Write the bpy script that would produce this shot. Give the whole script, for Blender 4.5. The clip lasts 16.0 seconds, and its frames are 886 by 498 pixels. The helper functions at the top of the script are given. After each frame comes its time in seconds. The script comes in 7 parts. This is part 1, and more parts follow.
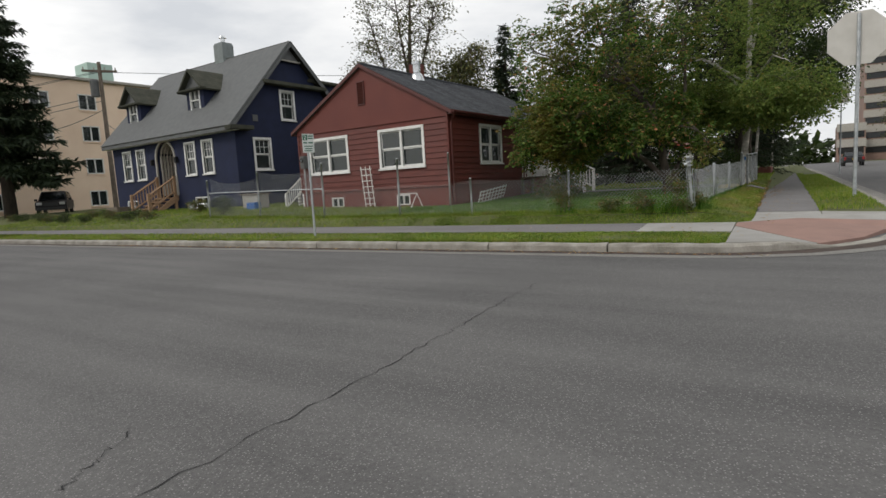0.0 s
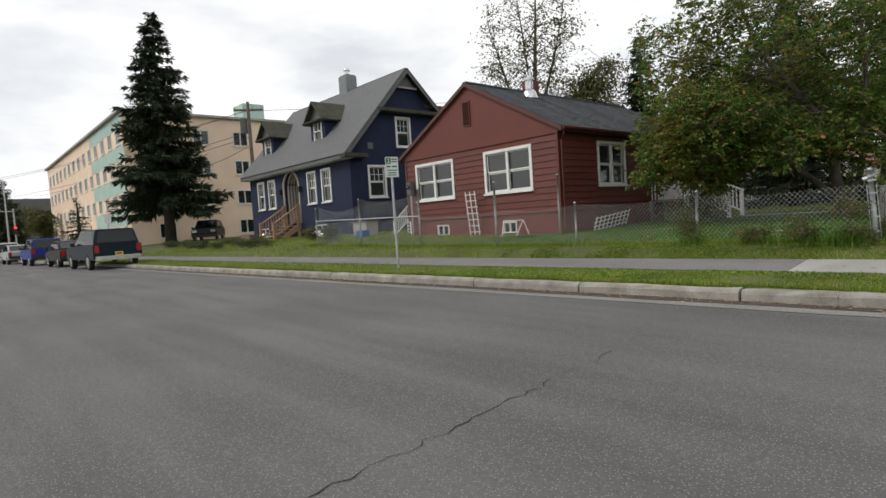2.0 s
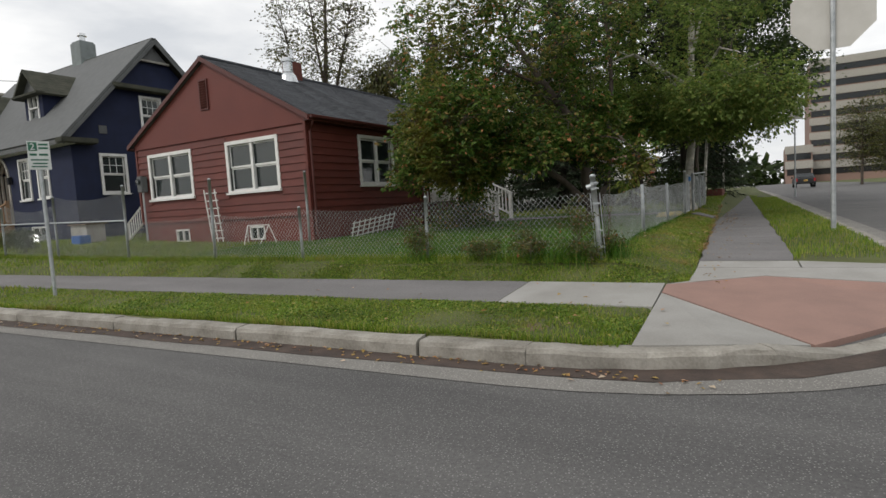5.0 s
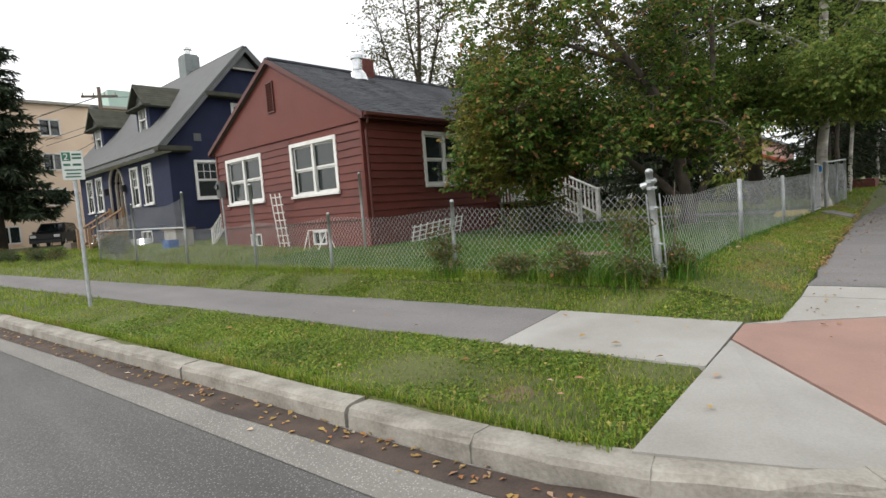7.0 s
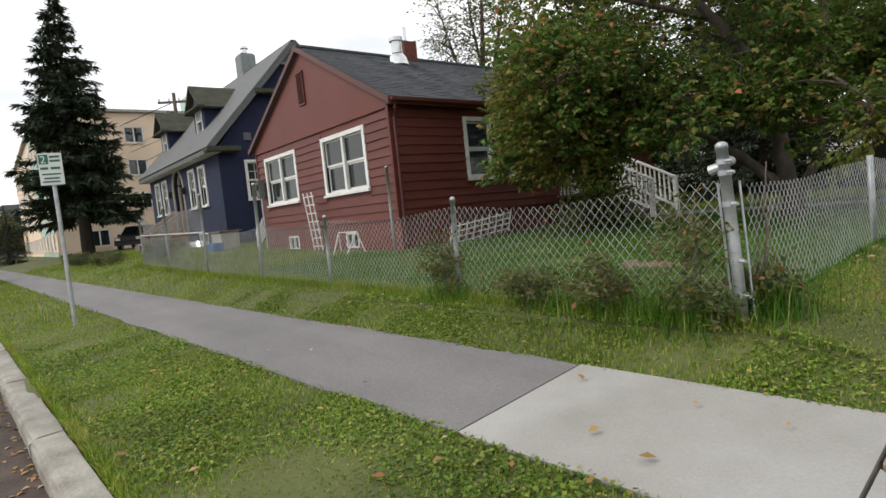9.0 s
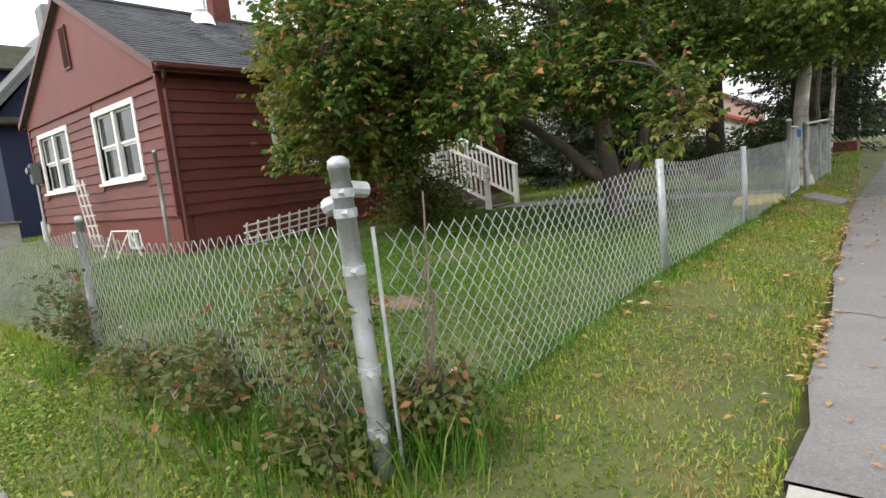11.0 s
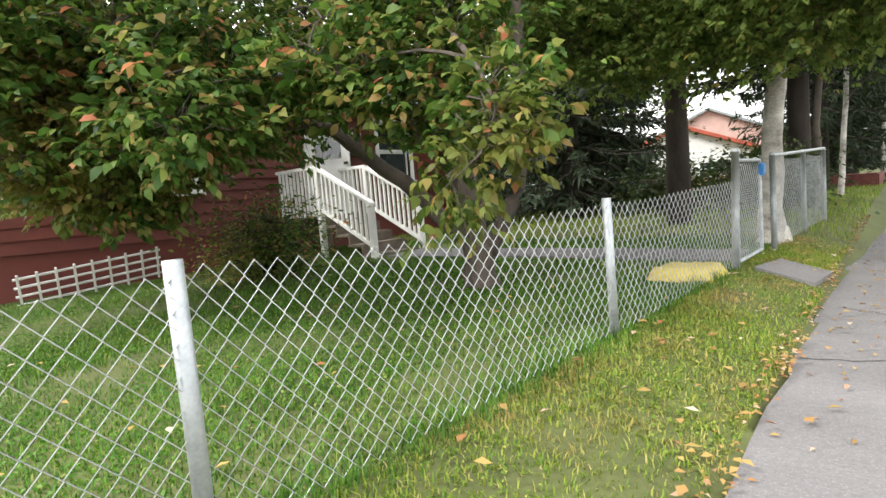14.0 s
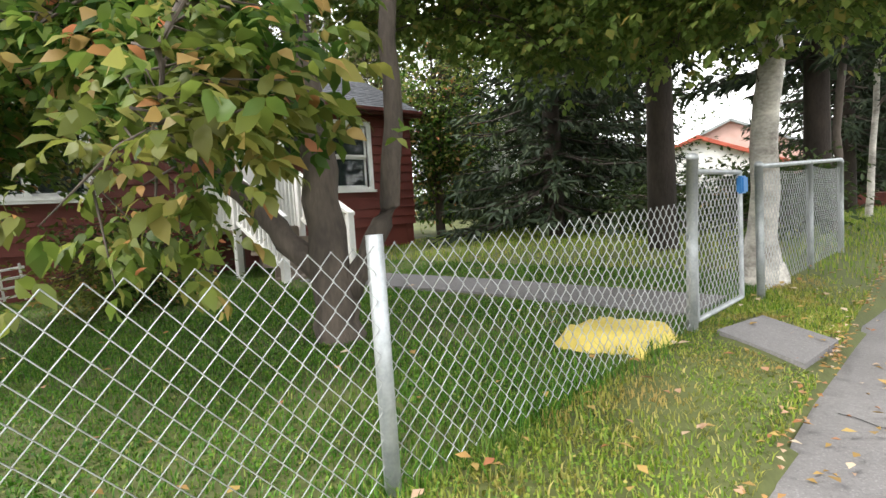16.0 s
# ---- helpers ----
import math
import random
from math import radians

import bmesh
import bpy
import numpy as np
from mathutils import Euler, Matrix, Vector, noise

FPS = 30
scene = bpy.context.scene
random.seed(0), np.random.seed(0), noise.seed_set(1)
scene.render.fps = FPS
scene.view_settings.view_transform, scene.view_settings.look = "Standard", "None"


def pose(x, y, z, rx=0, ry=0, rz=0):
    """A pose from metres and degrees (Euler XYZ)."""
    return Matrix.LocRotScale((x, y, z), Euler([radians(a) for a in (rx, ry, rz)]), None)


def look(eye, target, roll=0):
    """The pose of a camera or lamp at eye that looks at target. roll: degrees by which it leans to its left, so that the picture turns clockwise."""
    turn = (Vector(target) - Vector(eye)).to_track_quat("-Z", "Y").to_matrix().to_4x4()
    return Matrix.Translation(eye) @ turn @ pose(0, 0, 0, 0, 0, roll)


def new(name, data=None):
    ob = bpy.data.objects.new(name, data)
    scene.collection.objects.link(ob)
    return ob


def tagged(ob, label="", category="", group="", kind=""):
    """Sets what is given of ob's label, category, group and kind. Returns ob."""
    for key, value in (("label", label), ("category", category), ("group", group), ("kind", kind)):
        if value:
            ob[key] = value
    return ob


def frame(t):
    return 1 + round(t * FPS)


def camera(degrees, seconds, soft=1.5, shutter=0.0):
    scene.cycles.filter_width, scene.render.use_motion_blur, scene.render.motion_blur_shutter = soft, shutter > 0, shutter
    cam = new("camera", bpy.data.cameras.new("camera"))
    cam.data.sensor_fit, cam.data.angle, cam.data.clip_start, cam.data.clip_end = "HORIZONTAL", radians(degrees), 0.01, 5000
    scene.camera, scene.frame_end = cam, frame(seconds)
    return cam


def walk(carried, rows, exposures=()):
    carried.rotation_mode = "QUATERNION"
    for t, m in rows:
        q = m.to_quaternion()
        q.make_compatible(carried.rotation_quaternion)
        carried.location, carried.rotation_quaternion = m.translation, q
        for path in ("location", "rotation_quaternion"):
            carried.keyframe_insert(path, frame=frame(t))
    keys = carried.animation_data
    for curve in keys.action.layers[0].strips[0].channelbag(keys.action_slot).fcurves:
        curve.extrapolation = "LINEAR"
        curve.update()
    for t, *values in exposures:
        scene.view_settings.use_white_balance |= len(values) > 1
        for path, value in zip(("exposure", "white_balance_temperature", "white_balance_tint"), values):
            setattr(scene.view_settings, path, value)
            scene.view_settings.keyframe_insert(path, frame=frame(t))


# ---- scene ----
cam = camera(76.9, 16.0)
PATH = [
    (0, (2.261, -12.762, 0.88), (1.14, -11.122, 0.65), -3.3),
    (0.5, (2.162, -12.41, 0.87), (0.969, -10.814, 0.677), -3.7),
    (1, (2.092, -11.938, 0.87), (0.869, -10.362, 0.699), -3.5),
    (1.5, (2.062, -11.311, 0.88), (0.714, -9.838, 0.751), -3.9),
    (2, (1.946, -10.626, 0.82), (0.452, -9.299, 0.713), -3.8),
    (2.5, (1.865, -10.095, 0.8), (0.339, -8.804, 0.714), -4),
    (3, (1.8, -9.602, 0.82), (0.259, -8.329, 0.739), -4),
    (3.5, (1.786, -9.086, 0.853), (0.302, -7.751, 0.722), -4.4),
    (4, (1.762, -8.72, 0.934), (0.384, -7.278, 0.779), -4.4),
    (4.5, (1.781, -8.057, 0.91), (0.658, -6.414, 0.71), -3.9),
    (4.7, (1.85, -7.809, 0.9), (0.842, -6.089, 0.741), -3.6),
    (6.8, (2.19, -5.768, 0.9), (0.909, -4.247, 0.685), -4),
    (7, (2.15, -5.568, 0.937), (0.804, -4.096, 0.792), -4.4),
    (7.5, (1.837, -5.119, 0.884), (0.334, -3.806, 0.757), -4.5),
    (8, (1.825, -4.591, 0.895), (0.344, -3.255, 0.743), -4.8),
    (8.5, (1.648, -4.128, 0.893), (0.1, -2.869, 0.754), -5.5),
    (8.7, (1.569, -3.937, 0.906), (0.01, -2.691, 0.771), -5.8),
    (11, (1.432, -1.239, 1.077), (0.143, 0.267, 0.813), -5.7),
    (11.5, (1.538, -0.639, 1.144), (0.186, 0.823, 0.956), -6.1),
    (12, (1.529, -0.008, 1.156), (0.202, 1.472, 0.933), -6.0),
    (12.5, (1.552, 0.634, 1.097), (0.252, 2.15, 0.989), -6.4),
    (13, (1.57, 1.228, 1.12), (0.2, 2.675, 0.945), -6.4),
    (13.5, (1.664, 1.816, 1.131), (0.316, 3.278, 0.921), -5.8),
    (14, (1.572, 2.456, 1.143), (0.217, 3.915, 0.959), -4.7),
    (14.5, (1.534, 2.998, 1.148), (0.26, 4.531, 0.978), -3.1),
    (15, (1.396, 3.576, 1.161), (0.095, 5.09, 1.042), -2.2),
    (15.5, (1.331, 4.098, 1.158), (0.043, 5.623, 1.031), -2.1),
    (16, (1.429, 4.538, 1.131), (0.016, 5.946, 0.983), -3.5),
]
EXPOSURES = [(0, 0.05), (1.5, 0.27), (2.6, 0.0), (3.3, -0.28), (4.2, -0.3), (4.6, -0.15), (6.8, 0.7), (8.7, 0.5), (11, 1.25), (12, 1.75), (14.5, 2.0), (16, 2.1)]
walk(cam, [(t, look(eye, target, roll)) for t, eye, target, roll in PATH], EXPOSURES)
# ---- place ----
# ---- light ----
SUN_EL, SUN_AZ = radians(38), radians(215)
world = bpy.data.worlds.new("sky")
scene.world = world
world.use_nodes = True
wn, wl = world.node_tree.nodes, world.node_tree.links
wn.clear()
w_out, w_bg = wn.new("ShaderNodeOutputWorld"), wn.new("ShaderNodeBackground")
w_sky = wn.new("ShaderNodeTexSky")
w_sky.sky_type, w_sky.sun_disc = "NISHITA", False
w_sky.sun_elevation, w_sky.sun_rotation = SUN_EL, SUN_AZ
w_sky.air_density, w_sky.dust_density = 1.0, 2.5
w_co, w_map = wn.new("ShaderNodeTexCoord"), wn.new("ShaderNodeMapping")
w_map.inputs["Scale"].default_value = (1.0, 1.0, 3.2)
w_noise, w_ramp, w_mix = wn.new("ShaderNodeTexNoise"), wn.new("ShaderNodeValToRGB"), wn.new("ShaderNodeMix")
w_noise.inputs["Scale"].default_value, w_noise.inputs["Detail"].default_value = 2.3, 7.0
w_noise.inputs["Roughness"].default_value = 0.55
w_ramp.color_ramp.elements[0].position, w_ramp.color_ramp.elements[1].position = 0.34, 0.62
w_ramp.color_ramp.elements[0].color = (8.2, 8.45, 8.8, 1)
w_ramp.color_ramp.elements[1].color = (12.8, 12.7, 12.5, 1)
w_mix.data_type = "RGBA"
w_mix.inputs["Factor"].default_value = 0.9
wl.new(w_co.outputs["Generated"], w_map.inputs["Vector"])
wl.new(w_map.outputs["Vector"], w_noise.inputs["Vector"])
wl.new(w_noise.outputs["Fac"], w_ramp.inputs["Fac"])
wl.new(w_sky.outputs["Color"], w_mix.inputs["A"])
wl.new(w_ramp.outputs["Color"], w_mix.inputs["B"])
wl.new(w_mix.outputs["Result"], w_bg.inputs["Color"])
w_bg.inputs["Strength"].default_value = 0.085
wl.new(w_bg.outputs["Background"], w_out.inputs["Surface"])
sun_data = bpy.data.lights.new("sun", "SUN")
sun_data.energy, sun_data.angle, sun_data.color = 1.0, radians(14), (1.0, 0.96, 0.9)
sun = new("sun", sun_data)
sun.matrix_world = look((-30 * math.sin(SUN_AZ - math.pi), -40, 40), (0, 0, 0))


# ---- materials ----
def mat(name, a, b=None, rough=0.7, metal=0.0, scale=6.0, fine=60.0, bump=0.15, rand=0.0, spec=0.5, trans=0.0, stretch=(1, 1, 1), contrast=0.25, island=0.0):
    """A surface whose colour wanders between a and b at two scales, with fine relief. rand: change from piece to piece."""
    m = bpy.data.materials.new(name)
    m.use_nodes = True
    n, l = m.node_tree.nodes, m.node_tree.links
    p = n["Principled BSDF"]
    b = b or tuple(c * 0.75 for c in a)
    co, mp = n.new("ShaderNodeTexCoord"), n.new("ShaderNodeMapping")
    mp.inputs["Scale"].default_value = stretch
    l.new(co.outputs["Object"], mp.inputs["Vector"])
    big, small = n.new("ShaderNodeTexNoise"), n.new("ShaderNodeTexNoise")
    big.inputs["Scale"].default_value, big.inputs["Detail"].default_value = scale, 5
    small.inputs["Scale"].default_value, small.inputs["Detail"].default_value = fine, 3
    for t in (big, small):
        l.new(mp.outputs["Vector"], t.inputs["Vector"])
    add = n.new("ShaderNodeMath")
    add.operation = "MULTIPLY_ADD"
    add.inputs[1].default_value = 0.45
    l.new(small.outputs["Fac"], add.inputs[0])
    l.new(big.outputs["Fac"], add.inputs[2])
    ramp = n.new("ShaderNodeValToRGB")
    ramp.color_ramp.elements[0].position, ramp.color_ramp.elements[1].position = 0.72 - contrast, 0.72 + contrast
    ramp.color_ramp.elements[0].color, ramp.color_ramp.elements[1].color = (*b, 1), (*a, 1)
    l.new(add.outputs[0], ramp.inputs["Fac"])
    colour = ramp.outputs["Color"]
    if island:
        geo, ihsv, irng = n.new("ShaderNodeNewGeometry"), n.new("ShaderNodeHueSaturation"), n.new("ShaderNodeMapRange")
        irng.inputs["To Min"].default_value, irng.inputs["To Max"].default_value = 1 - island, 1 + island
        l.new(geo.outputs["Random Per Island"], irng.inputs["Value"])
        l.new(irng.outputs["Result"], ihsv.inputs["Value"])
        l.new(colour, ihsv.inputs["Color"])
        colour = ihsv.outputs["Color"]
    if rand:
        info, hsv, rng = n.new("ShaderNodeObjectInfo"), n.new("ShaderNodeHueSaturation"), n.new("ShaderNodeMapRange")
        rng.inputs["To Min"].default_value, rng.inputs["To Max"].default_value = 1 - rand, 1 + rand
        l.new(info.outputs["Random"], rng.inputs["Value"])
        l.new(rng.outputs["Result"], hsv.inputs["Value"])
        l.new(colour, hsv.inputs["Color"])
        colour = hsv.outputs["Color"]
    l.new(colour, p.inputs["Base Color"])
    p.inputs["Roughness"].default_value, p.inputs["Metallic"].default_value = rough, metal
    p.inputs["Specular IOR Level"].default_value = spec
    if bump:
        bp = n.new("ShaderNodeBump")
        bp.inputs["Strength"].default_value, bp.inputs["Distance"].default_value = bump, 0.02
        l.new(add.outputs[0], bp.inputs["Height"])
        l.new(bp.outputs["Normal"], p.inputs["Normal"])
    return m


def asphalt_mat(name, light, dark, patch, chips=0.75):
    """Worn bitumen: broad patches, long streaks, and pale chips of stone."""
    m = bpy.data.materials.new(name)
    m.use_nodes = True
    n, l = m.node_tree.nodes, m.node_tree.links
    p = n["Principled BSDF"]
    co = n.new("ShaderNodeTexCoord")
    mp = n.new("ShaderNodeMapping")
    mp.inputs["Scale"].default_value, mp.inputs["Rotation"].default_value = (0.25, 2.2, 1), (0, 0, radians(-18))
    l.new(co.outputs["Object"], mp.inputs["Vector"])
    fac = []
    for sc, src, det in ((patch, co.outputs["Object"], 6), (0.9, mp.outputs["Vector"], 4), (38, co.outputs["Object"], 3), (120, co.outputs["Object"], 2)):
        t = n.new("ShaderNodeTexNoise")
        t.inputs["Scale"].default_value, t.inputs["Detail"].default_value = sc, det
        l.new(src, t.inputs["Vector"])
        fac.append(t.outputs["Fac"])
    acc = None
    for f, w in zip(fac, (0.8, 1.15, 0.9, 0.9)):
        k = n.new("ShaderNodeMath")
        k.operation = "MULTIPLY_ADD"
        k.inputs[1].default_value = w
        l.new(f, k.inputs[0])
        if acc is None:
            k.inputs[2].default_value = 0
        else:
            l.new(acc, k.inputs[2])
        acc = k.outputs[0]
    rng = n.new("ShaderNodeMapRange")
    rng.inputs["From Min"].default_value, rng.inputs["From Max"].default_value = 1.45, 2.3
    l.new(acc, rng.inputs["Value"])
    mix = n.new("ShaderNodeMix")
    mix.data_type = "RGBA"
    mix.inputs["A"].default_value, mix.inputs["B"].default_value = (*dark, 1), (*light, 1)
    l.new(rng.outputs["Result"], mix.inputs["Factor"])
    chip, gt, mix2 = n.new("ShaderNodeTexVoronoi"), n.new("ShaderNodeMapRange"), n.new("ShaderNodeMix")
    chip.inputs["Scale"].default_value = 55
    l.new(co.outputs["Object"], chip.inputs["Vector"])
    gt.inputs["From Min"].default_value, gt.inputs["From Max"].default_value = 0.3, 0.14
    l.new(chip.outputs["Distance"], gt.inputs["Value"])
    chip_f = n.new("ShaderNodeMath")
    chip_f.operation = "MULTIPLY"
    chip_f.inputs[1].default_value = chips
    l.new(gt.outputs["Result"], chip_f.inputs[0])
    mix2.data_type = "RGBA"
    mix2.inputs["B"].default_value = tuple(min(1, c * 2.1) for c in light) + (1,)
    l.new(chip_f.outputs[0], mix2.inputs["Factor"])
    l.new(mix.outputs["Result"], mix2.inputs["A"])
    l.new(mix2.outputs["Result"], p.inputs["Base Color"])
    p.inputs["Roughness"].default_value = 0.88
    bp = n.new("ShaderNodeBump")
    bp.inputs["Strength"].default_value, bp.inputs["Distance"].default_value = 0.6, 0.01
    l.new(acc, bp.inputs["Height"])
    l.new(bp.outputs["Normal"], p.inputs["Normal"])
    return m


def leaf_mat(name, stops, trans=0.35, rough=0.5, dry=None):
    """Leaves or blades: colour from piece to piece along the stops, some light shining through."""
    m = bpy.data.materials.new(name)
    m.use_nodes = True
    n, l = m.node_tree.nodes, m.node_tree.links
    p, out = n["Principled BSDF"], n["Material Output"]
    geo, ramp = n.new("ShaderNodeNewGeometry"), n.new("ShaderNodeValToRGB")
    els = ramp.color_ramp.elements
    els[0].position, els[0].color = stops[0][0], (*stops[0][1], 1)
    els[1].position, els[1].color = stops[-1][0], (*stops[-1][1], 1)
    for pos, c in stops[1:-1]:
        els.new(pos).color = (*c, 1)
    l.new(geo.outputs["Random Per Island"], ramp.inputs["Fac"])
    co, nz, mul = n.new("ShaderNodeTexCoord"), n.new("ShaderNodeTexNoise"), n.new("ShaderNodeHueSaturation")
    nz.inputs["Scale"].default_value = 0.9
    rng = n.new("ShaderNodeMapRange")
    rng.inputs["To Min"].default_value, rng.inputs["To Max"].default_value = 0.55, 1.45
    l.new(co.outputs["Object"], nz.inputs["Vector"])
    l.new(nz.outputs["Fac"], rng.inputs["Value"])
    l.new(rng.outputs["Result"], mul.inputs["Value"])
    hue = ramp.outputs["Color"]
    if dry:
        # parched or clovered patches of a metre or less
        dn, dr, dm = n.new("ShaderNodeTexNoise"), n.new("ShaderNodeMapRange"), n.new("ShaderNodeMix")
        dn.inputs["Scale"].default_value, dn.inputs["Detail"].default_value = dry[1], 5
        l.new(co.outputs["Object"], dn.inputs["Vector"])
        dr.inputs["From Min"].default_value, dr.inputs["From Max"].default_value = dry[2], dry[2] + 0.2
        dr.inputs["To Max"].default_value = 0.85
        l.new(dn.outputs["Fac"], dr.inputs["Value"])
        dm.data_type = "RGBA"
        dm.inputs["B"].default_value = (*dry[0], 1)
        l.new(dr.outputs["Result"], dm.inputs["Factor"])
        l.new(hue, dm.inputs["A"])
        hue = dm.outputs["Result"]
    l.new(hue, mul.inputs["Color"])
    l.new(mul.outputs["Color"], p.inputs["Base Color"])
    p.inputs["Roughness"].default_value = rough
    p.inputs["Specular IOR Level"].default_value = 0.3
    tr, mix = n.new("ShaderNodeBsdfTranslucent"), n.new("ShaderNodeMixShader")
    l.new(mul.outputs["Color"], tr.inputs["Color"])
    mix.inputs["Fac"].default_value = trans
    l.new(p.outputs["BSDF"], mix.inputs[1])
    l.new(tr.outputs["BSDF"], mix.inputs[2])
    l.new(mix.outputs["Shader"], out.inputs["Surface"])
    return m


def glass_mat(name, tint, clear):
    m = bpy.data.materials.new(name)
    m.use_nodes = True
    n, l = m.node_tree.nodes, m.node_tree.links
    p, out = n["Principled BSDF"], n["Material Output"]
    p.inputs["Base Color"].default_value, p.inputs["Roughness"].default_value = (*tint, 1), 0.03
    p.inputs["Specular IOR Level"].default_value = 0.9
    tr, mix = n.new("ShaderNodeBsdfTransparent"), n.new("ShaderNodeMixShader")
    mix.inputs["Fac"].default_value = clear
    l.new(p.outputs["BSDF"], mix.inputs[1])
    l.new(tr.outputs["BSDF"], mix.inputs[2])
    l.new(mix.outputs["Shader"], out.inputs["Surface"])
    return m


def glow(name, colour, power):
    m = bpy.data.materials.new(name)
    m.use_nodes = True
    p = m.node_tree.nodes["Principled BSDF"]
    p.inputs["Base Color"].default_value = (*colour, 1)
    p.inputs["Emission Color"].default_value, p.inputs["Emission Strength"].default_value = (*colour, 1), power
    return m


M_ASPHALT = asphalt_mat("asphalt", (0.138, 0.134, 0.13), (0.066, 0.064, 0.063), 0.35)
M_WALK_ASPHALT = asphalt_mat("path_asphalt", (0.2, 0.19, 0.188), (0.125, 0.118, 0.118), 1.2, 0.22)
M_GUTTER = asphalt_mat("gutter_concrete", (0.24, 0.23, 0.21), (0.15, 0.142, 0.13), 1.5)
M_CONCRETE = mat("concrete", (0.36, 0.35, 0.33), (0.25, 0.24, 0.22), 0.9, scale=1.6, fine=70, bump=0.25, rand=0.06)
M_KERB = mat("kerb_concrete", (0.36, 0.34, 0.3), (0.17, 0.155, 0.13), 0.92, scale=3.5, fine=45, bump=0.6, rand=0.1)
M_PINK = mat("pink_concrete", (0.31, 0.19, 0.155), (0.24, 0.15, 0.125), 0.9, scale=2.5, fine=60, bump=0.25)
M_DIRT = mat("gutter_dirt", (0.09, 0.062, 0.048), (0.035, 0.026, 0.022), 0.95, scale=5, fine=60, bump=0.5)
M_SOIL = mat("lawn_soil", (0.105, 0.12, 0.032), (0.055, 0.062, 0.018), 0.95, scale=1.1, fine=35, bump=0.5)
M_BROWN_SOIL = mat("bare_soil", (0.17, 0.12, 0.075), (0.07, 0.05, 0.035), 0.95, scale=4, fine=40, bump=0.6)
M_CRACK = mat("crack", (0.02, 0.02, 0.02), None, 0.95)
M_RED = mat("red_paint", (0.128, 0.026, 0.017), (0.085, 0.016, 0.011), 0.6, scale=2.2, fine=40, bump=0.1, rand=0.09, stretch=(1, 1, 3))
M_RED_FLAT = mat("red_gable_paint", (0.14, 0.031, 0.021), (0.112, 0.023, 0.017), 0.6, scale=1.2, fine=30, bump=0.06)
M_RED_DARK = mat("red_trim_paint", (0.09, 0.02, 0.015), None, 0.5, scale=3, bump=0.05)
M_BLUE = mat("navy_stucco", (0.0095, 0.016, 0.052), (0.006, 0.01, 0.034), 0.85, scale=2, fine=70, bump=0.3)
M_WHITE = mat("white_paint", (0.78, 0.78, 0.76), (0.62, 0.61, 0.58), 0.5, scale=4, fine=40, bump=0.06)
M_CREAM = mat("cream_stucco", (0.85, 0.672, 0.516), (0.744, 0.564, 0.42), 0.9, scale=0.6, fine=20, bump=0.15)
M_MINT = mat("mint_stucco", (0.42, 0.56, 0.5), (0.36, 0.48, 0.43), 0.9, scale=0.6, fine=20, bump=0.1)
M_SHINGLE_DARK = mat("charcoal_shingle", (0.075, 0.08, 0.09), (0.035, 0.038, 0.045), 0.9, scale=7, fine=60, bump=0.5, rand=0.1, island=0.35)
M_SHINGLE_GREY = mat("grey_green_shingle", (0.06, 0.06, 0.044), (0.026, 0.028, 0.02), 0.95, scale=2.5, fine=50, bump=0.5, rand=0.1, island=0.4)
M_TRIM_GREY = mat("grey_trim", (0.12, 0.125, 0.125), None, 0.7, scale=4, bump=0.1)
M_GREYBLOCK = mat("grey_chimney", (0.25, 0.28, 0.28), (0.18, 0.2, 0.2), 0.9, scale=4, bump=0.3)
M_BRICK = mat("dark_red_brick", (0.17, 0.055, 0.04), (0.1, 0.03, 0.025), 0.9, scale=8, bump=0.4)
M_GALV = mat("galvanised_steel", (0.5, 0.52, 0.53), (0.3, 0.32, 0.33), 0.5, metal=0.6, scale=9, fine=70, bump=0.08)
M_WIRE = mat("galvanised_wire", (0.52, 0.54, 0.54), (0.34, 0.35, 0.35), 0.5, metal=0.5, scale=5, bump=0)
M_SHINY = mat("bright_metal", (0.7, 0.72, 0.73), (0.5, 0.52, 0.53), 0.25, metal=0.9, scale=5, bump=0.05)
M_NEWWOOD = mat("bare_lumber", (0.38, 0.24, 0.14), (0.24, 0.15, 0.09), 0.8, scale=5, fine=30, bump=0.2, stretch=(1, 1, 6))
M_GREYWOOD = mat("weathered_wood", (0.2, 0.16, 0.125), (0.1, 0.08, 0.065), 0.9, scale=5, fine=30, bump=0.3)
M_PANE = glass_mat("window_glass", (0.03, 0.04, 0.04), 0.35)
M_CARGLASS = glass_mat("car_glass", (0.012, 0.016, 0.018), 0.05)
M_CARGLASS.node_tree.nodes["Principled BSDF"].inputs["Specular IOR Level"].default_value = 0.4
M_BLIND = mat("green_blind", (0.12, 0.2, 0.14), (0.09, 0.16, 0.11), 0.8, scale=2, bump=0.05)
M_CURTAIN = mat("pale_curtain", (0.5, 0.5, 0.47), (0.36, 0.36, 0.34), 0.9, scale=5, bump=0.2, stretch=(6, 6, 1))
# near-black colour that stands in for the dark of unlit rooms and hollows
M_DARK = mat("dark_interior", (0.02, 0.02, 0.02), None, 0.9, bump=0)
M_BLACK = mat("black_plastic", (0.015, 0.015, 0.016), None, 0.5, bump=0.05)
M_RUBBER = mat("tyre_rubber", (0.018, 0.018, 0.018), None, 0.85, bump=0.1)
M_BARK = mat("grey_brown_bark", (0.12, 0.095, 0.075), (0.045, 0.036, 0.03), 0.95, scale=6, fine=40, bump=0.9, stretch=(1, 1, 0.3))
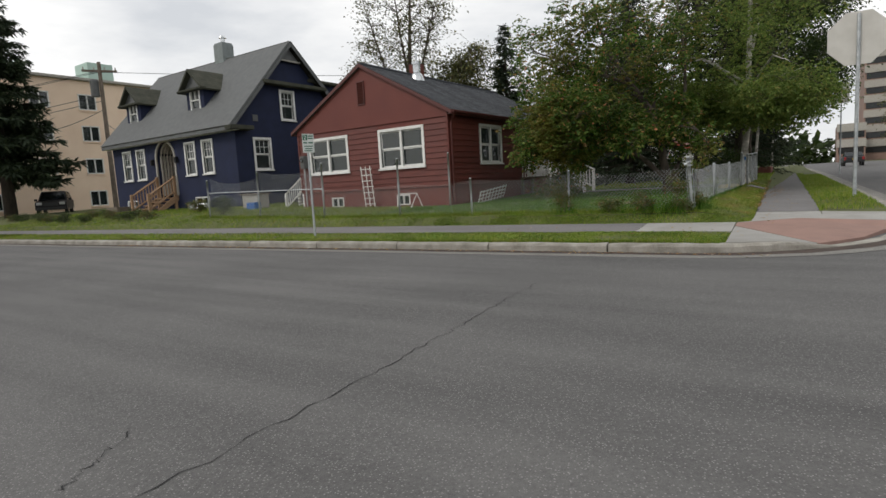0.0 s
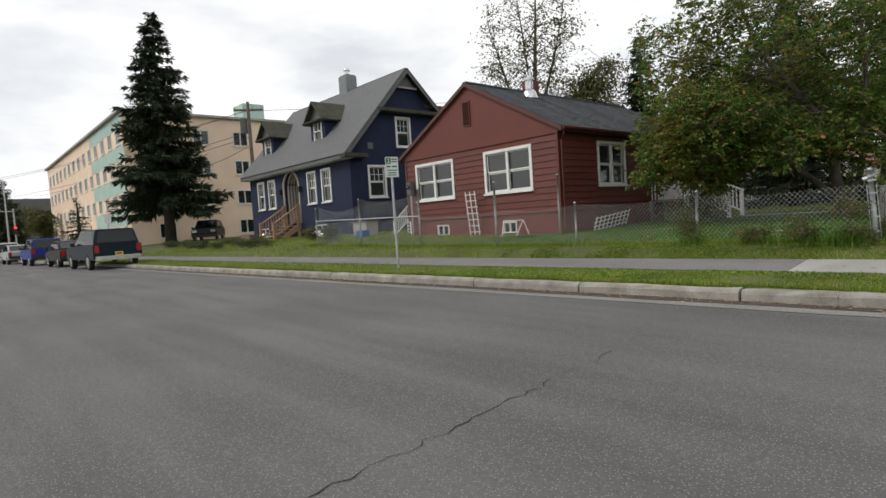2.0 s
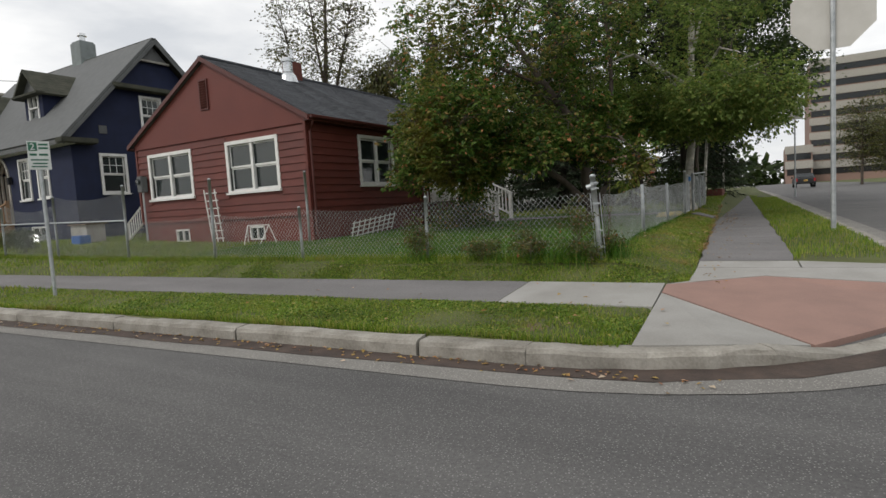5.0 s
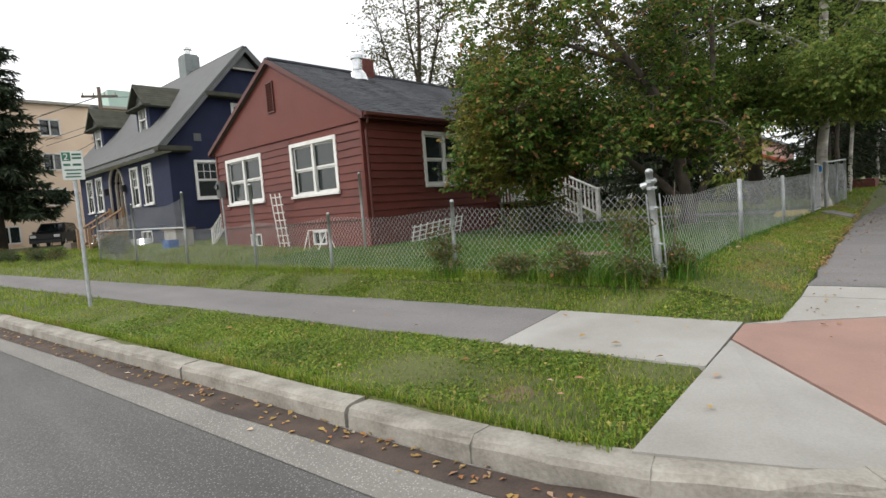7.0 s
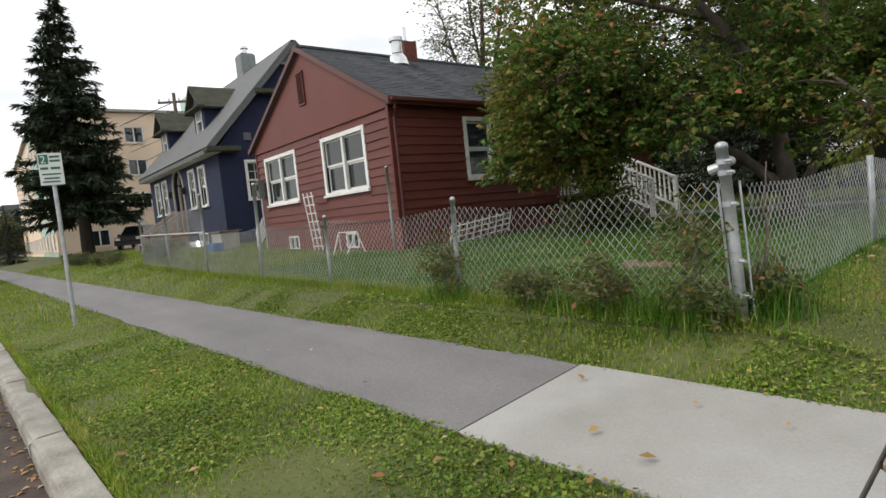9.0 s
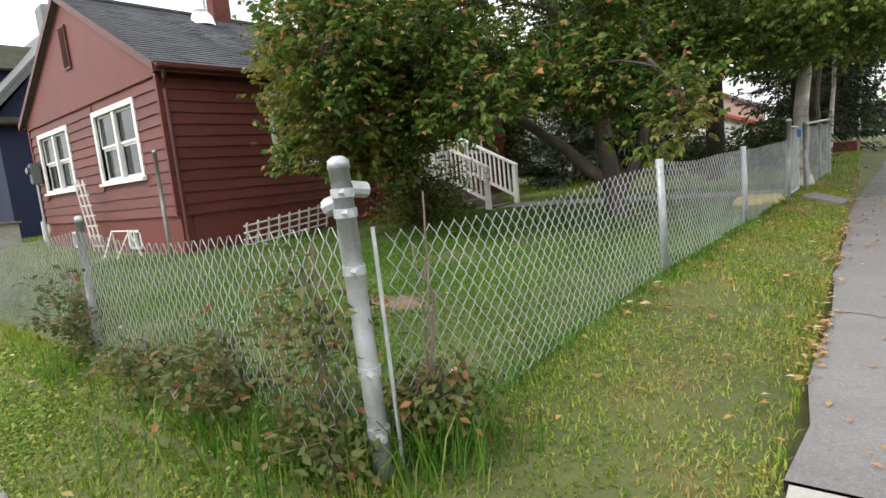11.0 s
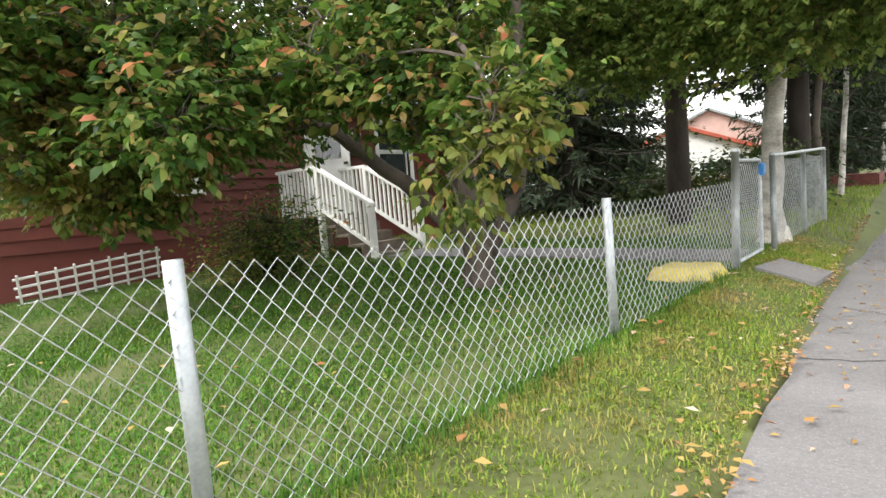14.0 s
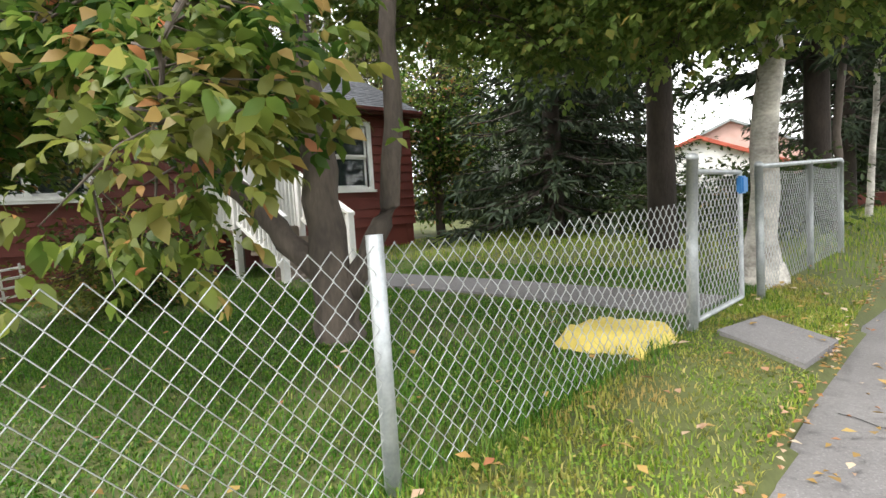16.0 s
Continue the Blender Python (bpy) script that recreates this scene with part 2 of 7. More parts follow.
M_BARK_DARK = mat("dark_bark", (0.06, 0.045, 0.036), (0.022, 0.017, 0.014), 0.95, scale=6, fine=40, bump=0.9, stretch=(1, 1, 0.3))
M_BIRCH = mat("birch_bark", (0.74, 0.7, 0.63), (0.16, 0.14, 0.12), 0.85, scale=3.6, fine=30, bump=0.7, stretch=(1, 1, 1.7), contrast=0.27)
M_YELLOW = mat("yellow_sacking", (0.62, 0.5, 0.13), (0.5, 0.38, 0.08), 0.7, scale=6, bump=0.4)
M_SIGN = mat("sign_white", (0.7, 0.72, 0.7), (0.58, 0.6, 0.58), 0.5, scale=5, bump=0)
M_SIGN_GREEN = mat("sign_green", (0.02, 0.14, 0.08), None, 0.5, bump=0)
M_SIGN_BACK = mat("sign_back", (0.58, 0.56, 0.52), (0.48, 0.46, 0.42), 0.6, metal=0.1, scale=3, bump=0.05)
M_STONE = mat("pale_block", (0.42, 0.4, 0.36), (0.3, 0.28, 0.25), 0.9, bump=0.3)
L_GRASS = leaf_mat("grass_blades", [(0.0, (0.08, 0.16, 0.013)), (0.45, (0.17, 0.27, 0.023)), (0.8, (0.27, 0.34, 0.042)), (1.0, (0.44, 0.38, 0.12))], 0.45, dry=((0.29, 0.24, 0.065), 1.9, 0.56))
L_VERGE = leaf_mat("verge_blades", [(0.0, (0.1, 0.19, 0.02)), (0.45, (0.19, 0.29, 0.03)), (0.8, (0.32, 0.36, 0.055)), (1.0, (0.48, 0.4, 0.15))], 0.4, dry=((0.4, 0.27, 0.1), 2.4, 0.47))
L_MAPLE = leaf_mat("garden_tree_leaves", [(0.0, (0.025, 0.068, 0.012)), (0.35, (0.064, 0.13, 0.02)), (0.7, (0.13, 0.205, 0.036)), (0.9, (0.25, 0.25, 0.065)), (0.97, (0.38, 0.23, 0.09)), (1.0, (0.55, 0.19, 0.1))], 0.5, dry=((0.24, 0.19, 0.045), 0.55, 0.53))
L_LAWN = leaf_mat("garden_lawn_blades", [(0.0, (0.03, 0.1, 0.008)), (0.5, (0.07, 0.18, 0.014)), (0.85, (0.12, 0.24, 0.022)), (1.0, (0.26, 0.28, 0.07))], 0.35, dry=((0.16, 0.19, 0.04), 1.6, 0.6))
L_CLOVER = leaf_mat("clover_leaves", [(0.0, (0.06, 0.12, 0.014)), (0.5, (0.13, 0.22, 0.024)), (0.85, (0.22, 0.3, 0.035)), (1.0, (0.38, 0.33, 0.09))], 0.3, dry=((0.2, 0.17, 0.06), 2.1, 0.6))
L_DARKLEAF = leaf_mat("dark_green_leaves", [(0.0, (0.0225, 0.045, 0.01125)), (0.6, (0.045, 0.075, 0.01875)), (1.0, (0.0825, 0.1125, 0.02625))], 0.45)
L_BIRCH = leaf_mat("birch_leaves", [(0.0, (0.09, 0.15, 0.033)), (0.5, (0.18, 0.26, 0.06)), (0.9, (0.28, 0.34, 0.09)), (1.0, (0.34, 0.27, 0.07))], 0.6)
L_SPRUCE = leaf_mat("spruce_needles", [(0.0, (0.0153, 0.0272, 0.0136)), (0.6, (0.02975, 0.04675, 0.0221)), (1.0, (0.051, 0.068, 0.0306))], 0.1, 0.7)
L_OLIVE = leaf_mat("far_leaves", [(0.0, (0.05, 0.065, 0.02)), (0.5, (0.09, 0.1, 0.03)), (1.0, (0.16, 0.14, 0.04))], 0.3)
L_FALLEN = leaf_mat("fallen_leaves", [(0.0, (0.22, 0.13, 0.04)), (0.4, (0.4, 0.28, 0.09)), (0.7, (0.3, 0.12, 0.05)), (1.0, (0.55, 0.46, 0.34))], 0.1, 0.8)
L_ROSE = leaf_mat("rose_leaves", [(0.0, (0.06, 0.1, 0.03)), (0.55, (0.11, 0.13, 0.035)), (0.9, (0.15, 0.12, 0.04)), (1.0, (0.33, 0.13, 0.06))], 0.35)


# ---- builders ----
def thing(name, loc, label, category, group="", kind="", rz=0.0):
    e = new(name)
    e.empty_display_size = 0.2
    e.location, e.rotation_euler = loc, (0, 0, rz)
    return tagged(e, label, category, group, kind)


def mesh_of(bm, name, material, smooth=False):
    me = bpy.data.meshes.new(name)
    bmesh.ops.recalc_face_normals(bm, faces=bm.faces)
    bm.to_mesh(me)
    bm.free()
    me.materials.append(material)
    if smooth:
        me.shade_smooth()
    return me


def part(name, bm, material, parent, label="", smooth=False):
    ob = new(name, mesh_of(bm, name, material, smooth))
    ob.parent = parent
    return tagged(ob, label)


def raw(name, verts, faces, material, parent=None, smooth=False):
    """A mesh from arrays of vertices and equal-sized faces."""
    verts, faces = np.asarray(verts, np.float32), np.asarray(faces, np.int32)
    me = bpy.data.meshes.new(name)
    k = faces.shape[1]
    me.vertices.add(len(verts))
    me.vertices.foreach_set("co", verts.ravel())
    me.loops.add(faces.size)
    me.loops.foreach_set("vertex_index", faces.ravel())
    me.polygons.add(len(faces))
    me.polygons.foreach_set("loop_start", np.arange(0, faces.size, k, dtype=np.int32))
    me.update(calc_edges=True)
    me.validate()
    me.materials.append(material)
    if smooth:
        me.shade_smooth()
    ob = new(name, me)
    ob.parent = parent
    return ob


def box(bm, x0, x1, y0, y1, z0, z1, bevel=0.0, m=None):
    g = bmesh.ops.create_cube(bm, size=1)
    vs = g["verts"]
    for v in vs:
        v.co = Vector((x0 + (v.co.x + 0.5) * (x1 - x0), y0 + (v.co.y + 0.5) * (y1 - y0), z0 + (v.co.z + 0.5) * (z1 - z0)))
        if m is not None:
            v.co = m @ v.co
    if bevel:
        es = list({e for v in vs for e in v.link_edges})
        bmesh.ops.bevel(bm, geom=es, offset=bevel, segments=2, affect="EDGES")
    return bm


def one(*a, **k):
    return box(bmesh.new(), *a, **k)


def tube(bm, pts, radii, sides=8, cap=True):
    """A tube along pts, with a radius at each."""
    pts = [Vector(p) for p in pts]
    rings = []
    for i, p in enumerate(pts):
        d = (pts[min(i + 1, len(pts) - 1)] - pts[max(i - 1, 0)]).normalized()
        u = d.cross(Vector((0, 0, 1)) if abs(d.z) < 0.95 else Vector((1, 0, 0))).normalized()
        w = d.cross(u)
        r = radii[i] if hasattr(radii, "__len__") else radii
        rings.append([bm.verts.new(p + (u * math.cos(2 * math.pi * k / sides) + w * math.sin(2 * math.pi * k / sides)) * r) for k in range(sides)])
    for a, b in zip(rings, rings[1:]):
        for k in range(sides):
            bm.faces.new((a[k], a[(k + 1) % sides], b[(k + 1) % sides], b[k]))
    if cap:
        bm.faces.new(rings[0][::-1])
        bm.faces.new(rings[-1])
    return bm


def prism(bm, poly, z0, z1, m=None):
    """A flat polygon made thick. z1 (and z0) may be functions of x, y."""
    f1 = z1 if callable(z1) else (lambda x, y: z1)
    f0 = z0 if callable(z0) else (lambda x, y: z0)
    top = [bm.verts.new((x, y, f1(x, y))) for x, y in poly]
    bot = [bm.verts.new((x, y, f0(x, y))) for x, y in poly]
    if m is not None:
        for v in top + bot:
            v.co = m @ v.co
    bm.faces.new(top)
    bm.faces.new(bot[::-1])
    k = len(poly)
    for i in range(k):
        bm.faces.new((top[i], bot[i], bot[(i + 1) % k], top[(i + 1) % k]))
    return bm


def side(o, r, n):
    """A wall's own axes as a matrix: x along r, y outwards along n, z up, from o."""
    r, n = Vector(r), Vector(n)
    m = Matrix.Identity(4)
    for i in range(3):
        m[i][0], m[i][1], m[i][2], m[i][3] = r[i], n[i], (0, 0, 1)[i], o[i]
    return m


def holed(bm, m, x0, x1, z0, z1, thick, holes):
    """A wall in the axes m, from its face inwards, with rectangular openings (x0, x1, z0, z1)."""
    xs = sorted({x0, x1, *[h[0] for h in holes], *[h[1] for h in holes]})
    zs = sorted({z0, z1, *[h[2] for h in holes], *[h[3] for h in holes]})
    for a, b in zip(xs, xs[1:]):
        for c, d in zip(zs, zs[1:]):
            if not any(h[0] < (a + b) / 2 < h[1] and h[2] < (c + d) / 2 < h[3] for h in holes):
                box(bm, a, b, -thick, 0, c, d, m=m)
    bmesh.ops.remove_doubles(bm, verts=bm.verts, dist=0.0005)
    return bm


# ---- the lie of the land ----
TURN = radians(2.7)
CT, ST = math.cos(TURN), math.sin(TURN)


def street(u, v):
    return u * CT - v * ST, u * ST + v * CT


def uv_of(x, y):
    return x * CT + y * ST, -x * ST + y * CT


def lerp_table(t, xs, ys):
    return np.interp(t, xs, ys)


def z_path(v):
    return np.interp(v, [-3.6, -1.8, -0.7, 1, 3.5, 8, 15, 30, 120, 400], [-0.31, -0.25, -0.19, -0.1, -0.03, 0.02, 0.08, 0.25, 0.8, 1.0])


def z_fence(y):
    return np.interp(y, [-1, 0, 1.5, 3, 6, 8, 12, 20, 60, 400], [-0.06, 0.03, 0.11, 0.16, 0.19, 0.24, 0.34, 0.42, 0.7, 1.0])


def z_lawn(x, y):
    """Height of the grass, north of the kerb and west of the side road."""
    u, v = uv_of(x, y)
    zf = np.interp(v, [-3.6, -1.8, -0.68, -0.2], [-0.29, -0.25, -0.19, -0.03])
    zf = np.where(v > -0.2, z_fence(y), zf)
    zf = zf + np.interp(-x, [11, 19, 60], [0, 0.2, 0.25]) * np.clip((v + 0.7) / 2.5, 0, 1)
    k = np.clip((x - 0.12) / 1.05, 0, 1)
    k = k * k * (3 - 2 * k)
    return zf * (1 - k) + z_path(v) * k


def z_road(v):
    return np.where(v < -3.4, -0.43, z_path(v) - 0.13 - 0.02 * np.clip((v + 3.4) / 3, 0, 1))


KERB_V, KERB_U, KERB_R = -3.42, 3.6, 3.5
# ---- ground, road, kerb, paths ----
def kerb_line():
    pts = []
    for u in np.arange(-90, 0.0, 1.0):
        pts.append((u, KERB_V))
    for a in np.linspace(-90, 0, 13):
        pts.append((KERB_U - KERB_R + KERB_R * math.cos(radians(a)), KERB_V + KERB_R + KERB_R * math.sin(radians(a))))
    for v in np.arange(1.0, 160, 2.0):
        pts.append((KERB_U, v))
    return pts


def inside_block(u, v, d=0.0):
    """True on the corner block, d metres inside the kerb's face."""
    cu, cv = KERB_U - KERB_R, KERB_V + KERB_R
    corner = (u > cu) & (v < cv)
    return np.where(corner, np.hypot(u - cu, v - cv) < KERB_R - d, (u < KERB_U - d) & (v > KERB_V + d))


gx = np.unique(np.concatenate([np.linspace(-900, -100, 9), np.linspace(-100, -24, 39), np.arange(-24, -1, 0.25), np.arange(-1, 4, 0.1), np.arange(4, 6, 0.25), np.linspace(6, 60, 19), np.linspace(60, 900, 10)]))
gy = np.unique(np.concatenate([np.linspace(-900, -60, 9), np.linspace(-60, -6, 13), np.arange(-6, 16, 0.25), np.arange(-2.3, -0.3, 0.06), np.linspace(16, 80, 33), np.linspace(80, 900, 12)]))
GX, GY = np.meshgrid(gx, gy)
GU, GV = uv_of(GX, GY)
GZ = z_lawn(GX, GY)
ON_PATH = ((GV > -1.78) & (GV < -0.72) & (GU < 0.85)) | ((GU > 1.14) & (GU < 2.25) & (GV > -0.6)) | ((GU > 0.9) & (GV < -0.6)) | ((GU > 1.14) & (GV < 0.72))
GZ = np.where(ON_PATH, GZ - 0.08, GZ)
GZ = np.where((GU > 0.95) & (GV < -0.1), GZ - 0.25, GZ)
GZ = np.where(inside_block(GU, GV, 0.12), GZ, -0.75)
GZ = np.where((GV < -16) | (GU > 16), np.where(GU > 16, z_path(GV) - 0.05, -0.4), GZ)
GZ = GZ + np.array([[noise.noise((float(a) * 0.7, float(b) * 0.7, 0.0)) for a, b in zip(ra, rb)] for ra, rb in zip(GX, GY)]) * 0.02
ny, nx = GX.shape
ids = np.arange(ny * nx).reshape(ny, nx)
quads = np.stack([ids[:-1, :-1], ids[:-1, 1:], ids[1:, 1:], ids[1:, :-1]], -1).reshape(-1, 4)
ground = raw("ground", np.stack([GX, GY, GZ], -1).reshape(-1, 3), quads, M_SOIL, smooth=True)
tagged(ground, "mown green lawn and verge on uneven soil", "ground", kind="structure")

# roads: one sheet
ru = np.unique(np.concatenate([np.linspace(-160, -20, 36), np.arange(-20, 17, 0.5)]))
rv = np.unique(np.concatenate([np.arange(-17, 6, 0.5), np.linspace(6, 200, 60)]))
RU, RV = np.meshgrid(ru, rv)
RX, RY = RU * CT - RV * ST, RU * ST + RV * CT
RZ = z_road(RV) + 0.03 * np.exp(-((RV + 9.5) / 4.0) ** 2) * (RV < -3)
ny, nx = RU.shape
ids = np.arange(ny * nx).reshape(ny, nx)
quads = np.stack([ids[:-1, :-1], ids[:-1, 1:], ids[1:, 1:], ids[1:, :-1]], -1).reshape(-1, 4)
cu, cv = (RU[:-1, :-1] + RU[1:, 1:]).ravel() / 2, (RV[:-1, :-1] + RV[1:, 1:]).ravel() / 2
keep = ~inside_block(cu, cv, 0.8) & ((cv < -2) | (cu > 2.0))
road = raw("road", np.stack([RX, RY, RZ], -1).reshape(-1, 3), quads[keep], M_ASPHALT, smooth=True)
tagged(road, "worn grey asphalt road with fine cracks", "road", kind="structure")


def ribbon(name, pts, width, material, parent, lift=0.004, zf=z_road):
    """A thin flat strip lying on the road along pts (street axes)."""
    v, f = [], []
    for i, (u, w) in enumerate(pts):
        a, b = pts[max(i - 1, 0)], pts[min(i + 1, len(pts) - 1)]
        d = Vector((b[0] - a[0], b[1] - a[1])).normalized()
        k = width(i) if callable(width) else width
        for s in (-1, 1):
            uu, ww = u - d.y * s * k / 2, w + d.x * s * k / 2
            x, y = street(uu, ww)
            v.append((x, y, float(zf(ww)) + (0.03 * math.exp(-((ww + 9.5) / 4.0) ** 2) if ww < -3 else 0) + lift))
    for i in range(len(pts) - 1):
        f.append((2 * i, 2 * i + 1, 2 * i + 3, 2 * i + 2))
    return raw(name, v, f, material, parent)


rng = random.Random(4)


def crack_line(u0, v0, u1, v1, n=26, wob=0.035):
    pts = []
    for i in range(n):
        t = i / (n - 1)
        pts.append((u0 + (u1 - u0) * t + rng.uniform(-wob, wob), v0 + (v1 - v0) * t + rng.uniform(-wob, wob)))
    return pts


CRACKS = [(-0.74, -11.6, -0.82, -9.0), (-0.82, -9.0, -0.97, -6.4), (-1.15, -11.75, -1.5, -11.2)]
for c in CRACKS:
    ribbon("crack", crack_line(*c), lambda i: rng.choice((0.004, 0.007, 0.011, 0.002)), M_CRACK, road)

# gutter pan of concrete, and wet leaf dirt in it
kl = kerb_line()


def offset_line(pts, d):
    out = []
    for i, (u, w) in enumerate(pts):
        a, b = pts[max(i - 1, 0)], pts[min(i + 1, len(pts) - 1)]
        t = Vector((b[0] - a[0], b[1] - a[1])).normalized()
        out.append((u + t.y * d, w - t.x * d))
    return out


near_kerb = [p for p in kl if p[0] > -40 and p[1] < 60]
gutter = ribbon("gutter", offset_line(near_kerb, 0.26), 0.52, M_GUTTER, road, 0.006)
ribbon("gutter_dirt", offset_line([p for p in near_kerb if p[1] < -1.5], 0.13), lambda i: rng.uniform(0.2, 0.34), M_DIRT, road, 0.011)


def kerb_drop(u, v):
    a = math.degrees(math.atan2(v - (KERB_V + KERB_R), u - (KERB_U - KERB_R)))
    if u > KERB_U - KERB_R and v < KERB_V + KERB_R:
        return float(np.interp(a, [-90, -62, -50, -20, -8, 0], [0, 0, 1, 1, 0, 0]))
    return 0.0


kerb = thing("kerb", (0, 0, 0), "worn pale concrete kerb with open joints", "kerb", kind="structure")
joints = [-0.9, -3.15, -5.3, -7.6, -9.9, -12.4, -15, -18, -21, -25, -30, -36, -44, -60, -90]
spans = [[(joints[i + 1] + 0.012, KERB_V), (joints[i] - 0.012, KERB_V)] for i in range(len(joints) - 1)]
spans.append([(-0.88, KERB_V), (0.1, KERB_V)])
arc = [p for p in kl if p[0] > 0.05 and p[1] < 0.1]
for i in range(0, len(arc) - 1, 2):
    spans.append(arc[i:i + 3])
spans += [[(KERB_U, 0.1 + k * 3.0), (KERB_U, 3.08 + k * 3.0)] for k in range(30)]
for s in spans:
    bm = bmesh.new()
    pts = [s[0]]
    for a, b in zip(s, s[1:]):
        n = max(1, int(math.hypot(b[0] - a[0], b[1] - a[1]) / 0.22))
        if n > 40:
            n = 40
        pts += [(a[0] + (b[0] - a[0]) * k / n, a[1] + (b[1] - a[1]) * k / n) for k in range(1, n + 1)]
    rings = []
    for i, (u, w) in enumerate(pts):
        a, b = pts[max(i - 1, 0)], pts[min(i + 1, len(pts) - 1)]
        t = Vector((b[0] - a[0], b[1] - a[1])).normalized()
        zb = float(z_road(w))
        h = 0.15 - 0.125 * kerb_drop(u, w) + rng.uniform(-0.006, 0.004)
        ring = []
        for d, z in ((0, -0.1), (0, h - 0.045), (-0.02, h - 0.012), (-0.05, h), (-0.19, h), (-0.19, -0.1)):
            j = rng.uniform(-0.006, 0.006) if z > 0 else 0
            x, y = street(u + t.y * (d + j), w - t.x * (d + j))
            ring.append(bm.verts.new((x, y, zb + z + j)))
        rings.append(ring)
    for a, b in zip(rings, rings[1:]):
        for k in range(6):
            bm.faces.new((a[k], a[(k + 1) % 6], b[(k + 1) % 6], b[k]))
    bm.faces.new(rings[0])
    bm.faces.new(rings[-1][::-1])
    part("kerbstone", bm, M_KERB, kerb)


def z_slab(x, y):
    """Top of the footpaths; at the corner they dip to the lowered kerb."""
    u, v = uv_of(x, y)
    z = z_walk(u, v)
    inside = KERB_R - math.hypot(u - KERB_U + KERB_R, v - KERB_V - KERB_R)
    low = float(z_road(v)) + 0.035 + max(0.0, inside - 0.2) * 0.1
    return z + (min(z, low) - z) * kerb_drop(u, v)


def z_walk(u, v):
    return float(np.interp(v, [-3.6, -1.8, -0.68], [-0.30, -0.25, -0.19])) + 0.018 if v < -0.6 and u < 1.2 else float(z_path(v)) + 0.018


def slab(poly, material, parent, name="slab", lift=0.0, label=""):
    return part(name, prism(bmesh.new(), [street(u, v) for u, v in poly], lambda x, y: z_slab(x, y) - 0.12, lambda x, y: z_slab(x, y) + lift), material, parent, label)


pavement = thing("pavement", (0, 0, -0.25), "asphalt and concrete footpaths meeting at the corner ramp", "footpath", kind="structure")
pavement.location = (0, 0, 0)
W0, W1 = -1.82, -0.68


def wavy_strip(a0, a1, b0, b1, along, n, material, name):
    """A long footpath piece with slightly ragged edges. along: 'u' or 'v'."""
    bm = bmesh.new()
    prev = None
    for i in range(n + 1):
        t = a0 + (a1 - a0) * i / n
        e0, e1 = b0 + rng.uniform(-0.03, 0.03), b1 + rng.uniform(-0.03, 0.03)
        row = []
        for b in (e0, e1):
            x, y = street(t, b) if along == "u" else street(b, t)
            z = z_slab(x, y)
            row += [bm.verts.new((x, y, z)), bm.verts.new((x, y, z - 0.1))]
        if prev:
            bm.faces.new((prev[0], row[0], row[2], prev[2]))
            bm.faces.new((prev[1], row[1], row[0], prev[0]))
            bm.faces.new((prev[2], row[2], row[3], prev[3]))
        prev = row
    return part(name, bm, material, pavement)


wavy_strip(-0.79, -70, W0, W1, "u", 160, M_WALK_ASPHALT, "asphalt_path")
wavy_strip(0.8, 110, 1.15, 2.25, "v", 240, M_WALK_ASPHALT, "asphalt_path")
slab([(-0.78, W0), (0.86, W0), (0.86, W1), (-0.78, W1)], M_CONCRETE, pavement, "concrete_slab")
slab([(0.88, -0.72), (1.1, -0.64), (1.15, 0.3), (2.3, 0.3), (3.4, 0.3), (3.36, -0.5), (1.9, -0.2)], M_CONCRETE, pavement, "concrete_slab")
slab([(1.15, 0.32), (2.28, 0.32), (2.28, 0.78), (1.15, 0.78)], M_CONCRETE, pavement, "concrete_slab")
slab([(0.88, -1.2), (0.88, -3.18), (1.55, -2.98), (2.1, -2.55)], M_CONCRETE, pavement, "concrete_slab")
slab([(0.88, -1.16), (2.13, -2.53), (2.75, -1.75), (3.2, -0.86), (3.34, -0.52), (1.88, -0.24), (0.88, -0.76)], M_PINK, pavement, "pink_slab", 0.001, "faded pink ramp surface")
slab([(2.3, 0.32), (3.4, 0.32), (3.4, 0.5), (2.3, 0.78)], M_CONCRETE, pavement, "concrete_slab")
PATH_CRACKS = [(1.2, 2.9, 2.22, 2.65), (1.2, 6.2, 2.22, 6.4), (1.25, 7.6, 2.2, 7.2), (1.2, 10.2, 2.2, 10.3)]
for c in PATH_CRACKS:
    ribbon("crack", crack_line(*c, n=14, wob=0.03), 0.008, M_CRACK, pavement, 0.022, z_path)


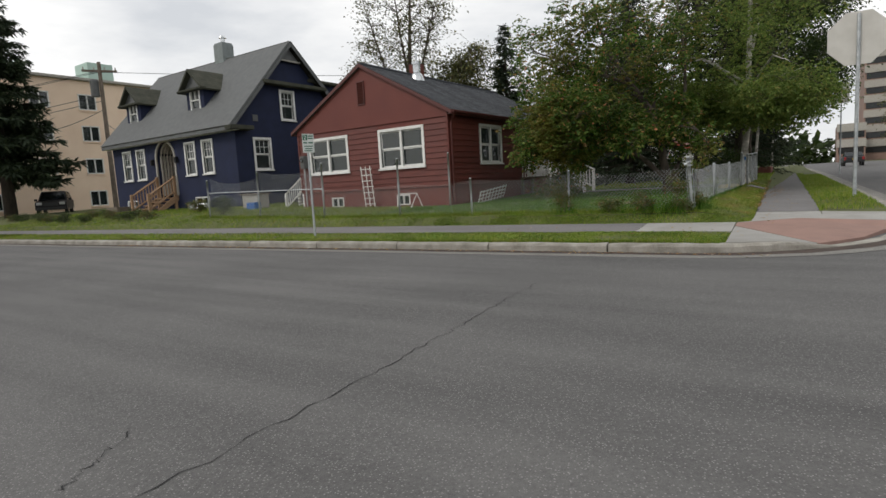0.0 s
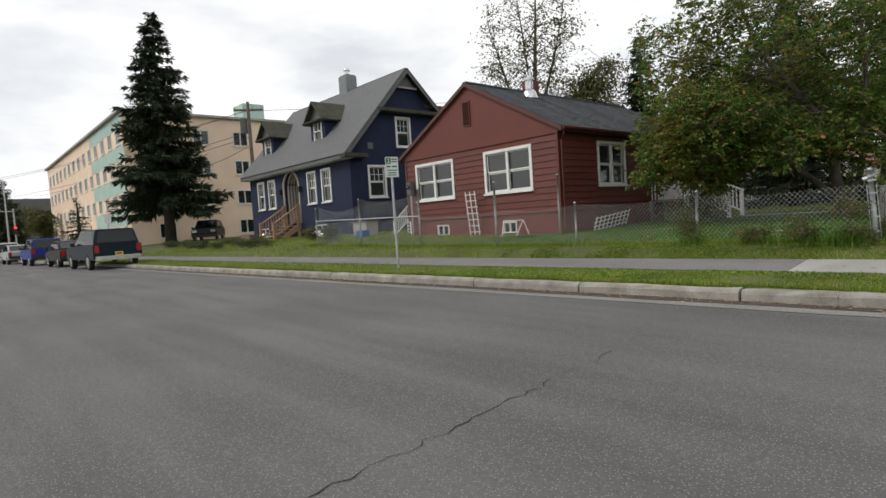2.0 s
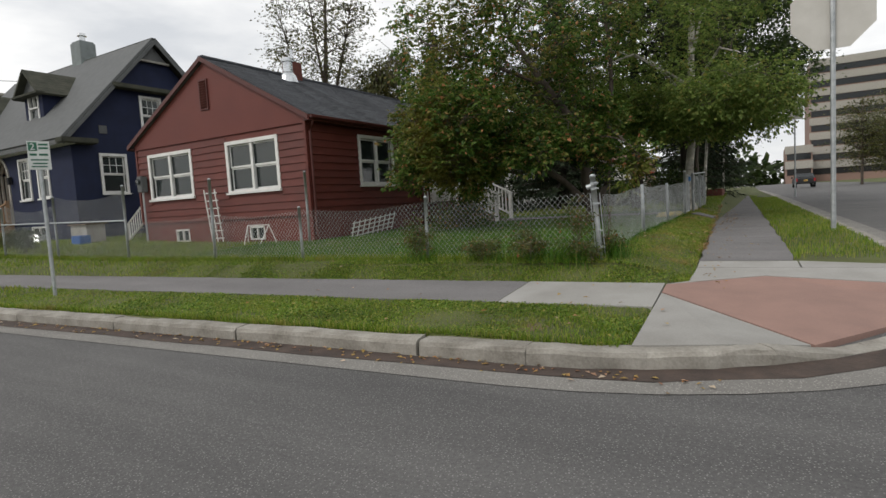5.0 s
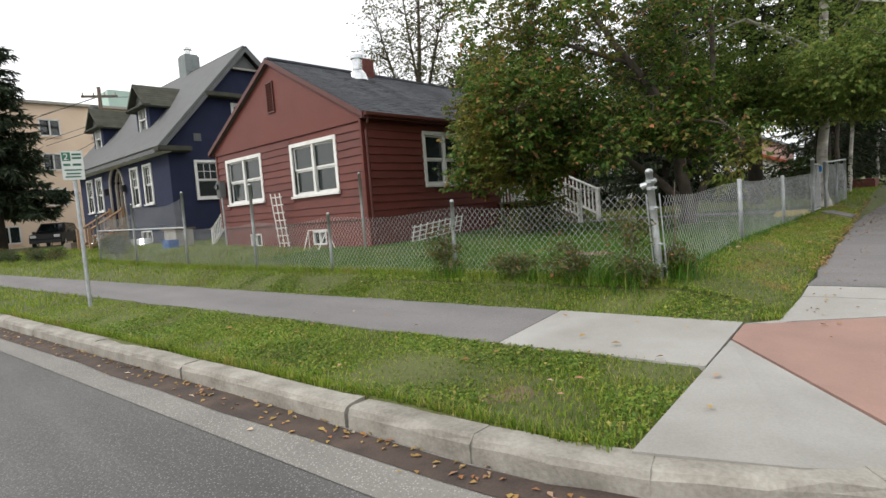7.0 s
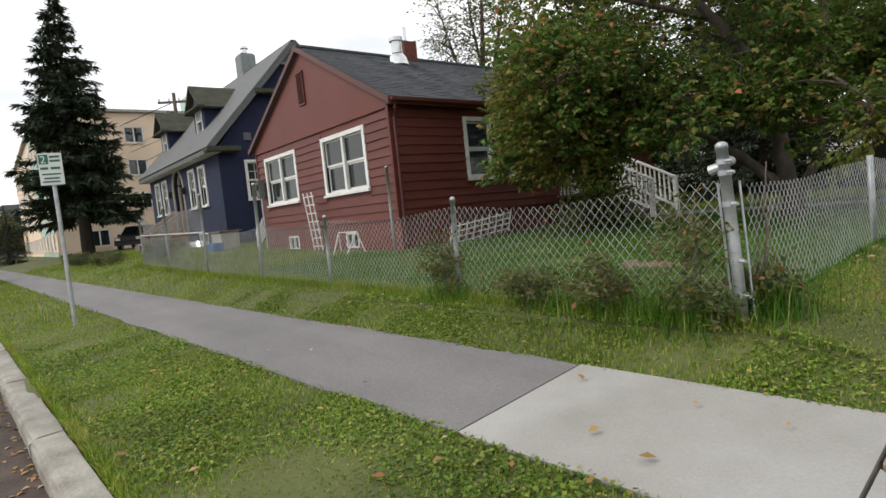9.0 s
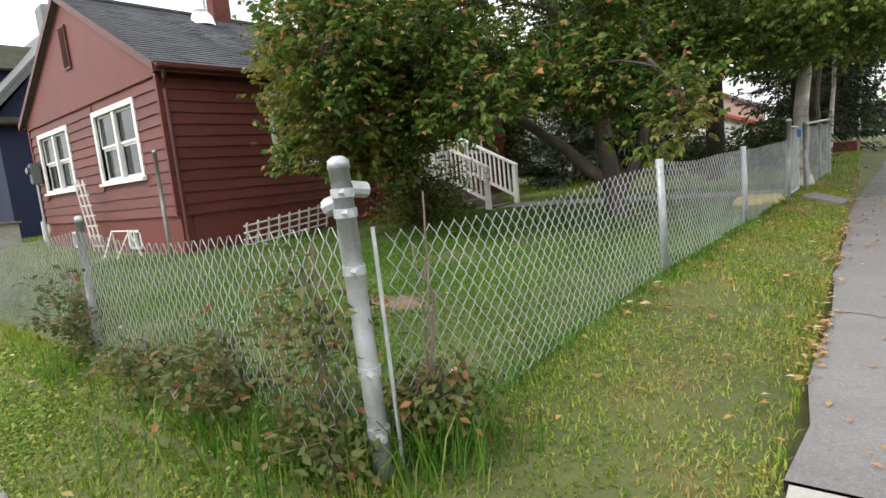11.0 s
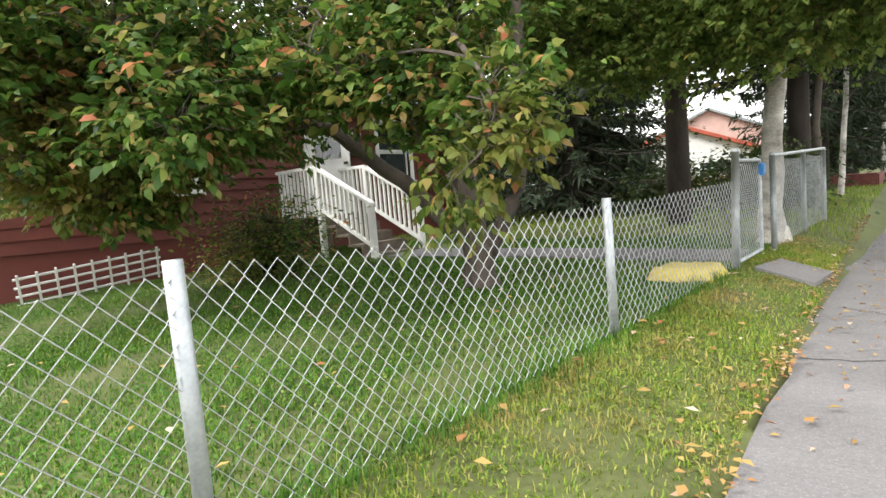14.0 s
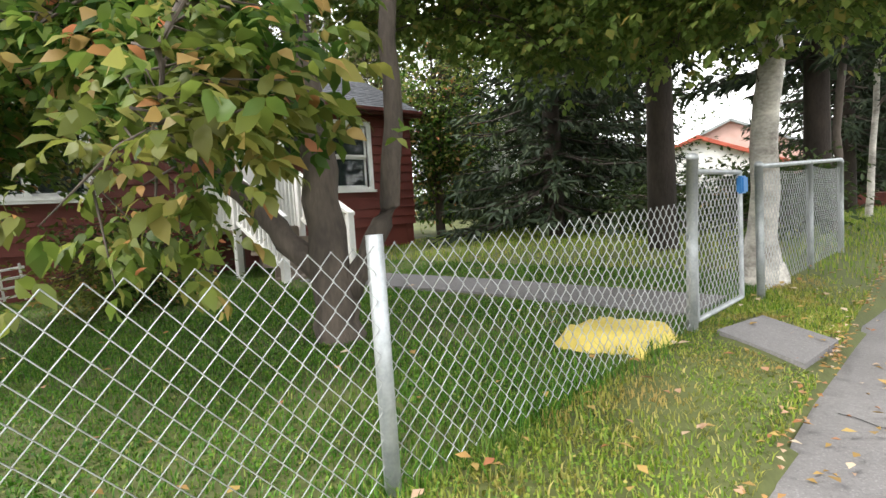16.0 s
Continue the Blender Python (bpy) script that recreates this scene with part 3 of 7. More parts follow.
# ---- red house ----
def window_unit(parent, m, x0, x1, z0, z1, cols=2, casing=0.1, blind=None, grid=(1, 1), label=""):
    """A window with white casing in the wall axes m; its opening is x0..x1, z0..z1. Each column is a double-hung sash."""
    c = casing
    bm = bmesh.new()
    for a, b, d, e in ((x0 - c, x0, z0, z1), (x1, x1 + c, z0, z1), (x0 - c, x1 + c, z1, z1 + c), (x0 - c, x1 + c, z0 - c, z0)):
        box(bm, a, b, -0.1, 0.045, d, e, m=m)
    win = part("window", bm, M_WHITE, parent, label)
    part("window_sill", box(bmesh.new(), x0 - c - 0.03, x1 + c + 0.03, 0.045, 0.09, z0 - c - 0.005, z0 - c + 0.045, 0.008, m=m), M_WHITE, win)
    w = (x1 - x0) / cols
    zm = (z0 + z1) / 2
    for i in range(cols):
        a, b = x0 + i * w, x0 + (i + 1) * w
        if i:
            part("mullion", box(bmesh.new(), a - 0.045, a + 0.045, -0.1, 0.03, z0, z1, m=m), M_WHITE, win)
        for low in (0, 1):
            d, e = (z0, zm) if low else (zm, z1)
            y = -0.075 if low else -0.045
            bm, s = bmesh.new(), 0.045
            for q in ((a, a + s, d, e), (b - s, b, d, e), (a + s, b - s, d, d + s), (a + s, b - s, e - s, e)):
                box(bm, q[0], q[1], y - 0.02, y + 0.015, q[2], q[3], m=m)
            if low == 0:
                for k in range(1, grid[0]):
                    xx = a + s + (b - a - 2 * s) * k / grid[0]
                    box(bm, xx - 0.011, xx + 0.011, y - 0.012, y + 0.012, d, e, m=m)
                for k in range(1, grid[1]):
                    zz = d + (e - d) * k / grid[1]
                    box(bm, a, b, y - 0.012, y + 0.012, zz - 0.011, zz + 0.011, m=m)
            part("sash", bm, M_WHITE, win)
            part("pane", box(bmesh.new(), a + 0.03, b - 0.03, y - 0.006, y - 0.001, d + 0.03, e - 0.03, m=m), M_PANE, win)
    if blind:
        part("blind", box(bmesh.new(), x0 + 0.01, x1 - 0.01, -0.17, -0.15, z0 + (z1 - z0) * blind[1], z1, m=m), blind[0], win)
    # flat panel behind the panes; the room's darkness is its colour
    part("dark_room_panel", box(bmesh.new(), x0 - 0.02, x1 + 0.02, -0.62, -0.6, z0 - 0.02, z1 + 0.02, m=m), M_DARK, win)
    return win


def lap_boards(parent, m, x0, x1, z0, z1, course, holes, material, top=None):
    """Lap siding in the wall axes m, split round the openings; each board wedge-shaped with a ragged lower edge."""
    z = z0
    r = random.Random(int(abs(x0 * 91 + z0 * 17)))
    while z < z1 - 0.02:
        ze = min(z + course, z1)
        cuts = [(x0, x1)]
        for h in holes:
            if h[2] < ze - 0.02 and h[3] > z + 0.02:
                nxt = []
                for a, b in cuts:
                    if h[1] <= a or h[0] >= b:
                        nxt.append((a, b))
                    else:
                        nxt += [q for q in ((a, h[0]), (h[1], b)) if q[1] - q[0] > 0.02]
                cuts = nxt
        for a, b in cuts:
            n = max(2, int((b - a) / 0.28))
            bm = bmesh.new()
            prev = None
            for i in range(n + 1):
                x = a + (b - a) * i / n
                dz = r.uniform(-0.009, 0.009)
                vs = [bm.verts.new(m @ Vector(p)) for p in ((x, 0.002, ze + 0.015), (x, 0.034, z + dz), (x, 0.002, z + dz - 0.004))]
                if prev:
                    bm.faces.new((prev[0], vs[0], vs[1], prev[1]))
                    bm.faces.new((prev[1], vs[1], vs[2], prev[2]))
                prev = vs
            part("siding_board", bm, material, parent)
        z = ze


red_house = thing("red_house", (-11.77, 8.2, 0.1), "single-storey red timber house with charcoal shingle roof", "house")
RL, RR, RF, RB = -15.42, -8.12, 3.15, 13.2


def at_home(home):
    return Matrix.Translation(-home.location)


RO = at_home(red_house)
m_front = RO @ side((RL, RF, 0), (1, 0, 0), (0, -1, 0))
m_side = RO @ side((RR, RF, 0), (0, 1, 0), (1, 0, 0))
m_left = RO @ side((RL, RB, 0), (0, -1, 0), (-1, 0, 0))
m_back = RO @ side((RR, RB, 0), (-1, 0, 0), (0, 1, 0))
FW, SW = RR - RL, RB - RF
win_a, win_b = (0.70, 2.63, 1.61, 2.85), (4.34, 6.20, 1.61, 2.87)
win_c, win_d, door_s = (2.1, 3.6, 1.63, 2.9), (7.85, 8.8, 1.66, 2.93), (5.95, 6.85, 0.98, 3.0)
bas_a, bas_b = (1.6, 2.25, 0.22, 0.6), (4.9, 5.5, 0.22, 0.6)
FOUND = 0.85
EAVE = 3.25
part("wall", holed(bmesh.new(), m_front, 0, FW, FOUND, EAVE, 0.14, [win_a, win_b]), M_RED_FLAT, red_house)
part("wall", holed(bmesh.new(), m_side, 0.14, SW - 0.14, FOUND, EAVE, 0.14, [win_c, win_d, door_s]), M_RED_FLAT, red_house)
part("wall", holed(bmesh.new(), m_left, 0.14, SW - 0.14, FOUND, EAVE, 0.14, []), M_RED_FLAT, red_house)
part("wall", holed(bmesh.new(), m_back, 0, FW, FOUND, EAVE, 0.14, []), M_RED_FLAT, red_house)
for mm, w, hs in ((m_front, FW, [bas_a, bas_b]), (m_side, SW, []), (m_left, SW, []), (m_back, FW, [])):
    bm = bmesh.new()
    mi = mm @ Matrix.Translation((0, -0.03, 0))
    e = 0.03 if w == FW else 0.24
    holed(bm, mi, e, w - e, -0.4, FOUND, 0.2, hs)
    part("foundation", bm, M_RED_FLAT, red_house, "red-painted foundation wall")
pad = lambda h: (h[0] - 0.1, h[1] + 0.1, h[2] - 0.1, h[3] + 0.1)
lap_boards(red_house, m_front, 0, FW, FOUND - 0.03, 3.16, 0.193, [pad(win_a), pad(win_b)], M_RED)
lap_boards(red_house, m_side, 0, SW, FOUND - 0.03, 3.2, 0.193, [pad(win_c), pad(win_d), pad(door_s)], M_RED)
lap_boards(red_house, m_left, 0, SW, FOUND - 0.03, 3.2, 0.193, [], M_RED)
window_unit(red_house, m_front, *win_a, 2, 0.1, (M_BLIND, 0.1), label="white double sash window with green blind")
window_unit(red_house, m_front, *win_b, 2, 0.1, (M_BLIND, 0.1), label="white double sash window with green blind")
window_unit(red_house, m_side, *win_c, 2, 0.1, None, label="white double sash window, dark inside")
window_unit(red_house, m_side, *win_d, 1, 0.1, (M_CURTAIN, 0.5), label="white sash window with pale curtain")
for h in (bas_a, bas_b):
    mi = m_front @ Matrix.Translation((0, -0.03, 0))
    bm = bmesh.new()
    for q in ((h[0], h[0] + 0.05, h[2], h[3]), (h[1] - 0.05, h[1], h[2], h[3]), (h[0], h[1], h[3] - 0.05, h[3]), (h[0], h[1], h[2], h[2] + 0.04), ((h[0] + h[1]) / 2 - 0.02, (h[0] + h[1]) / 2 + 0.02, h[2], h[3])):
        box(bm, q[0], q[1], -0.08, 0.012, q[2], q[3], m=mi)
    w = part("basement_window", bm, M_WHITE, red_house, "small white basement window")
    part("pane", box(bmesh.new(), h[0] + 0.03, h[1] - 0.03, -0.05, -0.045, h[2] + 0.03, h[3] - 0.03, m=mi), M_PANE, w)
    # black panel in place of the unlit basement
    part("dark_room_panel", box(bmesh.new(), h[0], h[1], -0.24, -0.22, h[2], h[3], m=mi), M_DARK, w)
# gable faces
PX, PZ = (RL + RR) / 2, 5.28
for yy, s in ((RF, -1), (RB, 1)):
    bm = bmesh.new()
    y0, y1 = sorted((yy + s * 0.045, yy - s * 0.1))
    tri = [(RL - 0.02, 3.15), (RR + 0.02, 3.15), (RR + 0.02, 3.3), (PX, PZ), (RL - 0.02, 3.3)]
    a = [bm.verts.new(RO @ Vector((x, y0, z))) for x, z in tri]
    b = [bm.verts.new(RO @ Vector((x, y1, z))) for x, z in tri]
    bm.faces.new(a)
    bm.faces.new(b[::-1])
    for i in range(5):
        bm.faces.new((a[i], b[i], b[(i + 1) % 5], a[(i + 1) % 5]))
    part("gable", bm, M_RED_FLAT, red_house, "smooth red gable panel")
# louvred vent
vent = part("gable_vent", box(bmesh.new(), 3.42, 3.74, 0.045, 0.06, 3.98, 4.76, m=m_front), M_DARK, red_house)
bm = bmesh.new()
for q in ((3.40, 3.44, 3.95, 4.8), (3.72, 3.76, 3.95, 4.8), (3.44, 3.72, 4.76, 4.8), (3.44, 3.72, 3.95, 3.99)):
    box(bm, q[0], q[1], 0.045, 0.085, q[2], q[3], m=m_front)
part("vent_trim", bm, M_RED_DARK, vent)
for k in range(11):
    z = 4.0 + k * 0.07
    part("louvre", box(bmesh.new(), 3.44, 3.72, -0.03, 0.0, 0, 0.06, m=m_front @ pose(0, 0.075, z, -35, 0, 0)), M_RED_DARK, vent)


def shingle_slope(parent, m, length, run, material, course=0.14, rows_parts=True, r=None):
    """A roof slope in axes m (x along the eave, y up the slope, z out of it): a deck and a course of shingles after another."""
    r = r or random.Random(int(length * 100))
    part("roof_deck", box(bmesh.new(), 0, length, 0, run, -0.09, 0, m=m), M_TRIM_GREY, parent)
    n = int(run / course)
    for k in range(n + 1):
        y = k * course
        bm = bmesh.new()
        x = -r.uniform(0, 0.25)
        while x < length:
            w = r.uniform(0.22, 0.42)
            a, b = max(x, 0) + 0.002, min(x + w, length) - 0.002
            ye = min(y + course * 1.25, run)
            if b - a > 0.03 and ye > y + 0.01:
                h0, h1 = 0.016 + r.uniform(-0.003, 0.004), 0.004
                vs = [bm.verts.new(m @ Vector(p)) for p in ((a, y, h0), (b, y, h0), (b, ye, h1), (a, ye, h1), (a, y, 0), (b, y, 0))]
                bm.faces.new(vs[:4])
                bm.faces.new((vs[4], vs[5], vs[1], vs[0]))
            x += w
        part("shingle_course", bm, material, parent)


def slope_axes(o, along, up_pt):
    """Axes of a slope: from o, x along 'along', y towards up_pt, z outwards."""
    x = Vector(along).normalized()
    y = (Vector(up_pt) - Vector(o))
    y = (y - x * y.dot(x)).normalized()
    z = x.cross(y)
    mm = Matrix.Identity(4)
    for i in range(3):
        mm[i][0], mm[i][1], mm[i][2], mm[i][3] = x[i], y[i], z[i], o[i]
    return mm


OV = 0.24
slope_k = (5.36 - 3.27) / 3.9
ez = 5.4 - slope_k * (3.65 + OV)
run = math.hypot(3.65 + OV, 5.4 - ez)
shingle_slope(red_house, RO @ slope_axes((RR + OV, RF - 0.14, ez), (0, 1, 0), (PX, RF - 0.14, 5.4)), RB - RF + 0.28, run, M_SHINGLE_DARK)
shingle_slope(red_house, RO @ slope_axes((RL - OV, RB + 0.14, ez), (0, -1, 0), (PX, RB + 0.14, 5.4)), RB - RF + 0.28, run, M_SHINGLE_DARK)
part("ridge_cap", one(PX - 0.12, PX + 0.12, RF - 0.15, RB + 0.15, 5.34, 5.44, 0.03, m=RO), M_SHINGLE_DARK, red_house)
for sgn, xe in ((1, RR + OV), (-1, RL - OV)):
    part("fascia", one(min(xe, xe + sgn * 0.025), max(xe, xe + sgn * 0.025), RF - 0.14, RB + 0.14, ez - 0.15, ez - 0.005, m=RO), M_RED_DARK, red_house)
    part("soffit", one(min(xe, xe - sgn * OV), max(xe, xe - sgn * OV), RF - 0.1, RB + 0.1, ez - 0.13, ez - 0.1, m=RO), M_RED_DARK, red_house)
    for yy in (RF - 0.165, RB + 0.14):
        bm = bmesh.new()
        a, b = Vector((xe, yy, ez - 0.14)), Vector((PX, yy, 5.4 - 0.12))
        c = [a, b, b + Vector((0, 0, 0.13)), a + Vector((0, 0, 0.13))]
        fr = [bm.verts.new(RO @ p) for p in c]
        bk = [bm.verts.new(RO @ (p + Vector((0, 0.025, 0)))) for p in c]
        bm.faces.new(fr)
        bm.faces.new(bk[::-1])
        for i in range(4):
            bm.faces.new((fr[i], bk[i], bk[(i + 1) % 4], fr[(i + 1) % 4]))
        part("rake_board", bm, M_RED_DARK, red_house)
part("gutter_pipe", tube(bmesh.new(), [RO @ Vector(p) for p in ((RR + 0.26, RF + 0.0, ez - 0.08), (RR + 0.2, RF + 0.02, ez - 0.22), (RR + 0.07, RF + 0.06, ez - 0.4), (RR + 0.07, RF + 0.06, 0.5), (RR + 0.1, RF + 0.05, 0.3))], 0.035), M_RED_DARK, red_house)
part("eaves_gutter", one(RR + OV + 0.025, RR + OV + 0.12, RF - 0.14, RB + 0.14, ez - 0.1, ez - 0.01, 0.02, m=RO), M_RED_DARK, red_house)
for xx in (0.02, FW - 0.02):
    part("corner_trim", box(bmesh.new(), xx - 0.04, xx + 0.04, 0.0, 0.045, FOUND, 3.15, m=m_front), M_RED, red_house)
# brick flue and metal cap
chim = part("chimney", one(-11.95, -11.5, 6.3, 6.75, 4.9, 5.85, 0.01, m=RO), M_BRICK, red_house, "small dark red brick chimney")
part("chimney_pipe", tube(bmesh.new(), [RO @ Vector(p) for p in ((-11.72, 6.52, 5.85), (-11.72, 6.52, 6.3))], 0.05), M_SHINY, chim)
flue = part("metal_flue", tube(bmesh.new(), [RO @ Vector((-11.2, 5.8, z)) for z in (5.0, 5.22, 5.3, 5.34, 5.34, 5.66, 5.66, 5.76, 5.8)], [0.3, 0.24, 0.18, 0.13, 0.15, 0.15, 0.2, 0.2, 0.1], 16), M_SHINY, red_house, "shiny metal roof flue")
# ---- porch stair of the red house ----
porch = thing("porch_stair", (-6.6, 8.85, 0.2), "white-railed wooden porch steps against the red house", "stairs")
PM = Matrix.Translation(-Vector((-6.6, 8.85, 0.2)))
P0, P1, PTOP = 8.3, 9.4, 0.98
part("landing", one(-8.1, -6.75, P0, P1, PTOP - 0.06, PTOP, 0.008, m=PM), M_GREYWOOD, porch)
for k in range(4):
    z = PTOP - (k + 1) * 0.17
    part("tread", one(-6.75 + k * 0.33, -6.4 + k * 0.33, P0 + 0.04, P1 - 0.04, z - 0.045, z, 0.006, m=PM), M_GREYWOOD, porch)
    part("riser", one(-6.74 + k * 0.33, -6.715 + k * 0.33, P0 + 0.05, P1 - 0.05, z, z + 0.15, m=PM), M_GREYWOOD, porch)
for yy in (P0, P1):
    for xx, zb, zt in ((-5.36, 0.12, 1.12), (-6.72, 0.12, 1.86)):
        part("newel_post", one(xx - 0.05, xx + 0.05, yy - 0.05, yy + 0.05, zb, zt, 0.008, m=PM), M_WHITE, porch)
    tops = [(-5.3, 1.1), (-6.75, 1.82)]
    for name, dz, h, w in (("handrail", 0.0, 0.045, 0.06), ("bottom_rail", -0.72, 0.06, 0.03)):
        bm = bmesh.new()
        c = [Vector((x, yy + s * w, z + dz + q)) for (x, z) in tops for s, q in ((-1, 0), (1, 0), (1, h), (-1, h))]
        vs = [bm.verts.new(PM @ p) for p in c]
        for f in ((0, 1, 2, 3), (7, 6, 5, 4), (0, 4, 5, 1), (1, 5, 6, 2), (2, 6, 7, 3), (3, 7, 4, 0)):
            bm.faces.new([vs[i] for i in f])
        part(name, bm, M_WHITE, porch)
    for k in range(1, 11):
        x = -5.4 - k * 0.12
        z = 1.1 + (-5.3 - x) / 1.45 * 0.72
        part("baluster", one(x - 0.018, x + 0.018, yy - 0.018, yy + 0.018, z - 0.7, z + 0.01, m=PM), M_WHITE, porch)
    part("landing_rail", one(-8.05, -6.75, yy - 0.03, yy + 0.03, 1.82, 1.88, 0.006, m=PM), M_WHITE, porch)
    for k in range(10):
        x = -7.95 + k * 0.12
        part("baluster", one(x - 0.018, x + 0.018, yy - 0.018, yy + 0.018, PTOP, 1.83, m=PM), M_WHITE, porch)
for xx in (-8.0, -6.8):
    for yy in (P0 + 0.06, P1 - 0.06):
        part("porch_post", one(xx - 0.05, xx + 0.05, yy - 0.05, yy + 0.05, 0.1, PTOP - 0.06, m=PM), M_GREYWOOD, porch)
# the white door, standing ajar, with its frame
bm = bmesh.new()
d = door_s
for q in ((d[0] - 0.1, d[0], d[2], d[3]), (d[1], d[1] + 0.1, d[2], d[3]), (d[0] - 0.1, d[1] + 0.1, d[3], d[3] + 0.1)):
    box(bm, q[0], q[1], -0.1, 0.05, q[2], q[3], m=m_side)
door = part("door", bm, M_WHITE, red_house, "white outer door standing open")
md = m_side @ Matrix.Translation((d[0], 0.04, d[2])) @ pose(0, 0, 0, 0, 0, 62)
leaf = part("door_leaf", box(bmesh.new(), 0, 0.88, -0.02, 0.02, 0.02, 2.0, 0.006, m=md), M_WHITE, door)
part("door_window", box(bmesh.new(), 0.16, 0.72, 0.021, 0.026, 1.1, 1.85, m=md), M_PANE, door)
part("door_handle", box(bmesh.new(), 0.78, 0.84, 0.02, 0.07, 0.98, 1.02, 0.005, m=md), M_BLACK, door)
part("inner_door", box(bmesh.new(), d[0], d[1], -0.14, -0.11, d[2], d[3], m=m_side), M_DARK, door)
mailbox = thing("mailbox", (-7.99, 10.15, 2.2), "black wall mailbox with pale lid beside the door", "mailbox")
part("box", one(-0.09, 0.09, -0.18, 0.18, 0, 0.42, 0.02), M_BLACK, mailbox)
part("lid", one(-0.1, 0.11, -0.19, 0.19, 0.42, 0.47, 0.012), M_SHINY, mailbox)

# ---- chain-link fences ----
FENCE_H = 0.86


def link_mesh(name, parent, p0, p1, h, cell=(0.08, 0.092), r=0.0027, sag=0.03, wob=0.012, zf=None, seed=1):
    """Woven wire between two points: upright zigzag wires that hook into one another."""
    rr = random.Random(seed)
    a, b = Vector(p0), Vector(p1)
    length = (b - a).length
    d = (b - a).normalized()
    nrm = d.cross(Vector((0, 0, 1))).normalized()
    nw = int(length / (cell[0] / 2))
    verts, faces = [], []
    nz = int(round(h / (cell[1] / 2)))
    for i in range(nw):
        t0 = i * cell[0] / 2
        prev = None
        for k in range(nz + 1):
            odd = (k + i) % 2
            s = t0 + (cell[0] / 2 if odd else 0)
            f = min(max(s / length, 0), 1)
            dip = sag * math.sin(f * math.pi) + wob * math.sin(s * 3.1 + seed) * k / nz
            z = k * cell[1] / 2
            p = a + d * s
            p.z = a.z + (b.z - a.z) * f + z - dip * z / h
            p += nrm * (0.004 if odd else -0.004) + nrm * wob * 0.9 * math.sin(s * 2.3 + z * 4 + seed)
            n0 = len(verts)
            for q in range(3):
                an = 2 * math.pi * q / 3
                verts.append(p + nrm * (r * math.cos(an)) + d * (r * math.sin(an)))
            if prev is not None:
                for q in range(3):
                    faces.append((prev + q, prev + (q + 1) % 3, n0 + (q + 1) % 3, n0 + q))
            prev = n0
    off = Vector(parent.location)
    ob = raw(name, [tuple(v - off) for v in verts], faces, M_WIRE, parent)
    return tagged(ob, kind="stuff")


def post(parent, x, y, z0, z1, r, lean=(0, 0), cap=True):
    o = parent.location
    bm = bmesh.new()
    pts = [Vector((x, y, z0 - 0.15)) - o, Vector((x + lean[0] * 0.5, y + lean[1] * 0.5, (z0 + z1) / 2)) - o, Vector((x + lean[0], y + lean[1], z1)) - o]
    rad = [r, r, r]
    if cap:
        top = pts[-1]
        pts += [top, top + Vector((0, 0, 0.03)), top + Vector((0, 0, 0.045))]
        rad += [r * 1.12, r * 1.05, r * 0.5]
    tube(bm, pts, rad, 10)
    return part("post", bm, M_GALV, parent, smooth=True)


front_fence = thing("chain_link_fence", (-5, 0, 0), "sagging galvanised chain-link fence along the front garden", "fence", "garden fences")
corner = thing("corner_post", (0, 0, 0), "thick galvanised fence corner post with clamps, leaning", "fence post")
post(corner, 0, 0, -0.05, 1.13, 0.036, (-0.09, 0.03))
for z in (0.98, 1.05, 0.78, 0.42, 0.2):
    f = z / 1.13
    c = Vector((-0.09 * f, 0.03 * f, z))
    part("clamp", tube(bmesh.new(), [c - Vector((0, 0, 0.018)), c + Vector((0, 0, 0.014))], 0.042, 12), M_GALV, corner)
    part("bolt", tube(bmesh.new(), [c + Vector((0.03, -0.03, 0)), c + Vector((0.075, -0.045, 0))], 0.012, 6), M_GALV, corner)
part("rail_socket", tube(bmesh.new(), [Vector((-0.1, 0.03, 1.02)), Vector((-0.17, 0.03, 1.0))], [0.03, 0.036], 10), M_GALV, corner)
part("rail_socket", tube(bmesh.new(), [Vector((-0.08, 0.05, 1.06)), Vector((-0.08, 0.13, 1.05))], [0.03, 0.03], 10), M_GALV, corner)
part("tension_bar", tube(bmesh.new(), [Vector((-0.075, 0.02, 0.05)), Vector((-0.13, 0.03, 0.92))], 0.008, 6), M_GALV, corner)
part("tension_bar", tube(bmesh.new(), [Vector((0.04, 0.05, 0.05)), Vector((-0.02, 0.09, 0.92))], 0.008, 6), M_GALV, corner)

FX = [-0.1, -2.75, -5.45, -7.9, -11.0, -14.2, -17.2]
for x, top in ((-2.75, 1.0), (-5.45, 0.97), (-7.9, 1.66), (-11.0, 1.74), (-14.2, 1.66), (-17.2, 1.5)):
    post(front_fence, x, 0, float(z_fence(0)), top, 0.026 if top < 1.2 else 0.03, (random.Random(int(x * 9)).uniform(-0.03, 0.03), 0.02))
for i in range(len(FX) - 1):
    z = float(z_lawn(np.float64(FX[i]), np.float64(0.0))) + 0.03
    z2 = float(z_lawn(np.float64(FX[i + 1]), np.float64(0.0))) + 0.03
    link_mesh("wire_mesh", front_fence, (FX[i], 0.0, z), (FX[i + 1], 0.0, z2), FENCE_H, seed=i + 3, sag=0.05)
link_mesh("wire_mesh", front_fence, (-11.1, 0.05, 0.95), (-14.2, 0.05, 1.0), 0.68, seed=31, sag=0.16)
link_mesh("wire_mesh", front_fence, (-14.2, 0.05, 1.0), (-17.1, 0.05, 1.1), 0.5, seed=32, sag=0.22)
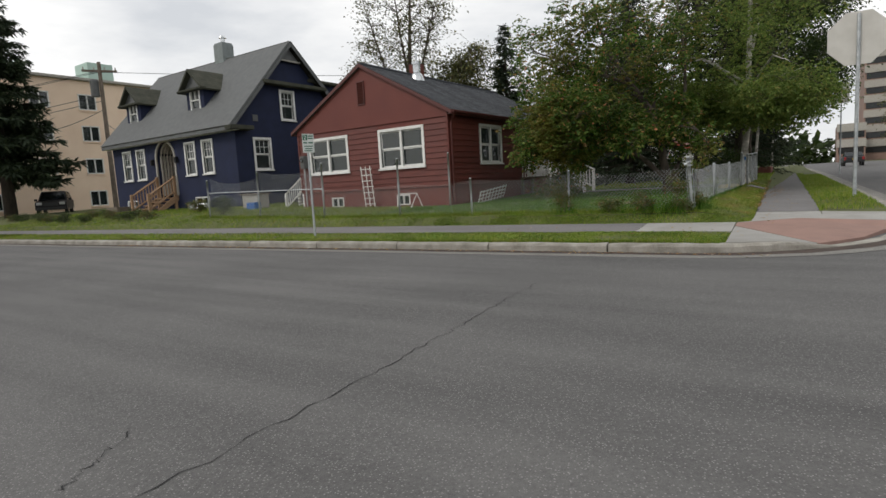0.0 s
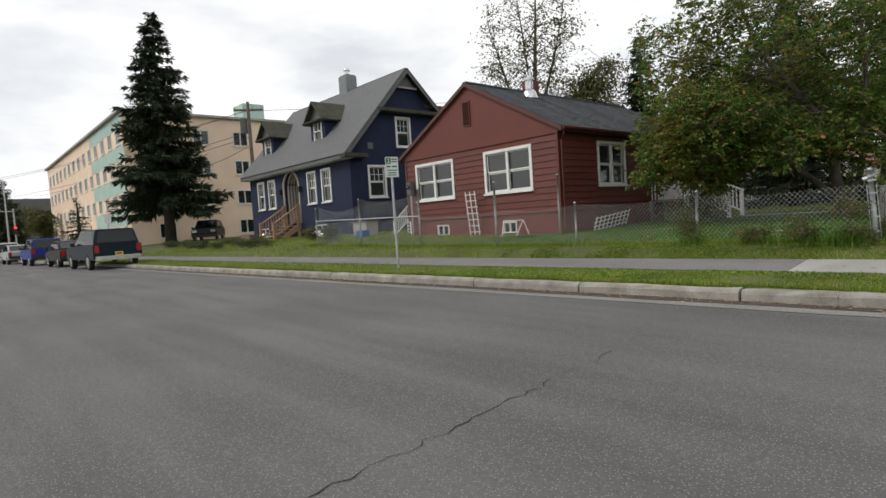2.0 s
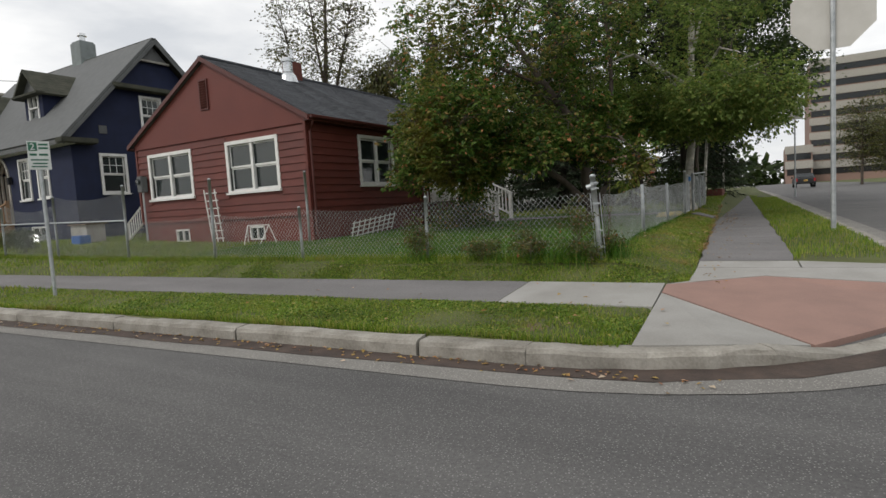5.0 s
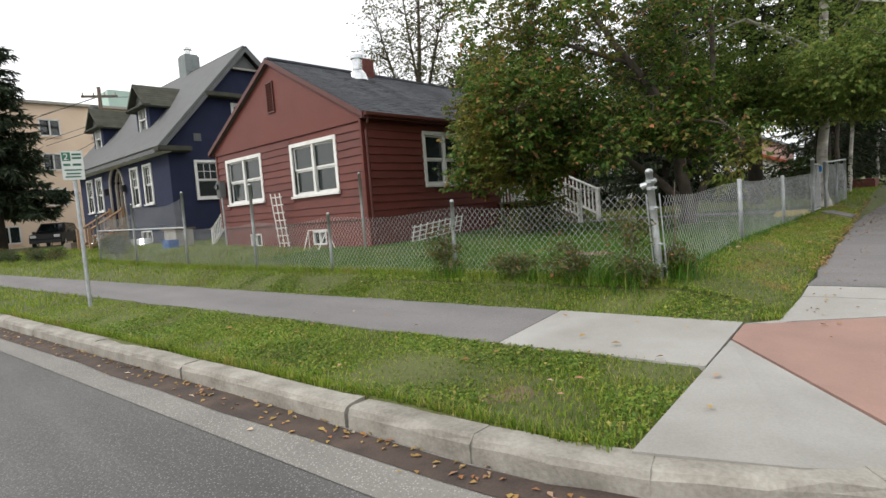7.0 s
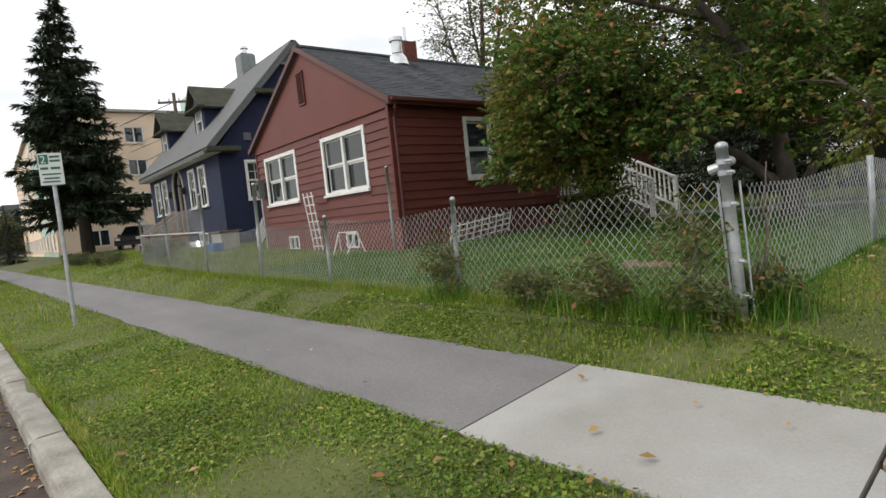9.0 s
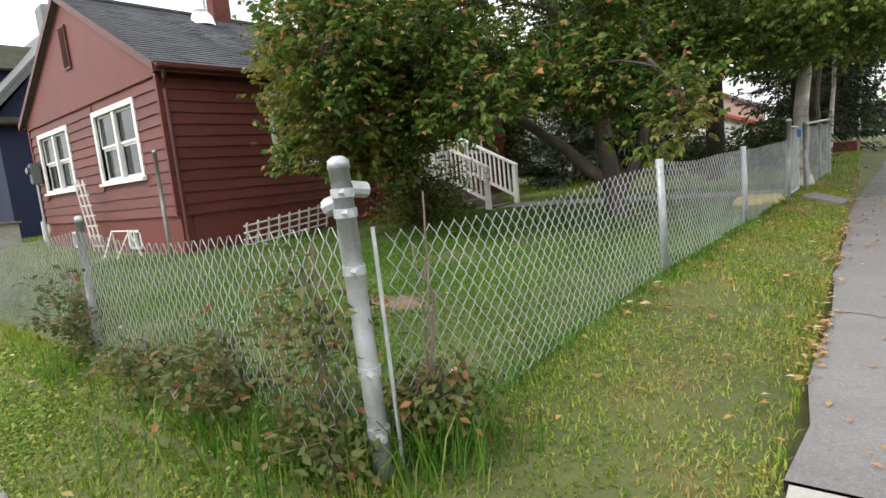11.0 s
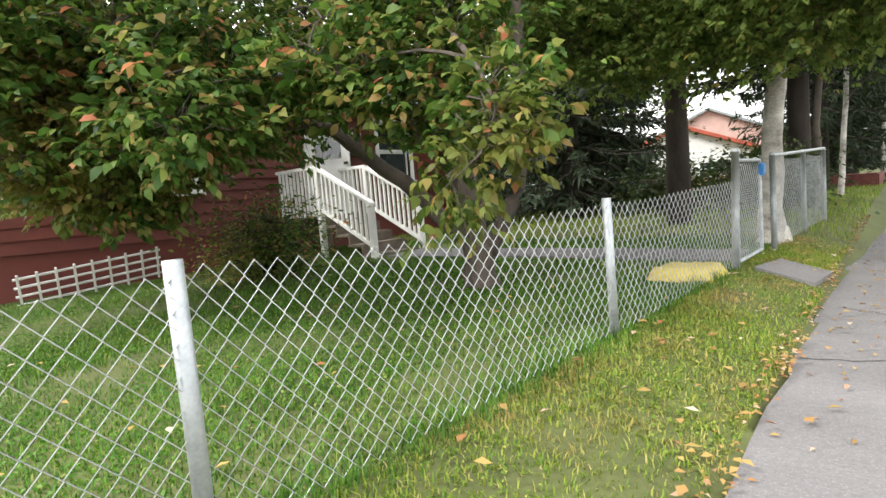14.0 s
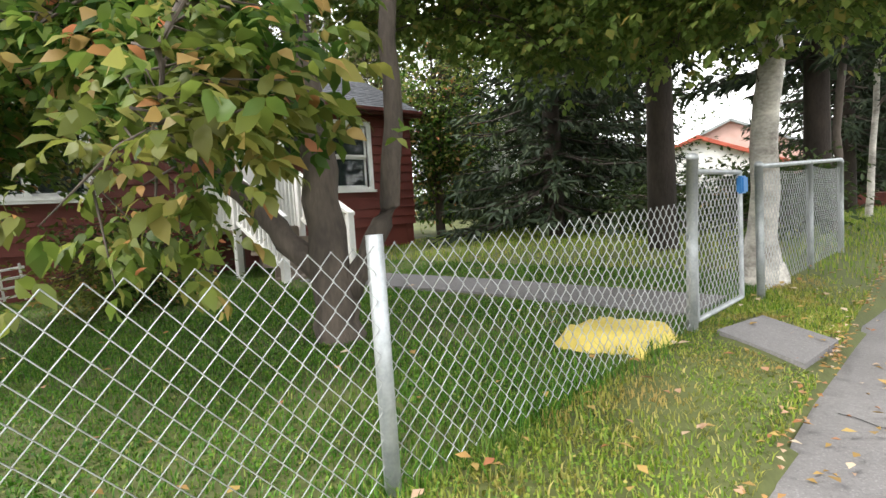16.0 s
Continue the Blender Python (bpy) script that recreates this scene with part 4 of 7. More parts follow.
part("top_rail", tube(bmesh.new(), [Vector((-11.0, 0, 0.95)) - front_fence.location, Vector((-17.2, 0, 1.05)) - front_fence.location], 0.02, 8), M_GALV, front_fence)
tall_post = thing("steel_post", (-8.0, 2.85, 0.1), "tall bare steel post standing by the house corner", "post")
post(tall_post, -8.0, 2.85, 0.1, 1.88, 0.032, (0.0, 0.0))

side_fence = thing("chain_link_fence", (0, 5, 0.15), "galvanised chain-link fence along the side path", "fence", "garden fences")
SY = [(0.0, 0.12), (-0.03, 3.08), (0.0, 5.66), (0.04, 8.12)]
for x, y in SY[1:3]:
    post(side_fence, x, y, float(z_fence(y)), float(z_fence(y)) + FENCE_H + 0.01, 0.029, (-0.01, 0), cap=False)
post(side_fence, 0.04, 8.12, 0.24, 1.33, 0.035, (0.02, 0.03))
for i in range(3):
    (xa, ya), (xb, yb) = SY[i], SY[i + 1]
    link_mesh("wire_mesh", side_fence, (xa, ya, float(z_fence(ya)) + 0.02), (xb, yb, float(z_fence(yb)) + 0.02), FENCE_H - 0.02, seed=i + 11)
gate = thing("garden_gate", (0.06, 8.16, 0.26), "chain-link garden gate swung open towards the yard", "gate")
gdir = Vector((-0.03, 1.0, 0)).normalized()
ga, gb = Vector((0, 0, 0.05)), gdir * 0.98 + Vector((0, 0, 0.05))
for a, b in ((ga, ga + Vector((0, 0, 0.95))), (gb, gb + Vector((0, 0, 0.95))), (ga, gb), (ga + Vector((0, 0, 0.95)), gb + Vector((0, 0, 0.95)))):
    part("gate_tube", tube(bmesh.new(), [a, b], 0.018, 8), M_GALV, gate)
part("tag", one(-0.02, 0.03, 0.86, 0.98, 0.84, 0.97, 0.012), mat("blue_plastic", (0.03, 0.2, 0.5), None, 0.5, bump=0.05), gate, "bright blue plastic tag tied to the gate")
link_mesh("wire_mesh", gate, gate.location + ga, gate.location + gb, 0.94, seed=21, sag=0.0, wob=0.004)
far_fence = thing("chain_link_fence", (0.15, 11, 0.3), "short run of chain-link fence beyond the birch", "fence", "garden fences")
for y in (9.35, 10.9, 12.3):
    post(far_fence, 0.1 + (y - 9) * 0.01, y, float(z_fence(y)), float(z_fence(y)) + 1.02, 0.03)
link_mesh("wire_mesh", far_fence, (0.1, 9.35, 0.3), (0.12, 10.9, 0.34), 0.96, seed=22)
link_mesh("wire_mesh", far_fence, (0.12, 10.9, 0.34), (0.14, 12.3, 0.37), 0.96, seed=23)
part("top_rail", tube(bmesh.new(), [Vector((-0.05, -1.65, 1.0)), Vector((-0.01, 1.3, 1.1))], 0.02, 8), M_GALV, far_fence)
back_fence = thing("chain_link_fence", (-4.5, 16.4, 0.35), "far back garden chain-link fence with top rail", "fence", "garden fences")
for k in range(4):
    post(back_fence, -8 + k * 2.3, 16.4, 0.35, 1.3, 0.025)
part("top_rail", tube(bmesh.new(), [Vector((-3.5, 0, 0.93)), Vector((3.4, 0, 0.95))], 0.02, 8), M_GALV, back_fence)
link_mesh("wire_mesh", back_fence, (-8, 16.4, 0.38), (-1.1, 16.4, 0.4), 0.9, seed=24, r=0.002)

# ---- things in the garden ----
def trellis(name, m, w, h, nx_, nz_, label, loc):
    t = thing(name, loc, label, "trellis", "garden trellises")
    for i in range(nx_):
        x = -w / 2 + w * i / (nx_ - 1)
        part("upright", box(bmesh.new(), x - 0.014, x + 0.014, -0.01, 0.01, 0, h, m=m), M_WHITE, t)
    for k in range(nz_):
        z = h * (k + 0.5) / nz_
        part("slat", box(bmesh.new(), -w / 2 - 0.05, w / 2 + 0.05, 0.01, 0.026, z - 0.014, z + 0.014, m=m), M_WHITE, t)
    return t


trellis("trellis", pose(0, 0, 0, 6, 0, 3), 0.42, 1.5, 3, 7, "white wooden trellis leaning on the red front wall", (-11.65, 2.98, 0.2))
trellis("trellis", pose(0, 0, 0, 0, 0, 0) @ pose(0, 0, 0, 22, 0, 90) @ pose(0, 0, 0.05, 0, -6, 0), 1.75, 0.52, 9, 4, "white lattice trellis lying on edge by the wall", (-7.62, 4.9, 0.14))
frame_a = thing("wire_plant_stand", (-9.7, 2.75, 0.13), "white metal A-shaped stand on the lawn", "stand")
for s in (-1, 1):
    part("leg", tube(bmesh.new(), [(s * 0.55, 0.1, 0), (s * 0.4, 0, 0.5)], 0.014, 6), M_WHITE, frame_a)
    part("leg", tube(bmesh.new(), [(s * 0.3, -0.25, 0), (s * 0.4, 0, 0.5)], 0.014, 6), M_WHITE, frame_a)
part("crossbar", tube(bmesh.new(), [(-0.41, 0, 0.5), (0.41, 0, 0.5)], 0.014, 6), M_WHITE, frame_a)
meter = thing("electric_meter", (-15.05, 3.0, 1.2), "grey electric meter box with conduit on the wall", "meter box")
part("box", one(-0.13, 0.13, -0.1, 0.1, 0.62, 1.12, 0.02), M_TRIM_GREY, meter)
part("dial", tube(bmesh.new(), [(0, -0.1, 0.95), (0, -0.17, 0.95)], 0.085, 14), M_PANE, meter)
part("conduit", tube(bmesh.new(), [(0, 0, -1.1), (0, 0, 0.62)], 0.03, 8), M_GALV, meter)
sack = thing("yellow_sack", (-0.25, 7.68, 0.23), "flat yellow sack lying on the grass inside the fence", "sack")
bm = bmesh.new()
bmesh.ops.create_grid(bm, x_segments=14, y_segments=12, size=0.5)
for v in bm.verts:
    ex = max(0.0, 1 - max(abs(v.co.x), abs(v.co.y)) / 0.5)
    x, y = v.co.x, v.co.y
    v.co = Vector((x * 0.6 + 0.03 * math.sin(9 * y), y * 0.6 + 0.04 * math.sin(7 * x), 0.01 + 0.1 * min(1, ex * 3.5) + 0.025 * noise.noise((x * 7, y * 7, 1))))
part("sacking", bm, M_YELLOW, sack, smooth=True)
gate_slab = tagged(part("gate_slab", prism(bmesh.new(), [(0.2, 8.1), (0.68, 8.02), (0.72, 8.68), (0.3, 8.66)], 0.0, lambda x, y: float(z_lawn(np.float64(x), np.float64(y))) + 0.04), M_WALK_ASPHALT, None), "small concrete slab outside the garden gate", "paving slab")
yard_path = tagged(part("garden_path", prism(bmesh.new(), [(-0.1, 8.5), (-0.1, 9.2), (-2.5, 9.3), (-5.2, 9.25), (-5.2, 8.4), (-2.5, 8.6)], 0.0, lambda x, y: float(z_lawn(np.float64(x), np.float64(y))) + 0.03), M_WALK_ASPHALT, None), "grey garden path from gate to porch", "path", kind="structure")


def soil_patch(loc, r0, n=18, seed=2):
    rr = random.Random(seed)
    bm = bmesh.new()
    c = bm.verts.new((0, 0, 0.02))
    mid, rim = [], []
    for i in range(n):
        a = 2 * math.pi * i / n
        r = r0 * rr.uniform(0.75, 1.2)
        mid.append(bm.verts.new((0.55 * r * math.cos(a) * 1.6, 0.55 * r * math.sin(a), 0.02 + rr.uniform(-0.012, 0.03))))
        rim.append(bm.verts.new((r * math.cos(a) * 1.6, r * math.sin(a), -0.02)))
    for i in range(n):
        j = (i + 1) % n
        bm.faces.new((c, mid[i], mid[j]))
        bm.faces.new((mid[i], rim[i], rim[j], mid[j]))
    ob = part("soil_patch", bm, M_BROWN_SOIL, None)
    ob.location = loc
    return tagged(ob, "patch of dug-over bare brown soil in the lawn", "bare soil", "bare patches")


soil_patch((-1.72, 1.72, 0.12), 0.26)
soil_patch((-0.2, -2.75, -0.285), 0.36, seed=5).scale.z = 0.4


# ---- signs ----
def pole_sign(loc, h, label, rz):
    s = thing("parking_sign", loc, label, "road sign", rz=rz)
    part("pole", tube(bmesh.new(), [(0.0, 0.0, -0.2), (0.0, 0.0, h)], 0.03, 8), M_GALV, s)
    return s


psign = pole_sign((-8.58, -2.72, -0.29), 2.62, "white and green two-hour parking sign on a steel pole", radians(70))
plate = part("plate", one(-0.155, 0.155, -0.055, -0.045, 2.16, 2.63, 0.004), M_SIGN, psign)
part("green_square", one(-0.14, -0.02, -0.0605, -0.056, 2.47, 2.61), M_SIGN_GREEN, plate)
txt = bpy.data.curves.new("numeral", "FONT")
txt.body, txt.size, txt.extrude = "2", 0.15, 0.001
num = new("numeral", txt)
txt.materials.append(M_SIGN)
num.parent, num.location, num.rotation_euler = plate, (-0.122, -0.0625, 2.487), (radians(90), 0, 0)
for z0, w0, w1, h in ((2.56, 0.0, 0.13, 0.03), (2.5, 0.0, 0.13, 0.03), (2.39, -0.13, -0.03, 0.035), (2.39, 0.0, 0.12, 0.035), (2.31, -0.12, 0.12, 0.022), (2.25, -0.1, 0.1, 0.022), (2.2, -0.12, 0.1, 0.02)):
    part("text_bar", one(w0, w1, -0.0605, -0.056, z0, z0 + h), M_SIGN_GREEN, plate)

stop_sign = thing("stop_sign", (2.95, 5.0, -0.02), "back of an octagonal road sign on a tall steel pole", "road sign", rz=radians(3))
part("pole", tube(bmesh.new(), [(0, 0, -0.2), (0, 0, 4.5)], 0.042, 8), M_GALV, stop_sign)
R8 = 0.64 / math.cos(math.pi / 8)
octo = [(R8 * math.cos(math.pi / 8 + k * math.pi / 4), R8 * math.sin(math.pi / 8 + k * math.pi / 4)) for k in range(8)]
part("plate", prism(bmesh.new(), octo, 0.0, 0.012, m=pose(0, 0.06, 3.92, 90, 0, 0)), M_SIGN_BACK, stop_sign)
for z in (3.5, 4.3):
    part("bolt", one(-0.025, 0.025, 0.0, 0.06, z - 0.02, z + 0.02, 0.004), M_GALV, stop_sign)
far_sign = thing("street_sign", (3.15, 30.0, 0.2), "small pale sign plate on a thin pole", "road sign")
part("pole", tube(bmesh.new(), [(0, 0, -0.1), (0, 0, 5.4)], 0.04, 8), M_GALV, far_sign)
part("plate", one(-0.4, 0.4, -0.06, -0.045, 4.2, 5.4, 0.004), M_SIGN_BACK, far_sign)
# ---- trees ----
def leaf_cloud(name, parent, centres, dirs, sizes, material, seed, droop=0.6, aspect=0.42, fold=0.18, fine=False, jitter=0.45):
    """Many single leaves, each a small folded blade."""
    r = np.random.RandomState(seed)
    n = len(centres)
    c = np.asarray(centres, float)
    d = np.asarray(dirs, float) + r.normal(0, jitter, (n, 3))
    d[:, 2] -= droop
    d /= np.linalg.norm(d, axis=1)[:, None]
    up = r.normal(0, 0.5, (n, 3)) + np.array([0, 0, 1.0])
    s = np.cross(d, up)
    s /= np.linalg.norm(s, axis=1)[:, None] + 1e-9
    nn = np.cross(s, d)
    L = np.asarray(sizes)[:, None]
    base, tip = c, c + d * L
    if fine:
        rows = []
        for f, w, bend in ((0.25, 0.42, 0.04), (0.58, 0.5, 0.02)):
            mid = c + d * L * f + nn * L * bend
            rows.append((mid + s * L * aspect * w + nn * L * fold * w, mid - s * L * aspect * w + nn * L * fold * w))
        tip = tip - nn * L * 0.12
        verts = np.stack([base, rows[0][0], rows[1][0], tip, rows[1][1], rows[0][1]], 1).reshape(-1, 3)
        i = np.arange(n) * 6
        faces = np.concatenate([np.stack(q, -1) for q in ((i, i + 1, i + 5), (i + 1, i + 2, i + 5), (i + 2, i + 4, i + 5), (i + 2, i + 3, i + 4))])
    else:
        mid = c + d * L * 0.45 - nn * L * fold * 0.5
        a, b = mid + s * L * aspect * 0.5 + nn * L * fold, mid - s * L * aspect * 0.5 + nn * L * fold
        verts = np.stack([base, a, tip, b], 1).reshape(-1, 3)
        i = np.arange(n) * 4
        faces = np.concatenate([np.stack([i, i + 1, i + 2], -1), np.stack([i, i + 2, i + 3], -1)])
    ob = raw(name, verts, faces, material, parent)
    return ob


def sprigs(centres, dirs, sizes, count, seed):
    """Each leaf becomes a spray of leaflets that fan out from one stalk and hang a little."""
    q = np.random.RandomState(seed)
    c, d, L = np.asarray(centres, float), np.asarray(dirs, float), np.asarray(sizes, float)
    n = len(c)
    d = d * 0.6 + q.normal(0, 0.55, (n, 3)) * (1, 1, 0.35)
    d /= np.linalg.norm(d, axis=1)[:, None]
    s = np.cross(d, q.normal(0, 0.22, (n, 3)) + np.array([0, 0, 1.0]))
    s /= np.linalg.norm(s, axis=1)[:, None]
    oc, od, ol = [], [], []
    for j in range(count):
        f = (j - (count - 1) / 2) / max(1, (count - 1) / 2)
        a = np.radians(72 * f) + q.normal(0, 0.16, n)
        oc.append(c + d * (L * 0.75 * (1 - abs(f)))[:, None])
        od.append(d * np.cos(a)[:, None] + s * np.sin(a)[:, None])
        ol.append(L * (1.1 - 0.3 * abs(f)) * q.uniform(0.85, 1.15, n))
    return np.concatenate(oc), np.concatenate(od), np.concatenate(ol)


def broadleaf(name, loc, label, limbs, crown, tips, per_tip, leaf, material, bark, seed, group="", droop=0.6, aspect=0.42, spread=0.3, bottom=None, category="tree", squash=1.0, twig=1.0, fine=False, tufted=False, spray=0, boughs=0):
    """limbs: lists of (x, y, z, radius) from the base; crown: ellipsoids (cx, cy, cz, rx, ry, rz) with weights, all from the base."""
    r = random.Random(seed)
    t = thing(name, loc, label, category, group)
    sk = []
    for limb in limbs:
        pts, rad = [], []
        for (a, b) in zip(limb, limb[1:]):
            k = 5
            for q in range(k):
                f = q / k
                pts.append(Vector(a[:3]).lerp(Vector(b[:3]), f) + Vector((r.uniform(-1, 1), r.uniform(-1, 1), 0)) * 0.025)
                rad.append(a[3] + (b[3] - a[3]) * f)
        pts.append(Vector(limb[-1][:3]))
        rad.append(limb[-1][3])
        part("trunk" if limb is limbs[0] else "limb", tube(bmesh.new(), pts, rad, 9), bark, t, smooth=True)
        sk += [(p, q) for p, q in zip(pts, rad)][2:]
    bm = bmesh.new()
    cs, ds, ss = [], [], []

    def spot():
        e = r.choices(crown, weights=[c[6] for c in crown])[0]
        while True:
            v = Vector((r.gauss(0, 1), r.gauss(0, 1), r.gauss(0, 1))).normalized()
            rad = r.random() ** 0.42
            p = Vector((e[0] + v.x * e[3] * rad, e[1] + v.y * e[4] * rad, e[2] + v.z * e[5] * rad))
            nz = noise.noise(p * 0.55 + Vector((seed, 0, 0)))
            if nz > -0.22 and (bottom is None or p.z > bottom):
                return p

    # side branches that grow from the limbs, so that twigs start near their leaves
    for _ in range(boughs):
        p = spot()
        q, qr = min(sk, key=lambda s: (s[0] - p).length + (0.5 if s[0].z > p.z else 0))
        if (p - q).length < 0.3:
            continue
        r0, line = min(qr * 0.6, 0.028), []
        bend = Vector((r.uniform(-0.12, 0.12), r.uniform(-0.12, 0.12), 0.14)) * (p - q).length
        for k in range(6):
            f = k / 5
            line.append((q.lerp(p, f) + bend * math.sin(math.pi * f), r0 * (1 - f) + 0.005))
        tube(bm, [a for a, _ in line], [b for _, b in line], 5, False)
        sk += line[2:]
    for _ in range(tips):
        p = spot()
        q, qr = min(sk, key=lambda s: (s[0] - p).length + (0.6 if s[0].z > p.z else 0) + r.uniform(0, 0.5))
        mid = q.lerp(p, 0.5) + Vector((r.uniform(-0.15, 0.15), r.uniform(-0.15, 0.15), 0.16 * (p - q).length))
        tube(bm, [q, mid, p], [min(qr * 0.5, 0.03) * twig, 0.012 * twig, 0.004 * twig], 4, False)
        out = (p - q).normalized()
        for _ in range(per_tip):
            f = r.random() ** 0.6
            if tufted:
                along = mid.lerp(p, 0.5 + 0.5 * f)
            else:
                along = mid.lerp(p, f) if r.random() < 0.75 else q.lerp(mid, 0.5 + 0.5 * f)
            off = Vector((r.gauss(0, spread), r.gauss(0, spread), r.gauss(0, spread * 0.6) * squash))
            cs.append(along + off)
            ds.append(out)
            ss.append(leaf * r.uniform(0.65, 1.25))
    tw = part("twig_work", bm, M_BARK if bark is M_BIRCH else bark, t)
    tagged(tw, kind="stuff")
    cs, ds = [tuple(c) for c in cs], [tuple(d) for d in ds]
    if spray:
        cs, ds, ss = sprigs(cs, ds, ss, spray, seed)
    cr = leaf_cloud("crown", t, cs, ds, ss, material, seed, droop, aspect, fine=fine, jitter=0.15 if spray else 0.45)
    tagged(cr, kind="stuff")
    return t


def spruce(loc, h, base_r, label, seed, clear=0.6, trunk_r=0.2, dense=1.0, group="", whorl=0.32, big=1.0):
    r = random.Random(seed)
    t = thing("spruce_tree", loc, label, "tree", group)
    part("trunk", tube(bmesh.new(), [(0, 0, -0.3), (0.02, 0.01, h * 0.3), (0, 0.03, h * 0.7), (0, 0, h * 0.99)], [trunk_r * 1.2, trunk_r * 0.85, trunk_r * 0.4, 0.012], 10), M_BARK_DARK, t, smooth=True)
    cs, ds, ss = [], [], []
    bm = bmesh.new()
    z = clear
    while z < h * 0.985:
        f = (z - clear) / (h - clear)
        rad = base_r * (1 - f) ** 0.85 * r.uniform(0.8, 1.12) + 0.06
        nb = max(4, int(9 * (0.4 + (1 - f))))
        for k in range(nb):
            a = r.uniform(0, 2 * math.pi)
            L = rad * r.uniform(0.65, 1.12)
            dv = Vector((math.cos(a), math.sin(a), 0))
            tip = Vector((0, 0, z)) + dv * L + Vector((0, 0, -0.28 * L * (1 - f) + 0.1 * L))
            root = Vector((0, 0, z + 0.05))
            mid = root.lerp(tip, 0.55) + Vector((0, 0, -0.05 * L))
            if L > 0.7:
                tube(bm, [root, mid, tip], [0.03, 0.018, 0.005], 4, False)
            n = int((10 + 26 * L) * dense)
            for _ in range(n):
                q = r.random() ** 0.75
                p = (root.lerp(mid, q / 0.55) if q < 0.55 else mid.lerp(tip, (q - 0.55) / 0.45))
                sd = Vector((-dv.y, dv.x, 0)) * r.choice((-1, 1)) * r.uniform(0.2, 1.0)
                cs.append(tuple(p + Vector((r.gauss(0, 0.06), r.gauss(0, 0.06), r.gauss(0, 0.05)))))
                ds.append(tuple(dv * 0.8 + sd + Vector((0, 0, -0.25))))
                ss.append(r.uniform(0.18, 0.38) * (0.7 + 0.3 * (1 - f)) * big)
        z += whorl * r.uniform(0.8, 1.2) * (0.6 + 0.5 * (1 - f))
    if len(bm.verts):
        tagged(part("bough_work", bm, M_BARK_DARK, t), kind="stuff")
    else:
        bm.free()
    tagged(leaf_cloud("needles", t, cs, ds, ss, L_SPRUCE, seed, 0.25, 0.24, 0.12), kind="stuff")
    return t


# the spreading tree in the garden
broadleaf("garden_tree", (-1.95, 6.8, 0.18), "spreading garden tree, green leaves turning orange, low boughs", [
    [(0, 0, -0.2, 0.2), (-0.06, 0.02, 0.4, 0.15), (-0.2, 0.05, 1.5, 0.125), (-0.45, 0.1, 2.6, 0.11), (-1.1, -0.1, 3.6, 0.085), (-1.9, -0.3, 5.0, 0.06), (-2.3, -0.4, 6.6, 0.025)],
    [(-0.03, 0.02, 0.42, 0.1), (-0.55, -0.25, 1.0, 0.085), (-1.4, -0.6, 1.75, 0.07), (-2.6, -0.9, 2.3, 0.045), (-3.9, -1.2, 2.9, 0.02)],
    [(0.0, 0.1, 0.35, 0.09), (0.32, 0.3, 1.0, 0.075), (0.4, 0.32, 2.4, 0.06), (0.5, 0.3, 4.2, 0.045), (0.3, 0.1, 6.0, 0.02)],
    [(-0.25, 0.05, 1.6, 0.06), (0.2, -0.6, 2.2, 0.045), (0.9, -1.2, 2.1, 0.025), (1.5, -1.6, 1.5, 0.01)],
    [(-0.45, 0.1, 2.6, 0.08), (-0.7, 1.0, 3.8, 0.05), (-1.0, 1.6, 5.6, 0.025)],
    [(-1.1, -0.1, 3.6, 0.06), (-2.6, -1.0, 4.4, 0.045), (-4.0, -1.2, 5.0, 0.02)],
], [(-2.2, -0.8, 4.7, 3.0, 2.5, 2.5, 4.6), (-3.6, -0.9, 2.6, 1.45, 1.7, 1.5, 1.7), (-1.9, -1.9, 2.4, 1.9, 1.2, 1.1, 2.4), (0.25, -1.4, 2.35, 0.95, 0.8, 0.8, 1.0), (-3.0, -2.3, 1.7, 1.45, 1.1, 0.95, 2.0), (-2.3, -3.2, 2.5, 1.4, 0.9, 1.15, 1.9), (0.7, -1.0, 1.6, 0.6, 0.6, 0.55, 0.26), (1.3, -1.45, 1.55, 0.42, 0.42, 0.42, 0.16), (1.15, -1.7, 0.9, 0.3, 0.3, 0.22, 0.05), (-0.6, -2.6, 1.75, 0.7, 0.5, 0.5, 0.3), (-2.3, -2.4, 1.55, 0.9, 0.7, 0.6, 0.8), (-0.4, 0.8, 5.0, 2.2, 2.0, 2.4, 1.0)],
    2050, 9, 0.102, L_MAPLE, M_BARK, 5, droop=0.55, bottom=0.6, spread=0.15, aspect=0.5, fine=True, tufted=True, twig=0.5, spray=5, boughs=150)
# low sprays that hang over the fence
broadleaf("garden_shrub", (-5.9, 6.6, 0.15), "dark leafy shrub filling the corner by the porch", [[(0, 0, -0.1, 0.04), (0.1, 0, 0.5, 0.03), (0.2, 0.1, 1.1, 0.01)], [(0, 0, 0, 0.03), (-0.3, 0.3, 0.9, 0.01)]],
          [(0, 0, 0.7, 0.9, 1.2, 0.7, 1)], 160, 34, 0.09, L_MAPLE, M_BARK, 8, droop=0.3, bottom=0.1, category="shrub")
